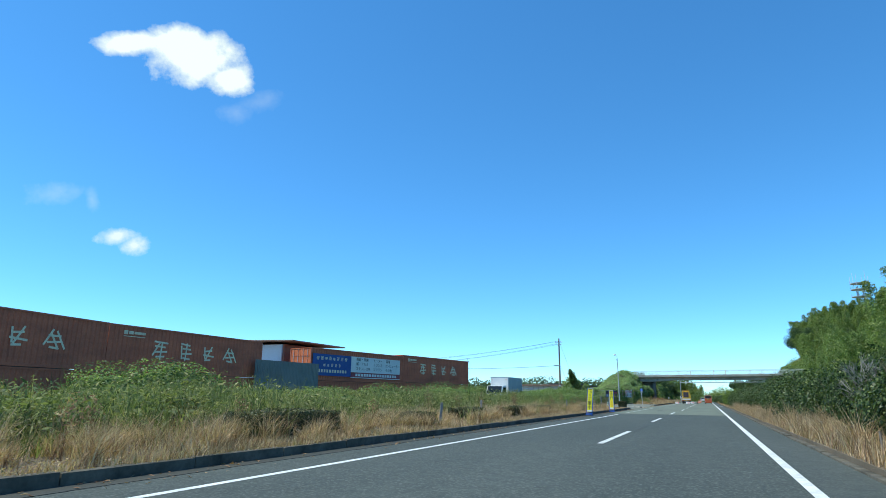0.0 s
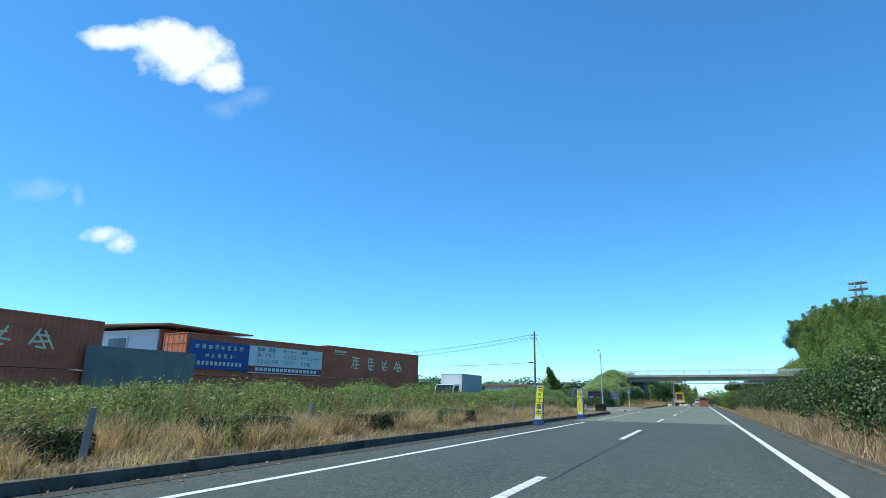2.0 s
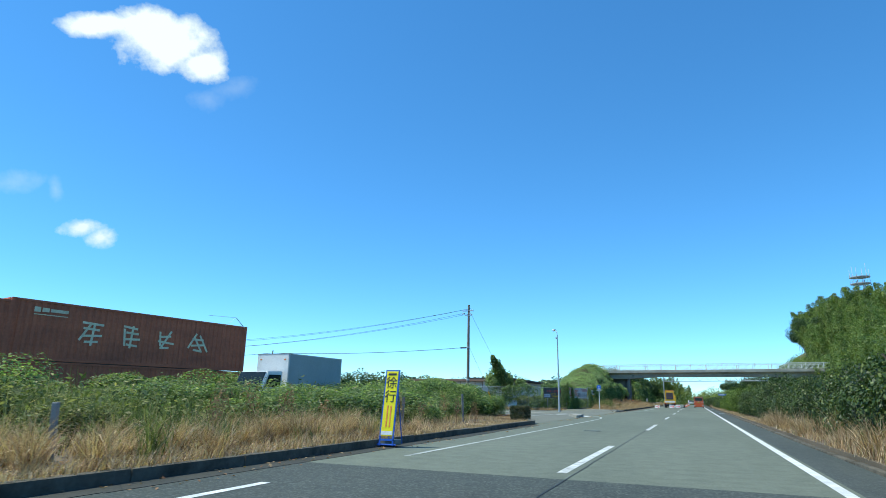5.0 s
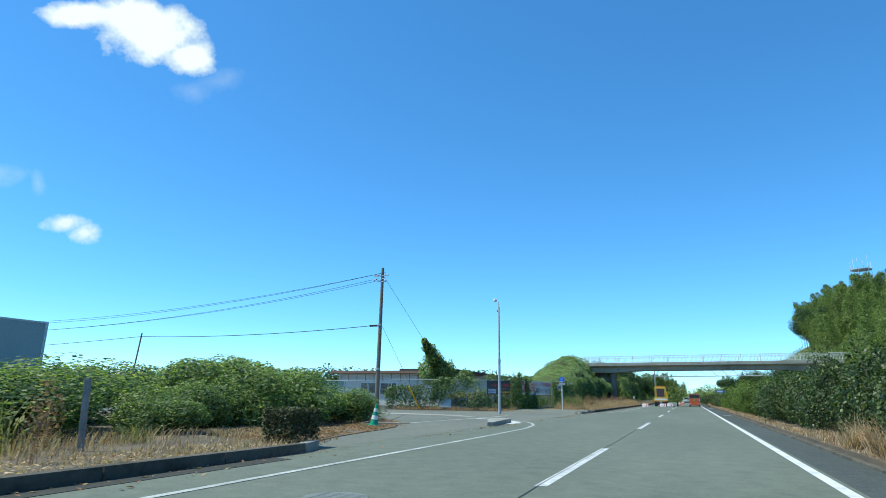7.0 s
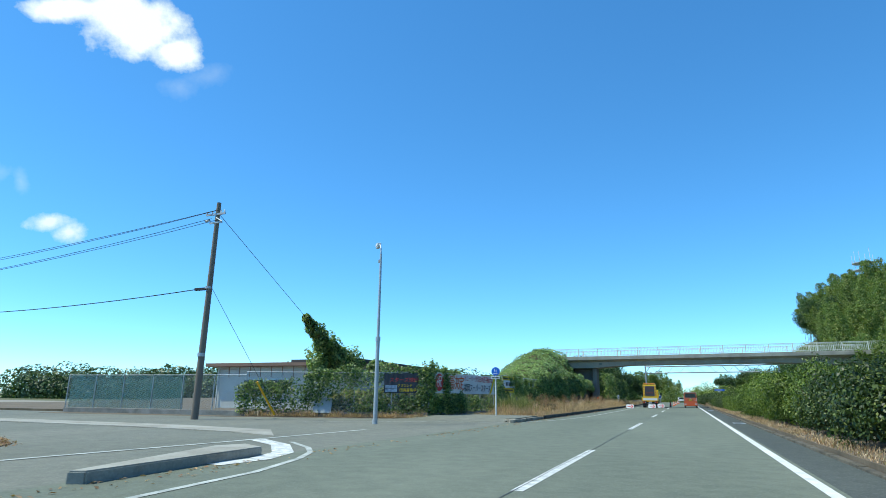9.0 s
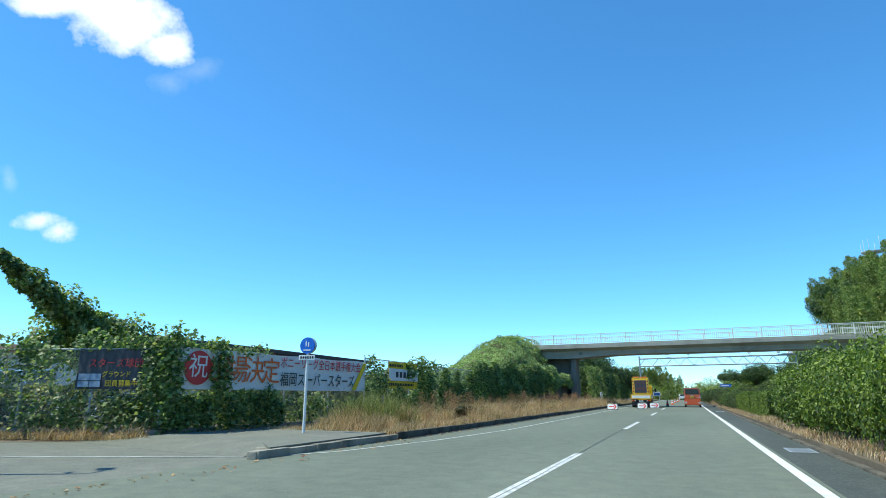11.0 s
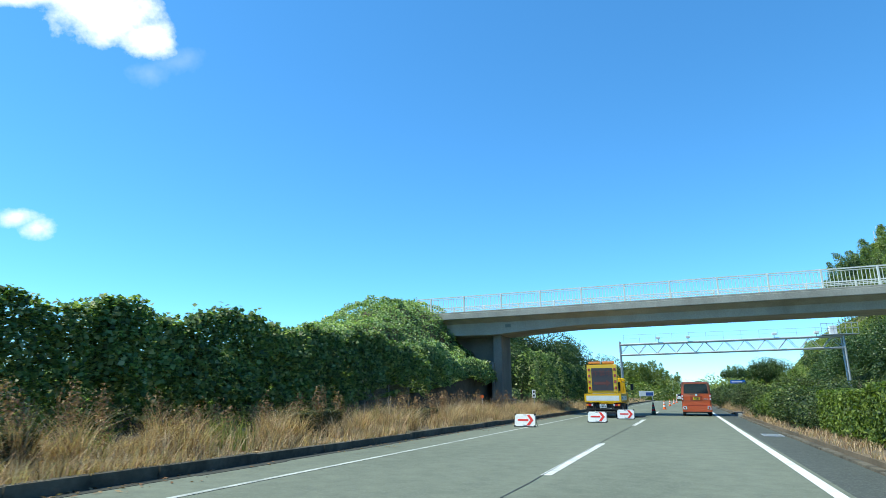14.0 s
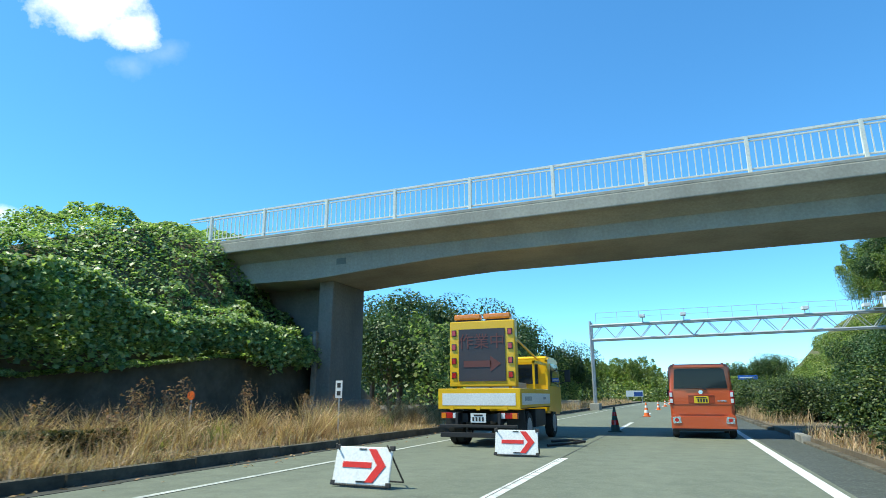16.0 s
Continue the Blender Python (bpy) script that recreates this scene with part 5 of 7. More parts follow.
# ---- container yard ----
def glyph_bars(cx, cz, s, seed):
    """A painted sign cluster of plain strokes, about s across, in the plane x, z."""
    r = random.Random(seed)
    bm = bmesh.new()
    rows = [(-0.36, 0.62), (-0.12, 0.86), (0.14, 0.7), (0.36, 0.9)]
    for dz, w in rows[: r.choice((3, 4))]:
        w *= s * r.uniform(0.7, 1.0)
        dx = r.uniform(-0.08, 0.08) * s
        box(bm, (-w / 2 + dx, -0.004, -0.045 * s), (w / 2 + dx, 0.0, 0.045 * s), m=Matrix.Translation((cx, 0, cz + dz * s)) @ Matrix.Rotation(radians(r.uniform(-7, 7)), 4, "Y"))
    for k in range(r.choice((2, 3))):
        h = s * r.uniform(0.55, 0.95)
        box(bm, (-0.045 * s, -0.006, -h / 2), (0.045 * s, -0.001, h / 2), m=Matrix.Translation((cx + (k - 0.9) * 0.3 * s, 0, cz + r.uniform(-0.08, 0.08) * s)) @ Matrix.Rotation(radians(r.choice((-32, -6, 4, 30))), 4, "Y"))
    return bm


CL, CW, CH = 12.19, 2.44, 2.59


def corrugated(length, z0, z1, depth=0.036, pitch=0.28):
    """A ribbed steel panel along x, facing -y at y = 0."""
    bm = bmesh.new()
    xs, n = [], int(length / pitch)
    for k in range(n):
        x = k * length / n
        p = length / n
        xs += [(x, 0), (x + p * 0.25, 0), (x + p * 0.38, depth), (x + p * 0.62, depth), (x + p * 0.75, 0)]
    xs.append((length, 0))
    a = [bm.verts.new((x, y, z0)) for x, y in xs]
    b = [bm.verts.new((x, y, z1)) for x, y in xs]
    for i in range(len(xs) - 1):
        bm.faces.new((a[i], a[i + 1], b[i + 1], b[i]))
    return bm


def container(lettered, end_mat):
    """A 40-foot container along x; its long side at y = 0 faces -y, its doors stand at x = 0."""
    c = thing("shipping_container", "weathered red steel shipping container with ribbed sides", "container", group="stacked containers")
    part("side_panel", moved(corrugated(CL - 0.3, 0.16, CH - 0.1), pose(0.15, 0.02, 0)), CONT_RED, c)
    part("side_panel", moved(corrugated(CL - 0.3, 0.16, CH - 0.1), pose(CL - 0.15, CW - 0.02, 0, 0, 0, 180)), CONT_RED, c)
    part("roof", boxes(((0.1, 0.05, CH - 0.06), (CL - 0.1, CW - 0.05, CH - 0.02))), CONT_RED, c)
    part("floor", boxes(((0.1, 0.05, 0.08), (CL - 0.1, CW - 0.05, 0.15))), BLACK, c)
    for yy in (0.0, CW - 0.1):
        part("top_rail", boxes(((0.16, yy, CH - 0.1), (CL - 0.16, yy + 0.1, CH)), bevel=0.01), CONT_RED, c)
        part("bottom_rail", boxes(((0.16, yy, 0.02), (CL - 0.16, yy + 0.1, 0.17)), bevel=0.01), CONT_RED, c)
        for xx in (0.0, CL - 0.16):
            part("corner_post", boxes(((xx, yy, 0), (xx + 0.16, yy + 0.1, CH)), bevel=0.012), CONT_RED, c)
    part("end_wall", moved(corrugated(CW - 0.2, 0.1, CH - 0.05), pose(CL - 0.03, 0.1, 0, 0, 0, 90)), CONT_RED, c)
    for k in range(2):
        d = part("door", boxes(((0.02, 0.12 + k * 1.1, 0.12), (0.07, 1.2 + k * 1.1, CH - 0.1)), *[((-0.01, 0.16 + k * 1.1, 0.2 + j * 0.58), (0.021, 1.16 + k * 1.1, 0.26 + j * 0.58)) for j in range(5)]), end_mat, c, "ribbed door, the container red brightened to a sunlit orange")
        part("lock_rod", tubes(((-0.02, 0.4 + k * 1.1, 0.1), (-0.02, 0.4 + k * 1.1, CH - 0.08), 0.018), ((-0.02, 0.9 + k * 1.1, 0.1), (-0.02, 0.9 + k * 1.1, CH - 0.08), 0.018), seg=6), STEEL, d)
    if lettered:
        for k in range(4):
            part("painted_mark", glyph_bars(3.45 + 1.85 * k, 1.4, 1.15, 40 + k), GLYPH, c, "faded off-white painted mark")
        part("painted_logo", boxes(((0.9, -0.006, 2.08), (1.15, 0.0, 2.3)), ((1.22, -0.006, 2.1), (1.5, 0.0, 2.28)), ((1.56, -0.006, 2.12), (2.3, 0.0, 2.26)), ((0.9, -0.006, 1.96), (2.3, 0.0, 2.0))), GLYPH, c, "small off-white painted logo with a line under it")
    return c


BASE_Z = -0.45
plain_c, marked_c = container(False, CONT_SUNLIT), container(True, CONT_SUNLIT)
rows = [((-28.45, 36.9), 79.6), ((-26.4, 48.85), 79.6), ((-29.2, 19.55), 89.0), ((-27.5, 7.35), 97.5), ((-25.9, -5.0), 97.5)]
first_p = first_m = True
for i, ((x, y), a) in enumerate(rows):
    for lvl in (0, 1):
        mk = lvl == 1 and i != 0
        src = marked_c if mk else plain_c
        m = pose(x, y, BASE_Z + (0.15 if i == 1 else 0.0) + lvl * (CH + 0.01), 0, 0, a)
        if (mk and first_m) or (not mk and first_p):
            src.matrix_world = m
            first_m, first_p = first_m and not mk, first_p and mk
        else:
            copy_thing(src, m)

# the big board on the end container
bd = thing("advertising_board", "blue and white scrap dealer's board fixed to a container", "signboard", pose(-28.45, 36.9, BASE_Z + CH, 0, 0, 79.6) @ pose(0.15, -0.05, 0))
part("blue_panel", boxes(((0, -0.03, 0.42), (4.5, 0, 2.15))), BOARD_BLUE, bd)
part("white_panel", boxes(((4.5, -0.03, 0.82), (11.3, 0, 2.15))), BOARD_WHITE, bd)
part("maroon_strip", prism(bmesh.new(), [(4.4, 0.42), (11.3, 0.42), (11.3, 0.8), (4.8, 0.8)], "y", -0.03, 0), BOARD_MAROON, bd)
for k in range(8):
    part("writing", moved(glyph_bars(0, 0, 0.34, 70 + k), pose(0.55 + k * 0.47, -0.034, 1.82)), GLYPH, bd, "unreadable white writing")
for k in range(5):
    part("writing", moved(glyph_bars(0, 0, 0.3, 90 + k), pose(1.3 + k * 0.45, -0.034, 1.28)), GLYPH, bd, "unreadable white writing")
part("writing", boxes(*[((0.35 + k * 0.31, -0.036, 0.68), (0.53 + k * 0.31, -0.03, 0.92)) for k in range(12)]), GLYPH, bd, "white bars of unread writing")
for body, x, z in (("銅線・真鍮", 5.95, 1.92), ("モーター", 8.05, 1.91), ("雑線", 9.5, 1.91), ("銅・アルミ", 5.95, 1.53), ("トランス", 8.05, 1.52), ("コンピューター", 10.15, 1.52), ("ステンレス等", 6.08, 1.12), ("エンジン", 8.05, 1.12), ("その他", 9.6, 1.12)):
    part("writing", moved(text_bm(body, 0.32), pose(x, -0.036, z)), BOARD_INK, bd, "dark green block lettering")
part("writing", boxes(*[((5.1 + k * 0.36, -0.036, 0.5), (5.36 + k * 0.36, -0.03, 0.72)) for k in range(16)]), BOARD_WHITE, bd, "white bars of unread writing")
part("lower_rail", boxes(((4.5, -0.04, 0.34), (11.3, 0, 0.4))), BOARD_WHITE, bd)

# lashing rods and a bent bar on the last container's roof
tagged(link("roof_bar", tubes(((-23.9, 60.3, BASE_Z + 2 * CH), (-24.0, 59.6, BASE_Z + 2 * CH + 0.55), 0.02), ((-24.0, 59.6, BASE_Z + 2 * CH + 0.55), (-24.5, 58.0, BASE_Z + 2 * CH + 0.5), 0.008), ((-24.0, 59.6, BASE_Z + 2 * CH + 0.55), (-24.2, 59.0, BASE_Z + 2 * CH), 0.008), seg=6), STEEL), "bent steel bar with stays on a container roof", "bar")

# sheet fence between the two rows
fence = thing("sheet_fence", "dark weathered sheet-metal yard fence", "fence")
a, b = Vector((-29.15, 30.6)), Vector((-28.3, 37.0))
for k in range(7):
    p = a + (b - a) * (k / 7)
    part("sheet", moved(corrugated((b - a).length / 7, -0.4, 3.42, 0.03, 0.15), pose(p.x + 0.6, p.y, 0, 0, 0, math.degrees(math.atan2(b.y - a.y, b.x - a.x)))), SHEET_GREY, fence)
part("rail", boxes(((-28.5, 31.8, 1.4), (-28.4, 37, 1.5))), SHEET_GREY, fence)

# house behind
hs = thing("house", "two-tone office house with a flat overhanging roof", "house")
part("wall", boxes(((-41.0, 38.4, -0.3), (-32.6, 44.4, 5.2))), WALL_BLUE, hs)
part("wall", boxes(((-34.2, 38.55, -0.3), (-32.45, 44.55, 5.22))), WALL_BROWN, hs, "brown boarded wall")
part("roof", prism(bmesh.new(), [(-41.0, 5.18), (-36.5, 5.48), (-30.9, 5.36), (-30.9, 5.46), (-36.5, 5.58), (-41.0, 5.28)], "y", 37.6, 45.6), ROOF_BROWN, hs)
w = part("window", boxes(((-37.2, 38.32, 3.75), (-35.3, 38.41, 4.75))), ALU, hs)
part("pane", boxes(((-37.1, 38.3, 3.83), (-36.3, 38.33, 4.67))), CLEAR_GLASS, w)
part("pane", boxes(((-36.22, 38.29, 3.83), (-35.4, 38.32, 4.67))), CLEAR_GLASS, w)


# ---- vehicles ----
def rounded(bm, w):
    bmesh.ops.bevel(bm, geom=[e for e in bm.edges], offset=w, segments=3, affect="EDGES", profile=0.6)
    return bm


def wheel(parent, x, y, r, w, rim_mat=STEEL, name="wheel"):
    t = bmesh.new()
    tube(t, (x - w / 2, y, r), (x + w / 2, y, r), r, seg=28)
    rounded_edges = [e for e in t.edges if len(e.link_faces) == 2 and e.calc_face_angle(0) > 1.2]
    bmesh.ops.bevel(t, geom=rounded_edges, offset=0.03, segments=2, affect="EDGES")
    wh = part(name, t, RUBBER, parent, smooth=True)
    rim = bmesh.new()
    tube(rim, (x - w / 2 - 0.004, y, r), (x + w / 2 + 0.004, y, r), r * 0.62, seg=20)
    for k in range(5):
        a = k * 1.2566
        tube(rim, (x - w / 2 - 0.012, y + math.cos(a) * r * 0.36, r + math.sin(a) * r * 0.36), (x + w / 2 + 0.012, y + math.cos(a) * r * 0.36, r + math.sin(a) * r * 0.36), r * 0.09, seg=8)
    part("rim", rim, rim_mat, wh)
    return wh


def kei_van(m):
    """A tall narrow wagon; the rear face is at y = 0, it looks along +y."""
    v = thing("van", "copper-orange tall boxy mini van with tinted rear window", "van", m)
    H = 1.8
    # body: cross sections from rear to front
    secs = [(0.0, 0.27, 0.685, 0.66, 1.66, 0.60, 1.735), (0.06, 0.24, 0.725, 0.70, 1.70, 0.615, 1.775), (0.3, 0.22, 0.7375, 0.71, 1.72, 0.62, H), (2.2, 0.22, 0.7375, 0.71, 1.72, 0.62, H), (2.75, 0.22, 0.7375, 0.69, 1.35, 0.6, 1.42), (2.86, 0.22, 0.735, 0.68, 1.06, 0.6, 1.1), (3.3, 0.24, 0.715, 0.66, 0.93, 0.58, 0.97), (3.39, 0.3, 0.66, 0.62, 0.78, 0.5, 0.82)]
    bm = bmesh.new()
    rings = []
    for y, zb, hw, hs_, zs, ht, zt in secs:
        half = [(hw * 0.93, zb), (hw, zb + 0.08), (hw, 0.92 if zs > 1.0 else (zb + zs) / 2), (hs_, zs), (hs_ - 0.035, zs + (zt - zs) * 0.6), (ht, zt)]
        ring = half + [(-x, z) for x, z in reversed(half)]
        rings.append([bm.verts.new((x, y, z)) for x, z in ring])
    for a, b in zip(rings, rings[1:]):
        for i in range(len(a)):
            j = (i + 1) % len(a)
            bm.faces.new((a[i], a[j], b[j], b[i]))
    bm.faces.new(rings[0][::-1])
    bm.faces.new(rings[-1])
    bmesh.ops.recalc_face_normals(bm, faces=bm.faces)
    body = part("body", bm, ORANGE_CAR, v, smooth=True)
    # tailgate, proud of the body
    tg = bmesh.new()
    prism(tg, [(-0.66, 0.56), (0.66, 0.56), (0.665, 1.0), (0.655, 1.16), (0.6, 1.715), (-0.6, 1.715), (-0.655, 1.16), (-0.665, 1.0)], "y", -0.035, 0.02, 0.012)
    tail = part("tailgate", tg, ORANGE_CAR, v, smooth=True)
    gl = prism(bmesh.new(), [(-0.615, 1.185), (0.615, 1.185), (0.572, 1.65), (0.5, 1.672), (-0.5, 1.672), (-0.572, 1.65)], "y", -0.046, -0.034)
    part("rear_window", gl, CAR_GLASS, tail, "dark tinted rear window")
    part("spoiler", rounded(boxes(((-0.58, -0.07, 1.69), (0.58, 0.14, 1.755))), 0.018), ORANGE_CAR, tail)
    part("wiper", tubes(((0.0, -0.055, 1.2), (-0.38, -0.06, 1.215), 0.009), ((0.14, -0.05, 1.15), (0.0, -0.058, 1.21), 0.013), seg=6), BLACK, tail)
    part("plate_recess", boxes(((-0.3, -0.042, 0.83), (0.3, -0.03, 1.03)), bevel=0.008), ORANGE_DARK, tail)
    part("plate_garnish", boxes(((-0.3, -0.05, 1.005), (0.3, -0.03, 1.04)), bevel=0.006), ORANGE_DARK, tail)
    pl = part("number_plate", boxes(((-0.165, -0.052, 0.835), (0.165, -0.043, 1.0)), bevel=0.004), PLATE_Y, tail, "yellow number plate with black bars")
    part("plate_bars", boxes(((-0.12, -0.056, 0.955), (0.12, -0.052, 0.98)), *[((-0.09 + k * 0.062, -0.056, 0.86), (-0.048 + k * 0.062, -0.052, 0.94)) for k in range(4)]), INK, pl)
    em = bmesh.new()
    tube(em, (0, -0.05, 1.1), (0, -0.035, 1.1), 0.05, seg=18)
    part("emblem", em, CHROME, tail, "plain oval chrome emblem")
    part("badge", boxes(*[((0.36 + k * 0.035, -0.042, 0.875), (0.385 + k * 0.035, -0.034, 0.905)) for k in range(6)]), CHROME, tail, "small chrome badge")
    part("seam", boxes(((-0.665, -0.041, 0.79), (0.665, -0.034, 0.802)), ((-0.56, -0.042, 0.46), (0.56, -0.02, 0.475))), BLACK, tail)
    bp = bmesh.new()
    prism(bp, [(-0.735, 0.22), (0.735, 0.22), (0.7375, 0.5), (0.68, 0.585), (0.55, 0.575), (0.5, 0.535), (-0.5, 0.535), (-0.55, 0.575), (-0.68, 0.585), (-0.7375, 0.5)], "y", -0.07, 0.2, 0.02)
    bump_ = part("bumper", bp, ORANGE_CAR, v, smooth=True)
    part("lower_lip", boxes(((-0.7, -0.06, 0.2), (0.7, 0.1, 0.232)), bevel=0.008), BLACK, bump_)
    for s in (-1, 1):
        fx = bmesh.new()
        prism(fx, [(s * 0.5, 0.36), (s * 0.69, 0.35), (s * 0.7, 0.5), (s * 0.52, 0.52)], "y", -0.085, -0.06, 0.006)
        fl = part("reflector_housing", fx, CHROME, bump_)
        rd = bmesh.new()
        tube(rd, (s * 0.605, -0.098, 0.435), (s * 0.605, -0.08, 0.435), 0.045, seg=16)
        part("red_reflector", rd, RED_LENS, fl)
        tl = part("tail_lamp", rounded(boxes(((s * 0.695 - 0.045, -0.045, 0.81), (s * 0.695 + 0.045, 0.1, 1.13))), 0.012), RED_LENS, v, smooth=True)
        part("clear_lens", boxes(((s * 0.69 - 0.034, -0.056, 0.99), (s * 0.69 + 0.03, -0.04, 1.09)), bevel=0.006), CLEAR_LENS, tl)
        part("clear_lens", boxes(((s * 0.69 - 0.034, -0.056, 0.84), (s * 0.69 + 0.03, -0.04, 0.94)), bevel=0.006), CLEAR_LENS, tl)
        mir = part("door_mirror", rounded(boxes(((s * 0.775 - 0.06, 2.42, 1.02), (s * 0.775 + 0.06, 2.52, 1.2))), 0.03), BLACK, v, smooth=True)
        part("mirror_arm", tubes(((s * 0.72, 2.5, 1.08), (s * 0.78, 2.48, 1.1), 0.02), seg=6), BLACK, mir)
        sw = prism(bmesh.new(), [(0.35, 1.06), (2.55, 1.06), (2.2, 1.62), (0.35, 1.64)], "x", s * 0.712, s * 0.735)
        part("side_window", sw, CAR_GLASS, v)
        part("door_handle", boxes(((s * 0.74 - 0.012, 1.3, 0.93), (s * 0.74 + 0.012, 1.46, 0.96))), ORANGE_CAR, v)
        wheel(v, s * 0.65, 0.42, 0.275, 0.155)
        wheel(v, s * 0.65, 2.86, 0.275, 0.155)
        part("roof_rib", rounded(boxes(((s * 0.57 - 0.025, 0.15, 1.77), (s * 0.57 + 0.025, 2.1, 1.81))), 0.01), ORANGE_CAR, v)
        part("headrest", rounded(boxes(((s * 0.33 - 0.12, 1.5, 1.2), (s * 0.33 + 0.12, 1.58, 1.42))), 0.03), BLACK, v)
    part("windscreen", prism(bmesh.new(), [(2.24, 1.66), (2.28, 1.66), (2.8, 1.12), (2.76, 1.1)], "x", -0.6, 0.6), CAR_GLASS, v)
    part("exhaust", tubes(((0.25, 0.0, 0.22), (0.25, 0.3, 0.22), 0.025), seg=10), STEEL, v)
    part("underside", boxes(((-0.6, 0.1, 0.17), (0.6, 3.2, 0.24))), BLACK, v)
    part("mud_flap", boxes(((-0.72, 0.12, 0.1), (-0.57, 0.14, 0.3))), BLACK, v)
    return v


kei_van(pose(0.5, 143.9, 0, 0, 0, 0))


def works_truck(m):
    """A yellow road-works flatbed with a lit sign board; the tailgate is at y = 0, it looks along +y."""
    t = thing("works_truck", "yellow road-works truck with a lit message board on its bed", "truck", m)
    part("bed", boxes(((-0.9, 0.02, 0.78), (0.9, 3.1, 0.84))), BLACK, t)
    tg = part("tailgate", boxes(((-0.92, -0.03, 0.77), (0.92, 0.02, 1.2)), bevel=0.012), TRUCK_Y, t)
    part("white_panel", boxes(((-0.82, -0.036, 0.85), (0.82, -0.031, 1.1))), WHITE, tg, "white panel of the tailgate")
    for k in (-0.6, 0.0, 0.6):
        part("hinge", boxes(((k - 0.04, -0.045, 0.75), (k + 0.04, -0.03, 0.82))), TRUCK_Y, tg)
    for s in (-1, 1):
        g = part("side_gate", boxes(((s * 0.9 - 0.02, 0.04, 0.8), (s * 0.9 + 0.02, 3.1, 1.2)), bevel=0.008), TRUCK_Y, t)
        part("white_panel", boxes(((s * 0.922 - 0.003, 0.12, 0.86), (s * 0.922 + 0.003, 3.0, 1.1))), WHITE, g, "white panel of the side gate")
        part("writing", boxes(*[((s * 0.928 - 0.003, 0.35 + k * 0.13, 0.94), (s * 0.928 + 0.003, 0.44 + k * 0.13, 1.03)) for k in range(5)], *[((s * 0.928 - 0.003, 2.2 + k * 0.1, 0.96), (s * 0.928 + 0.003, 2.27 + k * 0.1, 1.02)) for k in range(3)]), GREY_PAINT, g, "grey bars of unread writing")
        lamp = part("rear_lamp", boxes(((s * 0.66 - 0.19, -0.02, 0.58), (s * 0.66 + 0.19, 0.05, 0.7)), bevel=0.01), RED_LENS, t)
        part("turn_lamp", boxes(((s * 0.79 - 0.05, -0.03, 0.585), (s * 0.79 + 0.05, -0.018, 0.695))), AMBER, lamp)
        part("reverse_lamp", boxes(((s * 0.54 - 0.04, -0.03, 0.585), (s * 0.54 + 0.04, -0.018, 0.695))), CLEAR_LENS, lamp)
        for yy in (0.85,):
            wheel(t, s * 0.62, yy, 0.36, 0.2)
            wheel(t, s * 0.8, yy, 0.36, 0.18)
        wheel(t, s * 0.74, 3.9, 0.36, 0.2)
        part("mud_guard", boxes(((s * 0.7 - 0.2, 0.38, 0.35), (s * 0.7 + 0.2, 0.41, 0.75))), BLACK, t)
        part("rear_mirror", rounded(boxes(((s * 1.12 - 0.08, 4.55, 1.42), (s * 1.12 + 0.08, 4.62, 1.75))), 0.02), BLACK, t)
        part("mirror_stay", tubes(((s * 0.86, 4.5, 1.75), (s * 1.1, 4.58, 1.7), 0.012), ((s * 0.86, 4.5, 1.35), (s * 1.1, 4.58, 1.45), 0.012), seg=6), BLACK, t)
    part("chassis", boxes(((-0.4, 0.1, 0.5), (-0.28, 4.6, 0.68)), ((0.28, 0.1, 0.5), (0.4, 4.6, 0.68)), ((-0.4, 0.3, 0.52), (0.4, 0.4, 0.66)), ((-0.4, 2.4, 0.52), (0.4, 2.6, 0.66))), BLACK, t)
    for x in (0.55, -0.88):
        part("tool_box", boxes(((x, 1.5, 0.35), (x + 0.33, 2.6, 0.74)), bevel=0.01), BLACK, t)
    part("axle", tubes(((-0.8, 0.85, 0.36), (0.8, 0.85, 0.36), 0.07), seg=10), BLACK, t)
    bar = part("bumper_bar", boxes(((-0.86, -0.12, 0.4), (0.86, -0.06, 0.46)), ((-0.5, -0.1, 0.4), (-0.44, 0.15, 0.7)), ((0.44, -0.1, 0.4), (0.5, 0.15, 0.7)), ((-0.84, -0.1, 0.2), (0.84, -0.06, 0.3)), bevel=0.01), BLACK, t)
    part("number_plate", boxes(((-0.17, -0.05, 0.5), (0.17, -0.04, 0.69))), PLATE_W, t, "white number plate with dark bars")
    part("plate_bars", boxes(((-0.1, -0.054, 0.63), (0.1, -0.05, 0.665)), *[((-0.13 + k * 0.07, -0.054, 0.53), (-0.09 + k * 0.07, -0.05, 0.61)) for k in range(4)]), INK, t)
    # lit board
    bd = part("message_board", boxes(((-0.76, 0.28, 1.24), (0.76, 0.52, 2.68)), bevel=0.02), TRUCK_Y, t)
    sc = part("screen", boxes(((-0.54, 0.262, 1.36), (0.54, 0.282, 2.5))), LED_PANEL, bd, "dark lamp matrix of the message board")
    part("lit_text", moved(text_bm("作業中", 0.36), pose(0, 0.256, 2.2)), LED_ON, sc, "faintly lit orange lettering")
    part("lit_arrow", boxes(((-0.42, 0.254, 1.66), (0.22, 0.26, 1.8))), LED_ON, sc)
    ah = bmesh.new()
    prism(ah, [(0.2, 1.56), (0.44, 1.73), (0.2, 1.9)], "y", 0.254, 0.26)
    part("lit_arrow", ah, LED_ON, sc)
    for s in (-1, 1):
        for k in range(4):
            lp = part("warning_lamp", boxes(((s * 0.655 - 0.055, 0.262, 1.42 + k * 0.31), (s * 0.655 + 0.055, 0.282, 1.56 + k * 0.31)), bevel=0.006), BLACK, bd)
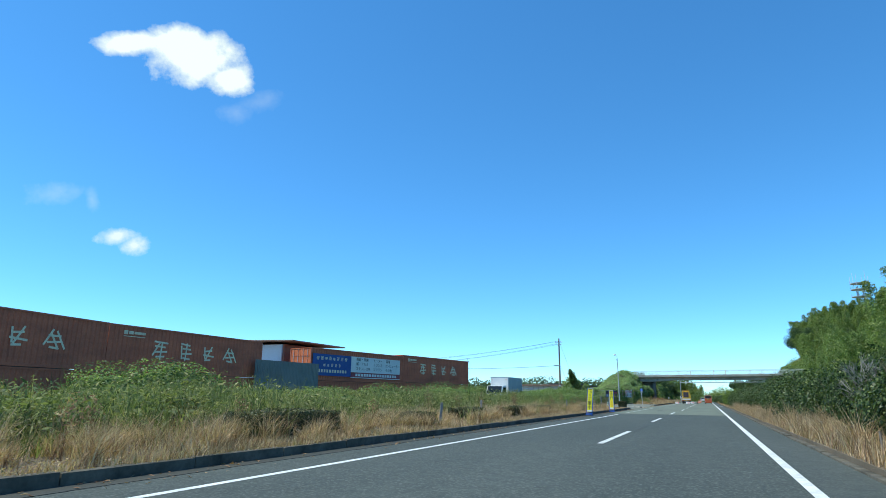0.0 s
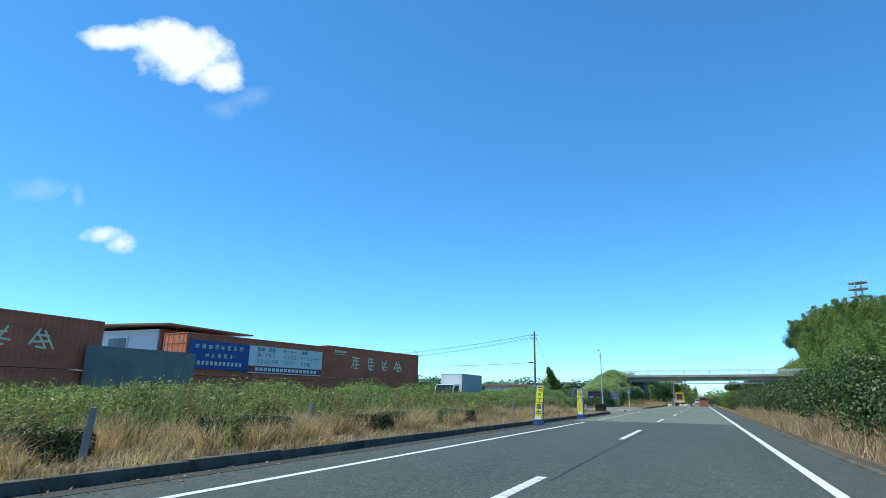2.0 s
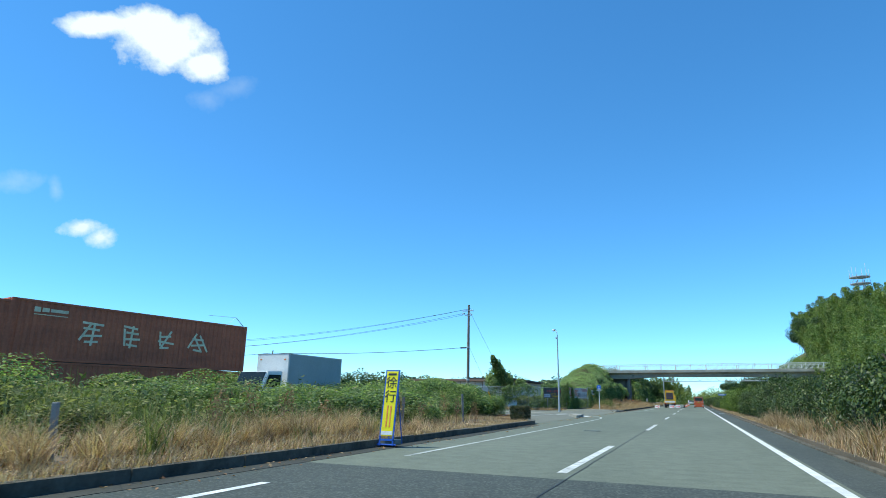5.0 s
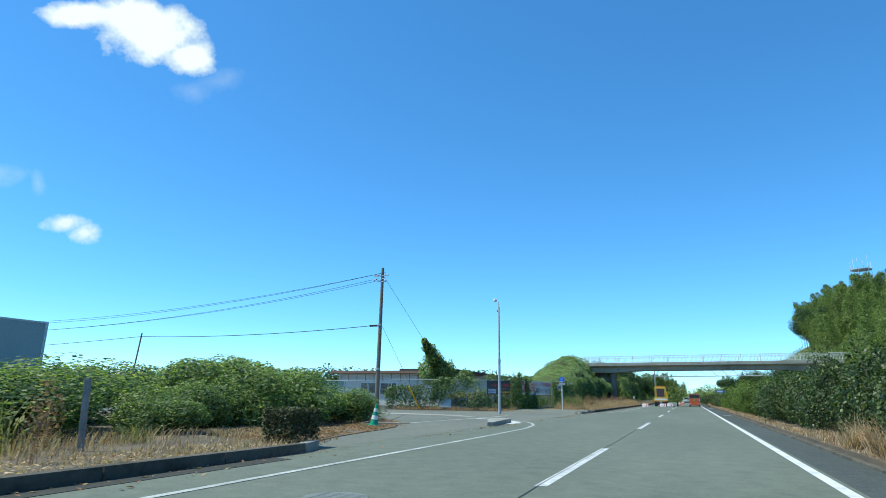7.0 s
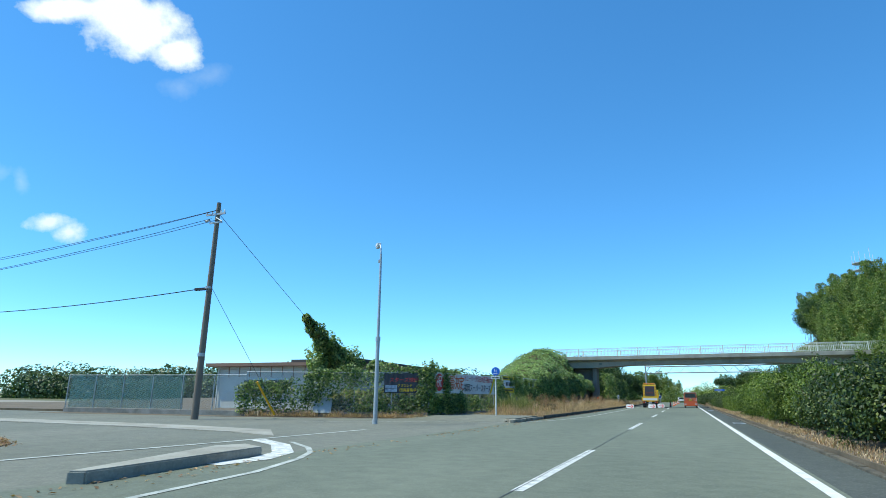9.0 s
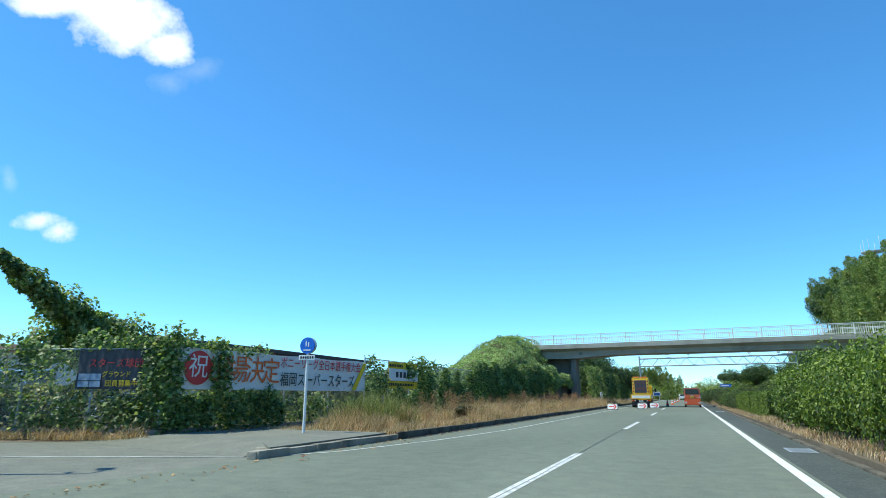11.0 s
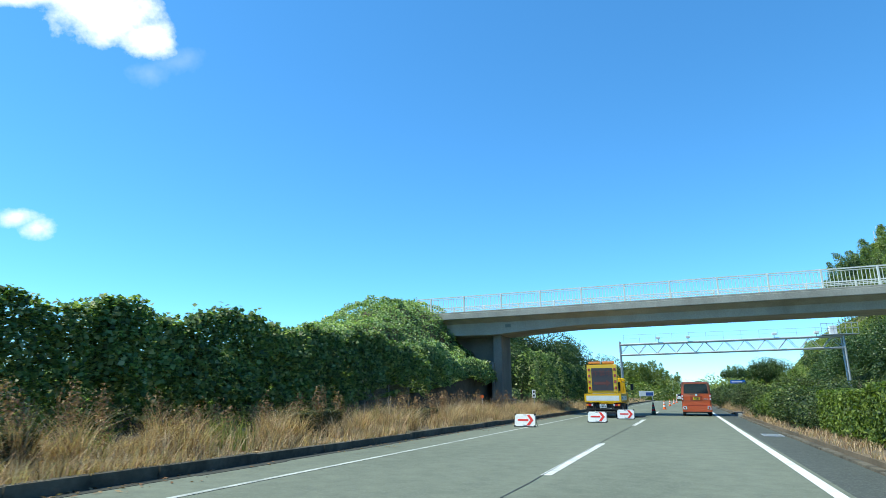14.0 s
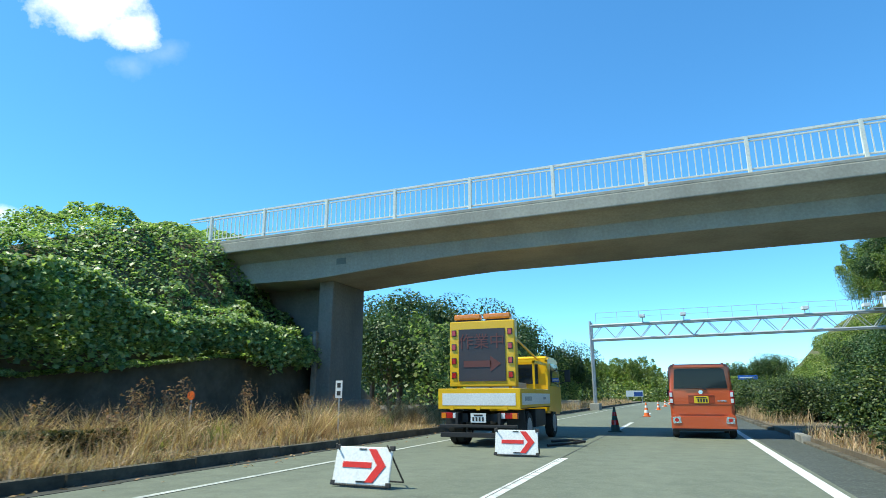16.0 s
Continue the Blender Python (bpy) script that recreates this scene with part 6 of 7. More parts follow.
            part("lens", boxes(((s * 0.655 - 0.04, 0.256, 1.435 + k * 0.31), (s * 0.655 + 0.04, 0.262, 1.545 + k * 0.31))), RED_LENS, lp)
        rb = part("beacon", rounded(boxes(((s * 0.35 - 0.31, 0.3, 2.72), (s * 0.35 + 0.31, 0.5, 2.84))), 0.03), AMBER, bd, smooth=True)
        part("beacon_foot", boxes(((s * 0.35 - 0.26, 0.34, 2.68), (s * 0.35 + 0.26, 0.46, 2.72))), BLACK, rb)
    part("board_stand", tubes(((-0.6, 0.4, 0.82), (-0.6, 0.4, 1.26), 0.035), ((0.6, 0.4, 0.82), (0.6, 0.4, 1.26), 0.035), ((0.6, 0.5, 2.4), (0.75, 3.0, 1.85), 0.025), ((-0.6, 0.5, 2.4), (-0.75, 3.0, 1.85), 0.025)), TRUCK_Y, t)
    # head frame and cab
    part("head_frame", boxes(((-0.88, 3.05, 1.2), (-0.82, 3.11, 1.95)), ((0.82, 3.05, 1.2), (0.88, 3.11, 1.95)), ((-0.88, 3.05, 1.9), (0.88, 3.11, 1.96)), ((-0.03, 3.05, 1.2), (0.03, 3.11, 1.9)), ((0.82, 1.6, 1.2), (0.87, 1.65, 1.85)), ((0.82, 1.6, 1.8), (0.87, 3.1, 1.86))), TRUCK_Y, t)
    cab = bmesh.new()
    prism(cab, [(3.2, 0.62), (4.95, 0.55), (5.0, 1.2), (4.62, 1.98), (4.4, 2.06), (3.3, 2.06), (3.2, 1.98)], "x", -0.85, 0.85, 0.05)
    cb = part("cab", cab, TRUCK_Y, t, smooth=True)
    part("rear_window", boxes(((-0.6, 3.16, 1.35), (0.6, 3.196, 1.85))), CAR_GLASS, cb)
    for s in (-1, 1):
        part("door_window", prism(bmesh.new(), [(3.5, 1.3), (4.75, 1.28), (4.5, 1.88), (3.55, 1.88)], "x", s * 0.852, s * 0.862), CAR_GLASS, cb)
    part("windscreen", prism(bmesh.new(), [(4.97, 1.25), (5.01, 1.25), (4.66, 1.97), (4.62, 1.95)], "x", -0.78, 0.78), CAR_GLASS, cb)
    ld = part("load", boxes(((-0.7, 1.2, 0.84), (0.5, 2.3, 1.35)), ((0.1, 2.4, 0.84), (0.75, 2.95, 1.15)), bevel=0.02), GREY_PAINT, t, "covered equipment on the bed")
    return t


works_truck(pose(-3.87, 139.6, 0, 0, 0, 0) @ Matrix.Diagonal((0.97, 0.97, 0.975, 1)))
hose = bmesh.new()
pts = [(-2.6, 140.2, 0.03), (-2.25, 140.9, 0.03), (-2.05, 141.6, 0.03), (-2.35, 141.9, 0.03), (-2.75, 141.4, 0.03)]
for a, b in zip(pts, pts[1:]):
    tube(hose, a, b, 0.025, seg=8)
tagged(link("hose", hose, BLACK), "black hose lying beside the works truck", "hose")


def arrow_board(m):
    a = thing("arrow_board", "white folding road-works board with a red arrow", "arrow sign", m, "arrow boards")
    tilt = Matrix.Rotation(radians(-14), 4, "X") @ Matrix.Diagonal((1.04, 1, 0.88, 1))
    fc = part("face", moved(boxes(((-0.36, -0.012, 0.03), (0.36, 0.012, 0.5)), bevel=0.01), tilt), WHITE, a)
    part("arrow", moved(boxes(((-0.25, -0.02, 0.235), (0.12, -0.013, 0.305))), tilt), RED_ARROW, a)
    hd = bmesh.new()
    prism(hd, [(0.06, 0.47), (0.16, 0.47), (0.3, 0.27), (0.16, 0.06), (0.06, 0.06), (0.19, 0.27)], "y", -0.021, -0.013)
    part("arrow_head", moved(hd, tilt), RED_ARROW, a)
    for x in (-0.35, 0.35):
        for z in (0.04, 0.49):
            part("corner_guard", moved(boxes(((x - 0.03, -0.018, z - 0.03), (x + 0.03, 0.018, z + 0.03)), bevel=0.008), tilt), BLACK, a)
    part("latch", moved(boxes(((-0.06, -0.02, 0.46), (0.03, -0.012, 0.475))), tilt), BLACK, a)
    part("latch", moved(boxes(((-0.05, -0.02, 0.055), (0.08, -0.012, 0.075))), tilt), BLACK, a)
    part("stand", tubes(((-0.34, 0.02, 0.46), (-0.34, 0.42, 0.02), 0.01), ((0.34, 0.02, 0.46), (0.34, 0.42, 0.02), 0.01), ((-0.34, 0.42, 0.02), (0.34, 0.42, 0.02), 0.01), ((-0.36, 0.0, 0.015), (0.36, 0.0, 0.015), 0.012), seg=6), BLACK, a)
    return a


ab = arrow_board(pose(-3.43, 133.87, 0.01, 0, 0, -3))
copy_thing(ab, pose(-2.67, 137.95, 0.01, 0, 0, 4))
copy_thing(ab, pose(-5.33, 129.5, 0.01, 0, 0, -4))


def cone(m, body_mat, band_mat, label):
    c = thing("traffic_cone", label, "traffic cone", m, "traffic cones")
    part("base", boxes(((-0.19, -0.19, 0), (0.19, 0.19, 0.035)), bevel=0.015), body_mat, c)
    bm = bmesh.new()
    tube(bm, (0, 0, 0.03), (0, 0, 0.7), 0.14, 0.028, 18)
    part("body", bm, body_mat, c, smooth=True)
    for z0, z1 in ((0.2, 0.33), (0.45, 0.56)):
        bm = bmesh.new()
        r = lambda z: 0.14 - 0.112 * (z - 0.03) / 0.67 + 0.004
        tube(bm, (0, 0, z0), (0, 0, z1), r(z0), r(z1), 18, False)
        part("reflective_band", bm, band_mat, c, smooth=True)
    return c


cone(pose(-1.84, 146.2, 0), CONE_DARK, RED_LENS, "dull dark traffic cone with a red base, on the lane line")
co = cone(pose(-1.7, 160.6, 0), CONE_O, WHITE, "orange traffic cone with white bands on the lane line")
for x, y in ((-1.68, 177), (-1.6, 194), (-1.5, 212)):
    copy_thing(co, pose(x, y, 0))
cone(pose(-10.05, 67.9, 0.02, 0, 6, 0), CONE_G, WHITE, "green traffic cone with white bands at the side road")


def box_truck(m):
    t = thing("box_truck", "white delivery truck with a tall box body, its sides coloured grey for shade", "truck", m)
    # white box: grey stands for its shaded sides, the white panel for its sunlit end
    part("box_body", boxes(((-0.98, 0, 0.85), (0.98, 4.5, 2.85)), bevel=0.03), GREY_PAINT, t, "box with shaded grey sides")
    part("front_panel", boxes(((-0.97, -0.02, 0.86), (0.97, 0.0, 2.84))), WHITE, t)
    part("trim", boxes(((-0.99, -0.03, 2.82), (0.99, 4.52, 2.87)), ((0.96, -0.03, 0.8), (0.995, 0.05, 2.87)), ((0.96, 4.44, 0.8), (0.995, 4.53, 2.87))), ALU, t)
    for z in (2.55,):
        part("marker_lamp", boxes(((-0.8, -0.03, z), (-0.7, -0.018, z + 0.06)), ((0.7, -0.03, z), (0.8, -0.018, z + 0.06))), AMBER, t)
    cb = bmesh.new()
    prism(cb, [(-0.15, 0.5), (-1.6, 0.5), (-1.68, 1.15), (-1.3, 1.95), (-0.2, 2.0)], "x", -0.84, 0.84, 0.05)
    c = part("cab", cb, WHITE, t, smooth=True)
    part("windscreen", prism(bmesh.new(), [(-1.66, 1.2), (-1.7, 1.2), (-1.35, 1.92), (-1.31, 1.92)], "x", -0.75, 0.75), CAR_GLASS, c)
    for s in (-1, 1):
        part("door_window", prism(bmesh.new(), [(-0.35, 1.25), (-1.45, 1.22), (-1.2, 1.8), (-0.35, 1.82)], "x", s * 0.845, s * 0.853), CAR_GLASS, c)
        wheel(t, s * 0.75, 3.3, 0.36, 0.22)
        wheel(t, s * 0.75, -0.85, 0.36, 0.2)
    part("chassis", boxes(((-0.4, -1.2, 0.5), (0.4, 4.4, 0.84))), BLACK, t)
    return t


box_truck(pose(-19.4, 57.4, 0.17, 0, 0, -2))


def parked_car(m, paint, label):
    c = thing("car", label, "car", m)
    bm = bmesh.new()
    prism(bm, [(0, 0.35), (3.9, 0.35), (3.95, 0.75), (2.9, 0.95), (2.3, 1.42), (0.5, 1.45), (0.02, 0.95)], "x", -0.8, 0.8, 0.07)
    part("body", bm, paint, c, smooth=True)
    for s in (-1, 1):
        part("side_window", prism(bmesh.new(), [(0.35, 0.98), (2.65, 0.98), (2.2, 1.33), (0.6, 1.36)], "x", s * 0.802, s * 0.81), CAR_GLASS, c)
        wheel(c, s * 0.7, 0.75, 0.3, 0.18)
        wheel(c, s * 0.7, 3.1, 0.3, 0.18)
    part("rear_window", prism(bmesh.new(), [(0.05, 1.0), (0.03, 1.0), (0.4, 1.4), (0.44, 1.4)], "x", -0.65, 0.65), CAR_GLASS, c)
    part("rear_lamp", boxes(((-0.78, -0.01, 0.75), (-0.6, 0.06, 0.95)), ((0.6, -0.01, 0.75), (0.78, 0.06, 0.95))), RED_LENS, c)
    return c


parked_car(pose(-26.5, 66.8, 0.0, 0, 0, 75), BLACK, "dark silver car parked in the yard")
parked_car(pose(-1.2, 252, 0.0, 0, 0, 4), WHITE, "white car far down the road")

# ---- roadside things ----
def board_sign(m, rows, label):
    """A slim yellow works sign on a blue folding stand, face towards -y."""
    s = thing("works_sign", label, "works sign", m, "works signs")
    lean = Matrix.Rotation(radians(-9), 4, "X")
    fr = part("frame", moved(boxes(((-0.17, -0.01, 0.0), (-0.14, 0.015, 1.62)), ((0.14, -0.01, 0.0), (0.17, 0.015, 1.62)), ((-0.17, -0.01, 1.59), (0.17, 0.015, 1.62)), ((-0.17, -0.01, 0.1), (0.17, 0.015, 0.14))), lean), SIGN_BLUE, s)
    fc = part("face", moved(boxes(((-0.14, -0.016, 0.2), (0.14, 0.0, 1.59)), bevel=0.004), lean), SIGN_Y, s)
    for body, z, size in rows:
        part("writing", moved(text_bm(body, size), lean @ pose(0, -0.02, z)), INK, fc, "black block lettering")
    part("lower_strip", moved(boxes(((-0.13, -0.02, 0.22), (0.13, -0.015, 0.3))), lean), WHITE, fc)
    part("upper_strip", moved(boxes(((-0.1, -0.02, 1.5), (0.1, -0.015, 1.545))), lean), INK, fc)
    part("stand", tubes(((-0.155, 0.2, 1.2), (-0.155, 0.5, 0.02), 0.013), ((0.155, 0.2, 1.2), (0.155, 0.5, 0.02), 0.013), ((-0.155, 0.5, 0.02), (0.155, 0.5, 0.02), 0.013), ((-0.22, 0.02, 0.02), (0.22, 0.02, 0.02), 0.018), seg=8), SIGN_BLUE, s)
    part("sand_bag", rounded(boxes(((-0.2, 0.1, 0.0), (0.2, 0.4, 0.12))), 0.04), SHEET_GREY, s)
    return s


board_sign(pose(-6.26, 34.7, 0.03, 0, 4, 3), [("100", 1.4, 0.16), ("先", 1.21, 0.14), ("工", 0.97, 0.26), ("事", 0.7, 0.26), ("中", 0.44, 0.26)], "yellow slim works warning sign on a blue stand")
bs = board_sign(pose(-6.36, 44.9, 0.04, 0, 0, 2), [("徐", 1.32, 0.28), ("行", 1.02, 0.28)], "yellow slim slow-down sign on a blue stand")
part("small_writing", moved(boxes(((-0.05, -0.02, 0.38), (-0.02, -0.015, 0.84)), ((0.03, -0.02, 0.38), (0.06, -0.015, 0.84))), Matrix.Rotation(radians(-9), 4, "X")), AMBER, bs, "orange bars of unread writing")

# utility pole with wires
up = thing("utility_pole", "tall brown concrete utility pole with insulators", "utility pole", pose(-19.2, 85.0, 0))
bm = bmesh.new()
tube(bm, (0, 0, -0.2), (0.05, 0.05, 9.55), 0.155, 0.095, 14)
part("pole", bm, POLE, up, smooth=True)
part("cross_arm", boxes(((-0.55, -0.06, 8.95), (0.55, 0.0, 9.03)), ((-0.3, -0.06, 8.55), (0.4, 0.0, 8.62))), STEEL, up)
for x in (-0.5, -0.2, 0.3, 0.5):
    b2 = bmesh.new()
    tube(b2, (x, -0.03, 9.03), (x, -0.03, 9.16), 0.035, 0.025, 10)
    part("insulator", b2, WHITE, up)
part("insulator", tubes(((-0.35, 0, 8.75), (-0.6, 0, 8.72), 0.05), ((0.1, -0.1, 8.8), (0.45, -0.1, 8.6), 0.03), seg=8), STEEL, up)
part("band", tubes(((0, 0, 5.55), (0, 0, 5.65), 0.15), ((0, 0, 2.6), (0, 0, 2.75), 0.16), seg=12), STEEL, up)
part("cable_clamp", boxes(((-0.75, -0.06, 5.5), (-0.15, 0.06, 5.62)), bevel=0.02), BLACK, up)


def wire(name, a, b, sag, r, label):
    """A sagging wire from a to b: one tube of joined rings."""
    a, b = Vector(a), Vector(b)
    bm = bmesh.new()
    side = (b - a).cross(Vector((0, 0, 1))).normalized()
    up = side.cross(b - a).normalized()
    rings = []
    for k in range(25):
        t = k / 24
        q = a.lerp(b, t) - Vector((0, 0, sag * 4 * t * (1 - t)))
        rings.append([bm.verts.new(q + side * r * math.cos(j * 1.2566) + up * r * math.sin(j * 1.2566)) for j in range(5)])
    for u, v in zip(rings, rings[1:]):
        for j in range(5):
            bm.faces.new((u[j], u[(j + 1) % 5], v[(j + 1) % 5], v[j]))
    return tagged(link(name, bm, CABLE), label, "wire")


for dx, dz, sg in ((0, 0, 2.6), (0.3, 0.05, 2.5), (-0.2, -0.35, 2.8), (0.1, -0.45, 2.7)):
    wire("power_wire", (-19.2 + dx, 84.95, 9.15 + dz), (-82 + dx, 75.5, 8.0 + dz), sg, 0.012, "black overhead wire sagging from the pole")
wire("telephone_wire", (-19.9, 85, 5.56), (-42.3, 86.1, 5.45), 0.25, 0.022, "thin telephone wire to a leaning stick pole")
wire("telephone_wire", (-42.3, 86.1, 5.45), (-90, 78, 3.6), 0.5, 0.02, "thin telephone wire beyond the stick pole")
wire("guy_wire", (-19.1, 85.1, 9.0), (-19.2, 92.5, 5.2), 0.0, 0.012, "taut steel guy wire running into the ivy")
wire("guy_wire", (-19.1, 85.1, 5.6), (-17.4, 88.3, 0.1), 0.0, 0.01, "taut steel guy wire to the ground")
wire("guy_wire", (-19.2, 92.5, 5.2), (-19.1, 98.4, 1.6), 0.0, 0.012, "guy wire inside the ivy")
gg = bmesh.new()
tube(gg, (-17.5, 88.1, 0.15), (-17.95, 87.25, 1.6), 0.05, seg=10)
tagged(link("guy_guard", gg, YELLOW_GUARD), "yellow plastic guard on a guy wire", "wire guard")
sp = bmesh.new()
tube(sp, (-42.9, 86.0, -0.3), (-42.25, 86.1, 5.75), 0.07, 0.055, 8)
tagged(link("stick_pole", sp, POLE), "thin leaning wooden stick pole", "pole")

# street lamp
sl = thing("street_lamp", "slim grey street lamp with a small curved arm", "street lamp", pose(-10.98, 85.6, 0, 0, 0, -49) @ Matrix.Diagonal((1, 1, 1.055, 1)))
bm = bmesh.new()
tube(bm, (0, 0, -0.1), (0, 0, 3.0), 0.085, 0.075, 14)
tube(bm, (0, 0, 3.0), (0.0, 0, 6.25), 0.06, 0.045, 14)
part("pole", bm, STEEL, sl, smooth=True)
part("arm", tubes(((0, 0, 6.2), (-0.06, 0, 6.5), 0.03), ((-0.06, 0, 6.5), (-0.22, 0, 6.68), 0.028), ((-0.22, 0, 6.68), (-0.4, 0, 6.73), 0.026), seg=8), STEEL, sl)
hd = rounded(boxes(((-0.72, -0.09, 6.68), (-0.38, 0.09, 6.8))), 0.03)
lh = part("lamp_head", hd, WHITE, sl, smooth=True)
part("glass", rounded(boxes(((-0.7, -0.07, 6.62), (-0.42, 0.07, 6.69))), 0.02), LAMP_GLASS, lh)
part("bracket", boxes(((-0.22, -0.02, 6.0), (0.02, 0.02, 6.04)), ((-0.25, -0.05, 5.96), (-0.18, 0.05, 6.08))), STEEL, sl)
part("collar", tubes(((0, 0, 2.95), (0, 0, 3.1), 0.095), ((0, 0, 0), (0, 0, 0.18), 0.1), seg=14), STEEL, sl)

# blue round sign
rs = thing("road_sign", "round blue shared-path sign on a white post", "road sign", pose(-8.75, 94.0, 0.16, 0, 0, 6))
bm = bmesh.new()
tube(bm, (0, 0, -0.1), (0, 0, 2.28), 0.035, seg=12)
part("post", bm, WHITE, rs, smooth=True)
bm = bmesh.new()
tube(bm, (0, -0.05, 2.12), (0, -0.04, 2.12), 0.205, seg=36)
dc = part("disc", bm, ROAD_BLUE, rs)
bm = bmesh.new()
tube(bm, (0.02, -0.034, 2.12), (0.02, 0.03, 2.12), 0.205, seg=30)
part("disc_back", bm, STEEL, rs, "grey back of a second disc")
part("pictogram", boxes(((-0.05, -0.056, 2.1), (-0.02, -0.05, 2.24)), ((0.02, -0.056, 2.08), (0.05, -0.05, 2.2)), ((-0.1, -0.056, 1.99), (0.1, -0.05, 2.02))), WHITE, dc, "plain white marks")
pt = part("plate", boxes(((-0.22, -0.052, 1.76), (0.22, -0.042, 1.88))), WHITE, rs)
part("plate_bars", boxes(*[((-0.18 + k * 0.065, -0.057, 1.79), (-0.135 + k * 0.065, -0.052, 1.85)) for k in range(6)]), INK, pt)

# stub posts in the verge
for x, y, h in ((-7.7, 15.6, 0.75), (-8.9, 56.4, 1.1), (-8.8, 50.6, 0.95), (-8.8, 98.4, 0.95), (-8.6, 22.0, 0.8), (-8.5, 39, 0.8)):
    sp = thing("marker_post", "weathered pale concrete boundary post in the grass", "post", pose(x, y, 0.1, random.uniform(-4, 4), random.uniform(-5, 5), random.uniform(0, 40)), "boundary posts")
    part("shaft", boxes(((-0.04, -0.04, -0.1), (0.04, 0.04, h)), bevel=0.01), KERB, sp)
    part("cap", boxes(((-0.038, -0.038, h), (0.038, 0.038, h + 0.012)), bevel=0.005), KERB, sp)
for k in range(9):
    st = bmesh.new()
    tube(st, (0, 0, -0.1), (0, 0, 0.5), 0.025, 0.02, 7)
    ob = tagged(link("stake", st, POLE), "short dark stake in the median grass", "stake", "median stakes")
    ob["group"] = "median stakes"
    ob.matrix_world = pose(2.85, 9 + k * 2.6, 0.1, random.uniform(-14, 14), random.uniform(-12, 12), 0)
kp = thing("distance_marker", "small white distance plate on a thin post", "distance marker", pose(-7.45, 140.0, 0.26))
part("post", tubes(((0, 0, -0.1), (0, 0, 1.05), 0.02), seg=8), STEEL, kp)
pl = part("plate", boxes(((-0.09, -0.03, 0.72), (0.09, -0.02, 1.12)), bevel=0.004), WHITE, kp)
part("plate_bars", boxes(((-0.045, -0.035, 0.96), (0.045, -0.03, 1.07)), ((-0.05, -0.035, 0.78), (0.05, -0.03, 0.88))), INK, pl)
for x, y in ((-9.5, 137.5),):
    rr = thing("reflector_post", "short post with a round orange reflector", "reflector", pose(x, y, 0.12))
    part("post", tubes(((0, 0, -0.1), (0, 0, 0.95), 0.018), seg=8), STEEL, rr)
    bm = bmesh.new()
    tube(bm, (0, -0.03, 0.92), (0, 0.0, 0.92), 0.09, seg=18)
    part("reflector", bm, CONE_O, rr)


# ---- chain-link fence with banners ----
def chain_link():
    m, n, l, b = shader("chain_link")
    tc = n.new("ShaderNodeTexCoord")
    sx = n.new("ShaderNodeSeparateXYZ")
    l.new(tc.outputs["Object"], sx.inputs[0])
    masks = []
    for op in ("ADD", "SUBTRACT"):
        s = n.new("ShaderNodeMath"); s.operation = op
        l.new(sx.outputs[0], s.inputs[0]); l.new(sx.outputs[2], s.inputs[1])
        k = n.new("ShaderNodeMath"); k.operation = "MULTIPLY"; k.inputs[1].default_value = 12.0
        l.new(s.outputs[0], k.inputs[0])
        f = n.new("ShaderNodeMath"); f.operation = "FRACT"
        l.new(k.outputs[0], f.inputs[0])
        c = n.new("ShaderNodeMath"); c.operation = "LESS_THAN"; c.inputs[1].default_value = 0.09
        l.new(f.outputs[0], c.inputs[0])
        masks.append(c)
    mx = n.new("ShaderNodeMath"); mx.operation = "MAXIMUM"
    l.new(masks[0].outputs[0], mx.inputs[0]); l.new(masks[1].outputs[0], mx.inputs[1])
    l.new(mx.outputs[0], b.inputs["Alpha"])
    b.inputs["Base Color"].default_value = (0.3, 0.33, 0.32, 1)
    b.inputs["Roughness"].default_value = 0.5
    b.inputs["Metallic"].default_value = 0.5
    return m


CHAIN = chain_link()


def mesh_fence(a, b, h, label, z=0.13):
    a, b = Vector(a), Vector(b)
    L = (b - a).length
    f = thing("chain_link_fence", label, "fence", pose(a.x, a.y, z, 0, 0, math.degrees(math.atan2(b.y - a.y, b.x - a.x))))
    part("wire_mesh", boxes(((0, -0.002, 0.1), (L, 0.002, h - 0.04))), CHAIN, f)
    n = max(1, round(L / 2))
    for k in range(n + 1):
        part("post", tubes(((k * L / n, 0.03, -0.2), (k * L / n, 0.03, h), 0.028), seg=8), STEEL, f)
    part("top_rail", tubes(((0, 0.0, h - 0.03), (L, 0.0, h - 0.03), 0.018), seg=8), STEEL, f)
    part("foot_wall", boxes(((0, -0.06, -0.2), (L, 0.06, 0.12)), bevel=0.01), KERB, f)
    return f


mesh_fence(FA, FB, 2.05, "chain-link fence overgrown with vines")
mesh_fence(FB, FC, 2.1, "chain-link fence hung with banners and vines")
mesh_fence(FC, FE, 2.3, "chain-link fence overgrown with vines beside the road")
mesh_fence((-32, 88.6), FA, 1.9, "chain-link fence with green netting behind")
nt = moved(boxes(((0, 0.05, 0.15), (7.6, 0.06, 1.85))), pose(-31.8, 88.6, 0.13, 0, 0, math.degrees(math.atan2(1.0, 11.5))))
tagged(link("wind_net", nt, NET_GREEN), "dark green wind netting hung on the fence", "netting")

BAN = pose(FA[0], FA[1], 0.13, 0, 0, math.degrees(math.atan2(FB[1] - FA[1], FB[0] - FA[0])))
BANB = pose(FB[0], FB[1], 0.13, 0, 0, math.degrees(math.atan2(FC[1] - FB[1], FC[0] - FB[0])))


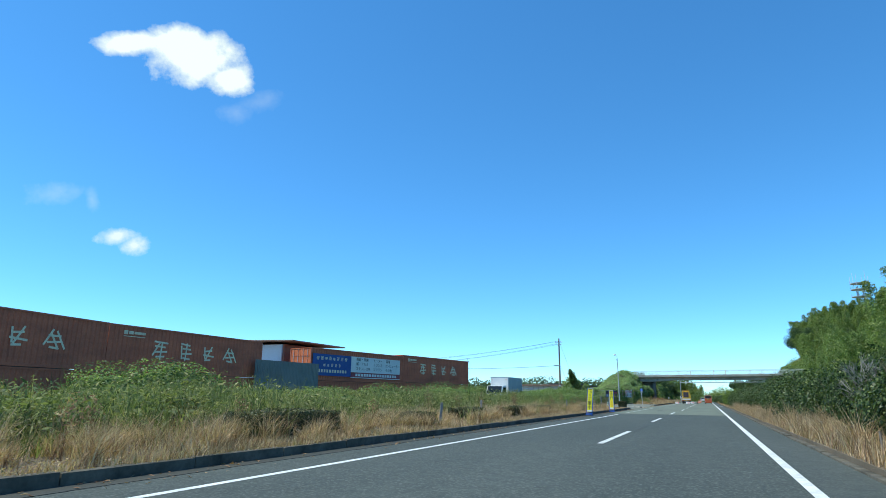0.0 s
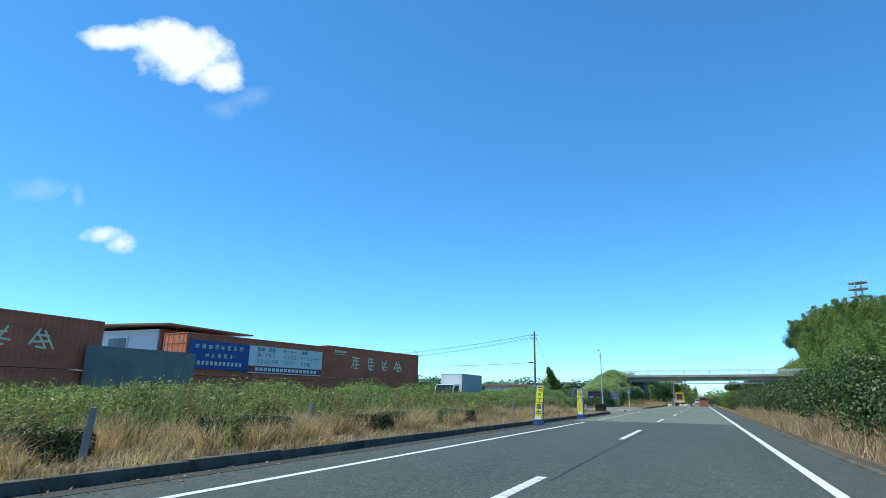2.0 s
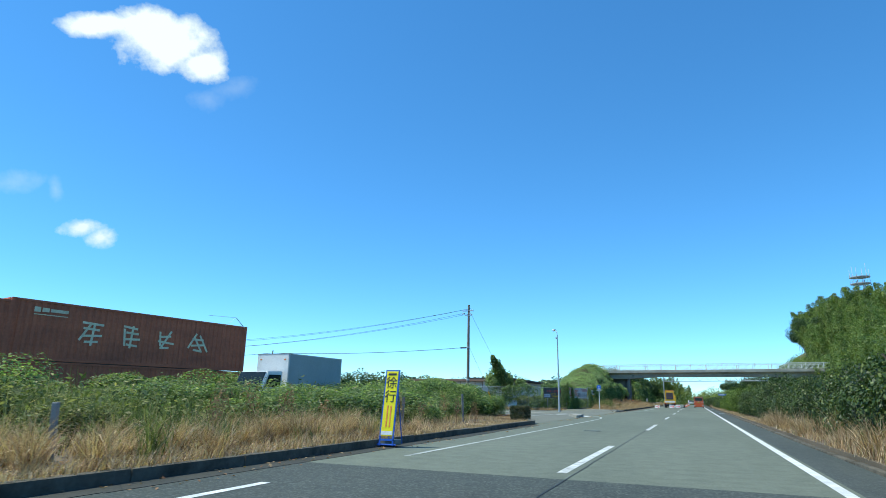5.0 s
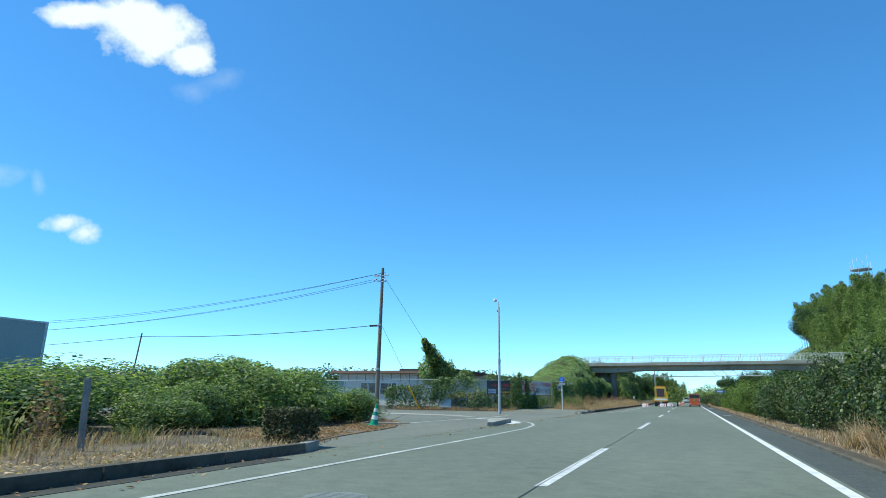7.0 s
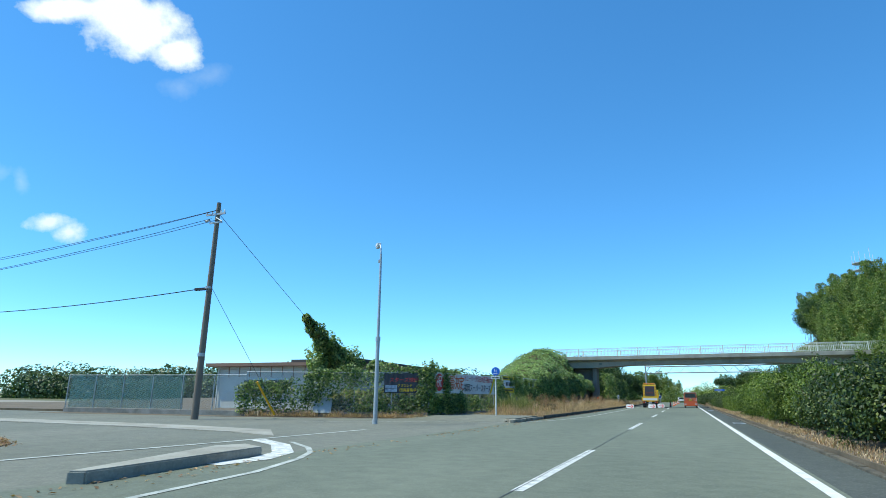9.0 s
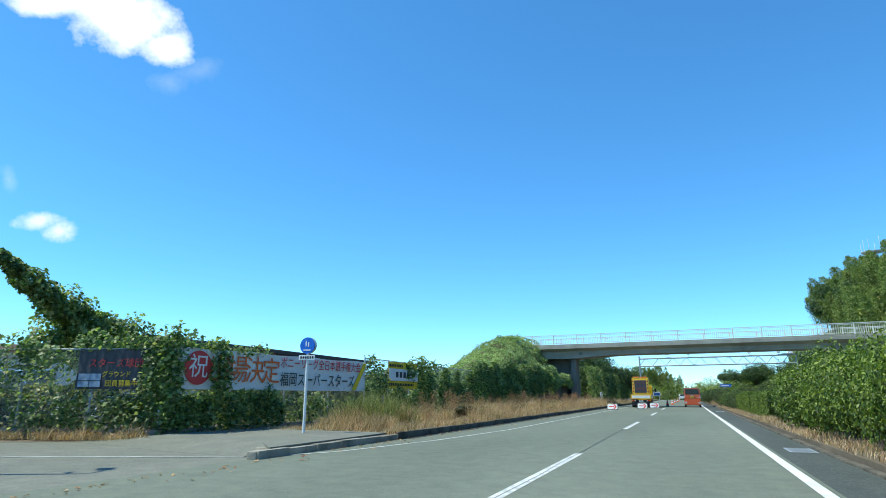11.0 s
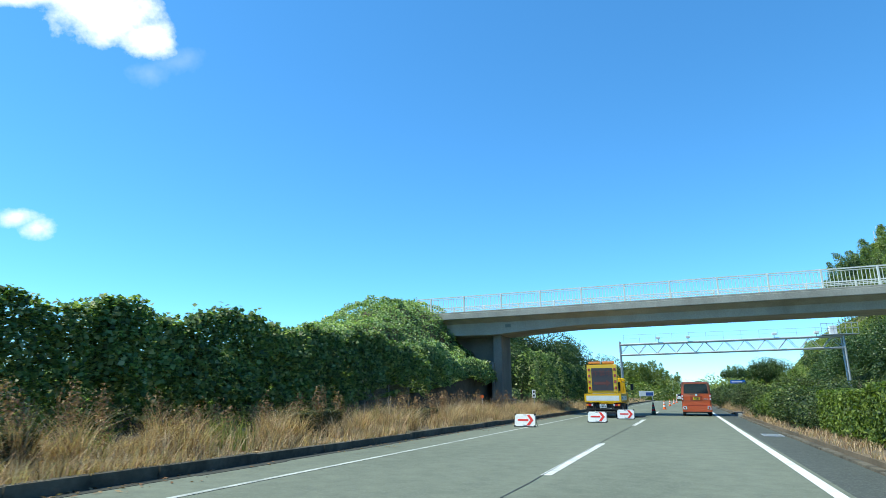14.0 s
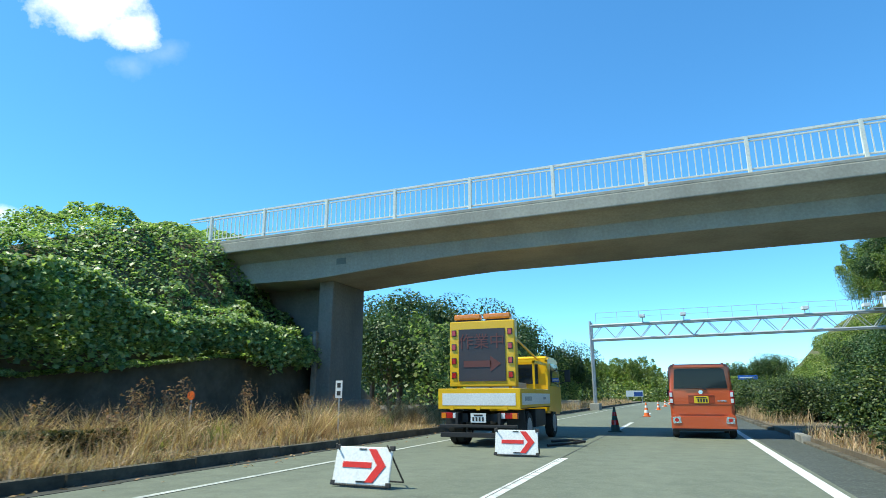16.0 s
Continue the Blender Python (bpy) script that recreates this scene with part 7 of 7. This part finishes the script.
def cloth(x0, x1, z0, z1, seed, amp=0.03):
    """A slightly rippled hanging sheet with thickness, facing -y."""
    bm = bmesh.new()
    nx, nz = 40, 8
    for side in (0, 1):
        g = [[bm.verts.new((x0 + (x1 - x0) * i / nx, -0.06 - amp * math.sin(i * 1.1 + seed) * math.sin(j * 0.6 + seed) * (1 - j / nz * 0.5) + side * 0.006, z0 + (z1 - z0) * j / nz + 0.02 * math.sin(i * 0.5 + seed) * (j / nz))) for j in range(nz + 1)] for i in range(nx + 1)]
        for i in range(nx):
            for j in range(nz):
                q = (g[i][j], g[i + 1][j], g[i + 1][j + 1], g[i][j + 1])
                bm.faces.new(q if side == 0 else q[::-1])
    return bm


b1 = thing("banner", "charcoal club banner with photographs and faded writing", "banner", BAN, "fence banners")
part("cloth", cloth(7.05, 8.75, 1.05, 2.0, 1, 0.015), BANNER_K, b1)
part("photo", boxes(((7.12, -0.09, 1.1), (7.4, -0.082, 1.24)), ((7.42, -0.09, 1.1), (7.7, -0.082, 1.24)), ((7.12, -0.09, 1.26), (7.7, -0.082, 1.42))), BANNER_PHOTO, b1, "pale blue printed photographs")
part("lettering", moved(text_bm("スターズ球団", 0.24), pose(8.05, -0.09, 1.66)), INK_RED, b1, "red block lettering")
part("lettering", moved(text_bm("グラウンド", 0.15), pose(8.1, -0.09, 1.4)), BANNER_Y, b1, "yellow block lettering")
part("lettering", moved(text_bm("団員募集中", 0.17), pose(8.25, -0.09, 1.18)), BANNER_Y, b1, "yellow block lettering")
b2 = thing("banner", "long white congratulation banner with orange and red lettering", "banner", BANB, "fence banners")
part("cloth", cloth(0.15, 8.62, 1.06, 2.1, 2, 0.02), BANNER_W, b2)
bm = bmesh.new()
tube(bm, (0.92, -0.1, 1.6), (0.92, -0.092, 1.6), 0.43, seg=32)
cr = part("red_disc", bm, INK_RED, b2)
part("lettering", moved(text_bm("祝", 0.64), pose(0.92, -0.104, 1.6)), BANNER_W, cr)
for k, ch in enumerate("出場決定"):
    part("lettering", moved(text_bm(ch, 0.78), pose(1.62 + k * 0.66, -0.1, 1.56)), INK_ORANGE, b2, "orange block lettering")
part("lettering", moved(text_bm("ポニーリーグ全日本選手権大会", 0.36, stretch=0.85), pose(6.12, -0.1, 1.86)), INK_RED, b2, "red block lettering")
part("lettering", moved(text_bm("福岡スーパースターズ", 0.46, stretch=0.85), pose(5.95, -0.1, 1.36)), BOARD_INK, b2, "black block lettering")
cs = prism(bmesh.new(), [(7.75, 1.1), (8.0, 1.1), (8.6, 1.95), (8.6, 2.06), (8.45, 2.06)], "y", -0.1, -0.092)
part("corner_stripe", cs, BANNER_Y, b2)
BAN2 = pose(FC[0], FC[1], 0.13, 0, 0, 90.45)
b3 = thing("banner", "yellow and white sponsor banner partly covered by vines", "banner", BAN2, "fence banners")
part("cloth", cloth(1.8, 4.6, 1.2, 2.25, 3, 0.015), BANNER_Y, b3)
part("white_field", boxes(((1.8, -0.095, 1.5), (4.6, -0.085, 1.98))), BANNER_W, b3)
part("writing", boxes(*[((2.4 + k * 0.36, -0.1, 1.63), (2.64 + k * 0.36, -0.094, 1.86)) for k in range(4)]), INK, b3, "dark bars of a name")
part("writing", boxes(*[((1.85 + k * 0.16, -0.092, 1.3), (1.94 + k * 0.16, -0.083, 1.4)) for k in range(15)], *[((1.85 + k * 0.16, -0.092, 2.05), (1.94 + k * 0.16, -0.083, 2.15)) for k in range(8)]), INK, b3, "dark bars of unread writing")
tagged(link("scrap_sheet", moved(boxes(((0, -0.02, 0), (0.9, 0.02, 0.75))), pose(-17.0, 90.4, 0.2, -18, 0, 16)), GREY_PAINT), "grey scrap sheet leaning on the fence", "sheet")

# ---- low workshop behind the fence ----
ws = thing("workshop", "long low cream workshop with a rusty roof edge", "building")
part("wall", boxes(((-30.6, 98.6, -0.2), (-19.4, 114.5, 3.0))), WALL_CREAM, ws)
part("roof", boxes(((-31.2, 98.0, 2.9), (-19.0, 106.0, 3.14)), bevel=0.02), ROOF_BROWN, ws)
part("roof", prism(bmesh.new(), [(98.0, 3.12), (116.0, 3.02), (116.0, 3.2), (98.0, 3.3)], "x", -24.0, -18.8), ROOF_DARK, ws, "dark sloping roof edge")
for x in (-28.2, -26.2):
    w = part("window", boxes(((x, 98.52, 1.05), (x + 1.7, 98.61, 2.1))), ALU, ws)
    part("pane", boxes(((x + 0.07, 98.5, 1.12), (x + 0.82, 98.53, 2.03))), CAR_GLASS, w)
    part("pane", boxes(((x + 0.88, 98.5, 1.12), (x + 1.63, 98.53, 2.03))), CAR_GLASS, w)
part("downpipe", tubes(((-30.4, 98.5, 0), (-30.4, 98.5, 3.0), 0.04), ((-22.5, 98.5, 0), (-22.5, 98.5, 3.0), 0.04), seg=8), WALL_CREAM, ws)
part("siding_rib", boxes(*[((-30.5 + k * 0.9, 98.57, 2.2), (-30.46 + k * 0.9, 98.6, 3.0)) for k in range(12)]), ROOF_BROWN, ws)

# ---- sign gantry ----
gt = thing("gantry", "grey steel lattice gantry with cameras spanning the road", "gantry")
GY = 175.4
for x in (-6.15, 14.4):
    part("column", tubes(((x, GY - 0.45, -0.1), (x, GY - 0.45, 6.75), 0.09), ((x, GY + 0.45, -0.1), (x, GY + 0.45, 6.75), 0.09), *[((x, GY - 0.45, z), (x, GY + 0.45, z + 0.6), 0.03) for z in (0.6, 1.8, 3.0, 4.2, 5.4)], seg=10), STEEL, gt)
    part("foot", boxes(((x - 0.35, GY - 0.8, -0.1), (x + 0.35, GY + 0.8, 0.5)), bevel=0.03), CONCRETE, gt)
L = [(-6.15, 6.5), (14.4, 6.5)]
for dy in (-0.45, 0.45):
    part("chord", tubes(((-6.15, GY + dy, 6.4), (14.4, GY + dy, 6.6), 0.085), ((-6.15, GY + dy, 5.3), (14.4, GY + dy, 5.5), 0.075), seg=10), STEEL, gt)
    n = 22
    for k in range(n):
        x0, x1 = -6.15 + 20.55 * k / n, -6.15 + 20.55 * (k + 1) / n
        a, b = (5.4, 6.52) if k % 2 == 0 else (6.52, 5.4)
        part("brace", tubes(((x0, GY + dy, a), (x1, GY + dy, b), 0.03), seg=6), STEEL, gt)
for k in range(12):
    x = -5.6 + 1.72 * k
    part("tie", tubes(((x, GY - 0.45, 6.55), (x, GY + 0.45, 6.55), 0.025), ((x, GY - 0.45, 5.4), (x, GY + 0.45, 5.4), 0.025), seg=6), STEEL, gt)
part("handrail", tubes(*[((-5.8 + k * 1.65, GY + 0.5, 6.55), (-5.8 + k * 1.65, GY + 0.5, 7.5), 0.018) for k in range(13)], ((-5.8, GY + 0.5, 7.5), (14.0, GY + 0.5, 7.55), 0.014), ((-5.8, GY + 0.5, 7.1), (14.0, GY + 0.5, 7.15), 0.01), seg=6), STEEL, gt)
for x in (-2.2, 0.7, 8.6, 12.2):
    cm = part("camera_unit", rounded(boxes(((x - 0.2, GY - 0.9, 6.85), (x + 0.2, GY - 0.3, 7.08))), 0.03), WHITE, gt)
    part("camera_stem", tubes(((x, GY - 0.45, 6.5), (x, GY - 0.45, 6.88), 0.03), seg=8), STEEL, cm)
cg = part("platform", boxes(((12.6, GY - 0.8, 6.7), (15.6, GY + 0.8, 6.76))), STEEL, gt)
part("platform_rail", boxes(*[((12.6 + k * 0.5, GY - 0.8, 6.76), (12.64 + k * 0.5, GY - 0.76, 7.8)) for k in range(7)], ((12.6, GY - 0.8, 7.75), (15.6, GY - 0.76, 7.8)), ((12.6, GY - 0.8, 7.25), (15.6, GY - 0.76, 7.29))), STEEL, cg)
part("cabinet", boxes(((13.4, GY - 0.3, 6.76), (14.0, GY + 0.3, 7.6)), bevel=0.02), WHITE, gt)
bx = thing("roadside_cabinet", "pale grey crash block beside the gantry foot", "cabinet", pose(-7.9, 173.2, 0.13))
part("block", boxes(((-0.5, -0.4, 0), (0.9, 0.4, 0.55)), bevel=0.03), CONCRETE, bx)
part("lid", boxes(((-0.52, -0.42, 0.55), (0.92, 0.42, 0.6)), bevel=0.01), CONCRETE, bx)

# ---- far things ----
hb = thing("hoarding", "small white and blue roadside hoarding far off", "hoarding", pose(-7.0, 236, 0, 0, 0, 8))
part("panel", boxes(((-1.8, -0.05, 1.0), (1.0, 0.05, 2.0))), BOARD_WHITE, hb)
part("blue_field", boxes(((-0.5, -0.06, 1.1), (0.9, -0.05, 1.75))), BOARD_BLUE, hb)
part("post", boxes(((-1.6, -0.04, 0), (-1.5, 0.04, 1.2)), ((0.7, -0.04, 0), (0.8, 0.04, 1.2))), STEEL, hb)
ds = thing("direction_sign", "blue direction sign above the median trees", "direction sign", pose(6.1, 192, 0, 0, 0, 4))
part("panel", boxes(((-0.85, -0.04, 2.55), (0.85, 0.04, 2.95))), ROAD_BLUE, ds)
part("writing", boxes(((-0.7, -0.05, 2.68), (0.5, -0.04, 2.8))), WHITE, ds, "white bar of unread writing")
part("post", tubes(((0, 0.06, -0.1), (0, 0.06, 2.9), 0.06), seg=8), STEEL, ds)
tw = thing("radio_tower", "grey steel radio tower with a ring platform and aerials", "tower", pose(93, 430, 0) @ Matrix.Diagonal((1.75, 1.75, 1.52, 1)))
lg = [(math.cos(a) * r, math.sin(a) * r) for r in (1,) for a in (0.78, 2.35, 3.93, 5.5)]
part("mast", tubes(*[((x * 2.6, y * 2.6, 0), (x * 1.3, y * 1.3, 46), 0.16) for x, y in lg], *[((lg[k][0] * (2.6 - z / 36), lg[k][1] * (2.6 - z / 36), z), (lg[(k + 1) % 4][0] * (2.6 - (z + 4) / 36), lg[(k + 1) % 4][1] * (2.6 - (z + 4) / 36), z + 4), 0.08) for k in range(4) for z in range(20, 44, 4)], seg=6), STEEL, tw)
for z in (41.5, 44.5, 47.0):
    bm = bmesh.new()
    tube(bm, (0, 0, z), (0, 0, z + 0.25), 2.9, seg=24)
    pf = part("platform", bm, STEEL, tw)
    part("rail", tubes(*[((math.cos(k * 0.524) * 2.85, math.sin(k * 0.524) * 2.85, z), (math.cos(k * 0.524) * 2.85, math.sin(k * 0.524) * 2.85, z + 1.2), 0.05) for k in range(12)], seg=5), STEEL, pf)
part("aerial", tubes(*[((math.cos(k * 1.05) * 2.7, math.sin(k * 1.05) * 2.7, 46), (math.cos(k * 1.05) * 2.7, math.sin(k * 1.05) * 2.7, 50 + k % 3), 0.06) for k in range(6)], seg=5), WHITE, tw)


# ---- clouds: small fair-weather clouds about a kilometre off ----
def cloud_mat(name, seed, lobes, soft, noise_amt, most):
    """White vapour within a few soft-edged lobes (centre and radii), frayed by noise."""
    m, n, l, b = shader(name)
    n.remove(b)
    tc = n.new("ShaderNodeTexCoord")
    mp = n.new("ShaderNodeMapping")
    mp.inputs["Location"].default_value = (seed, seed * 0.37, 0)
    l.new(tc.outputs["Object"], mp.inputs["Vector"])
    big = n.new("ShaderNodeTexNoise")
    big.inputs["Scale"].default_value, big.inputs["Detail"].default_value, big.inputs["Roughness"].default_value = 2.6, 9, 0.6
    l.new(mp.outputs[0], big.inputs["Vector"])
    best = None
    for cx, cy, rx, ry in lobes:
        sc = n.new("ShaderNodeMapping")
        sc.inputs["Location"].default_value, sc.inputs["Scale"].default_value = (-cx / rx, -cy / ry, 0), (1 / rx, 1 / ry, 1)
        l.new(tc.outputs["Object"], sc.inputs["Vector"])
        ln = n.new("ShaderNodeVectorMath")
        ln.operation = "LENGTH"
        l.new(sc.outputs[0], ln.inputs[0])
        inv = n.new("ShaderNodeMath")
        inv.operation = "SUBTRACT"
        inv.inputs[0].default_value = 1.0
        l.new(ln.outputs["Value"], inv.inputs[1])
        if best is None:
            best = inv.outputs[0]
        else:
            mx = n.new("ShaderNodeMath")
            mx.operation = "SMOOTH_MAX"
            mx.inputs[2].default_value = 0.2
            l.new(best, mx.inputs[0])
            l.new(inv.outputs[0], mx.inputs[1])
            best = mx.outputs[0]
    k = n.new("ShaderNodeMath")
    k.operation = "MULTIPLY_ADD"
    k.inputs[1].default_value, k.inputs[2].default_value = noise_amt, -0.5 * noise_amt
    l.new(big.outputs[0], k.inputs[0])
    a = n.new("ShaderNodeMath")
    a.operation = "ADD"
    l.new(best, a.inputs[0])
    l.new(k.outputs[0], a.inputs[1])
    r = ramp(n, l, a.outputs[0], [(0.02, (0, 0, 0)), (0.02 + soft, (most, most, most))])
    em = n.new("ShaderNodeEmission")
    em.inputs[0].default_value, em.inputs[1].default_value = (0.94, 0.98, 1.0, 1), 1.0
    tr = n.new("ShaderNodeBsdfTransparent")
    mx = n.new("ShaderNodeMixShader")
    l.new(r.outputs[0], mx.inputs[0])
    l.new(tr.outputs[0], mx.inputs[1])
    l.new(em.outputs[0], mx.inputs[2])
    l.new(mx.outputs[0], n["Material Output"].inputs[0])
    return m


def cloud(c, size, mat):
    bm = bmesh.new()
    bmesh.ops.create_grid(bm, x_segments=1, y_segments=1, size=1.7)
    ob = tagged(link("backdrop_cloud", bm, mat), "small bright white summer cloud", "cloud", kind="structure")
    c = Vector(c)
    z = (Vector((0, 60, 1)) - c).normalized()
    x = Vector((0, 0, 1)).cross(z).normalized()
    y = z.cross(x)
    ob.matrix_world = Matrix.Translation(c) @ Matrix((x, y, z)).transposed().to_4x4() @ Matrix.Rotation(radians(17), 4, "Z") @ Matrix.Diagonal((size, size, 1, 1))
    return ob


cloud((-668, 545, 474), 106, cloud_mat("cloud_big", 3.1, [(0.28, 0.0, 0.66, 0.42), (0.02, 0.17, 0.5, 0.34), (-0.52, 0.22, 0.6, 0.18), (0.68, -0.26, 0.4, 0.26)], 0.42, 1.15, 1.0))
cloud((-790, 594, 224), 40, cloud_mat("cloud_small", 7.7, [(-0.2, 0.2, 0.8, 0.35), (0.35, -0.25, 0.6, 0.42)], 0.8, 1.1, 0.85))
cloud((-826, 520, 272), 46, cloud_mat("cloud_wisp", 12.3, [(0.7, -0.1, 0.22, 0.5), (-0.3, 0.2, 0.9, 0.4)], 1.3, 1.3, 0.2))
cloud((-560, 590, 398), 60, cloud_mat("cloud_wisp", 5.9, [(0.2, 0.1, 0.6, 0.3), (-0.4, -0.1, 0.5, 0.25)], 1.6, 1.5, 0.14))
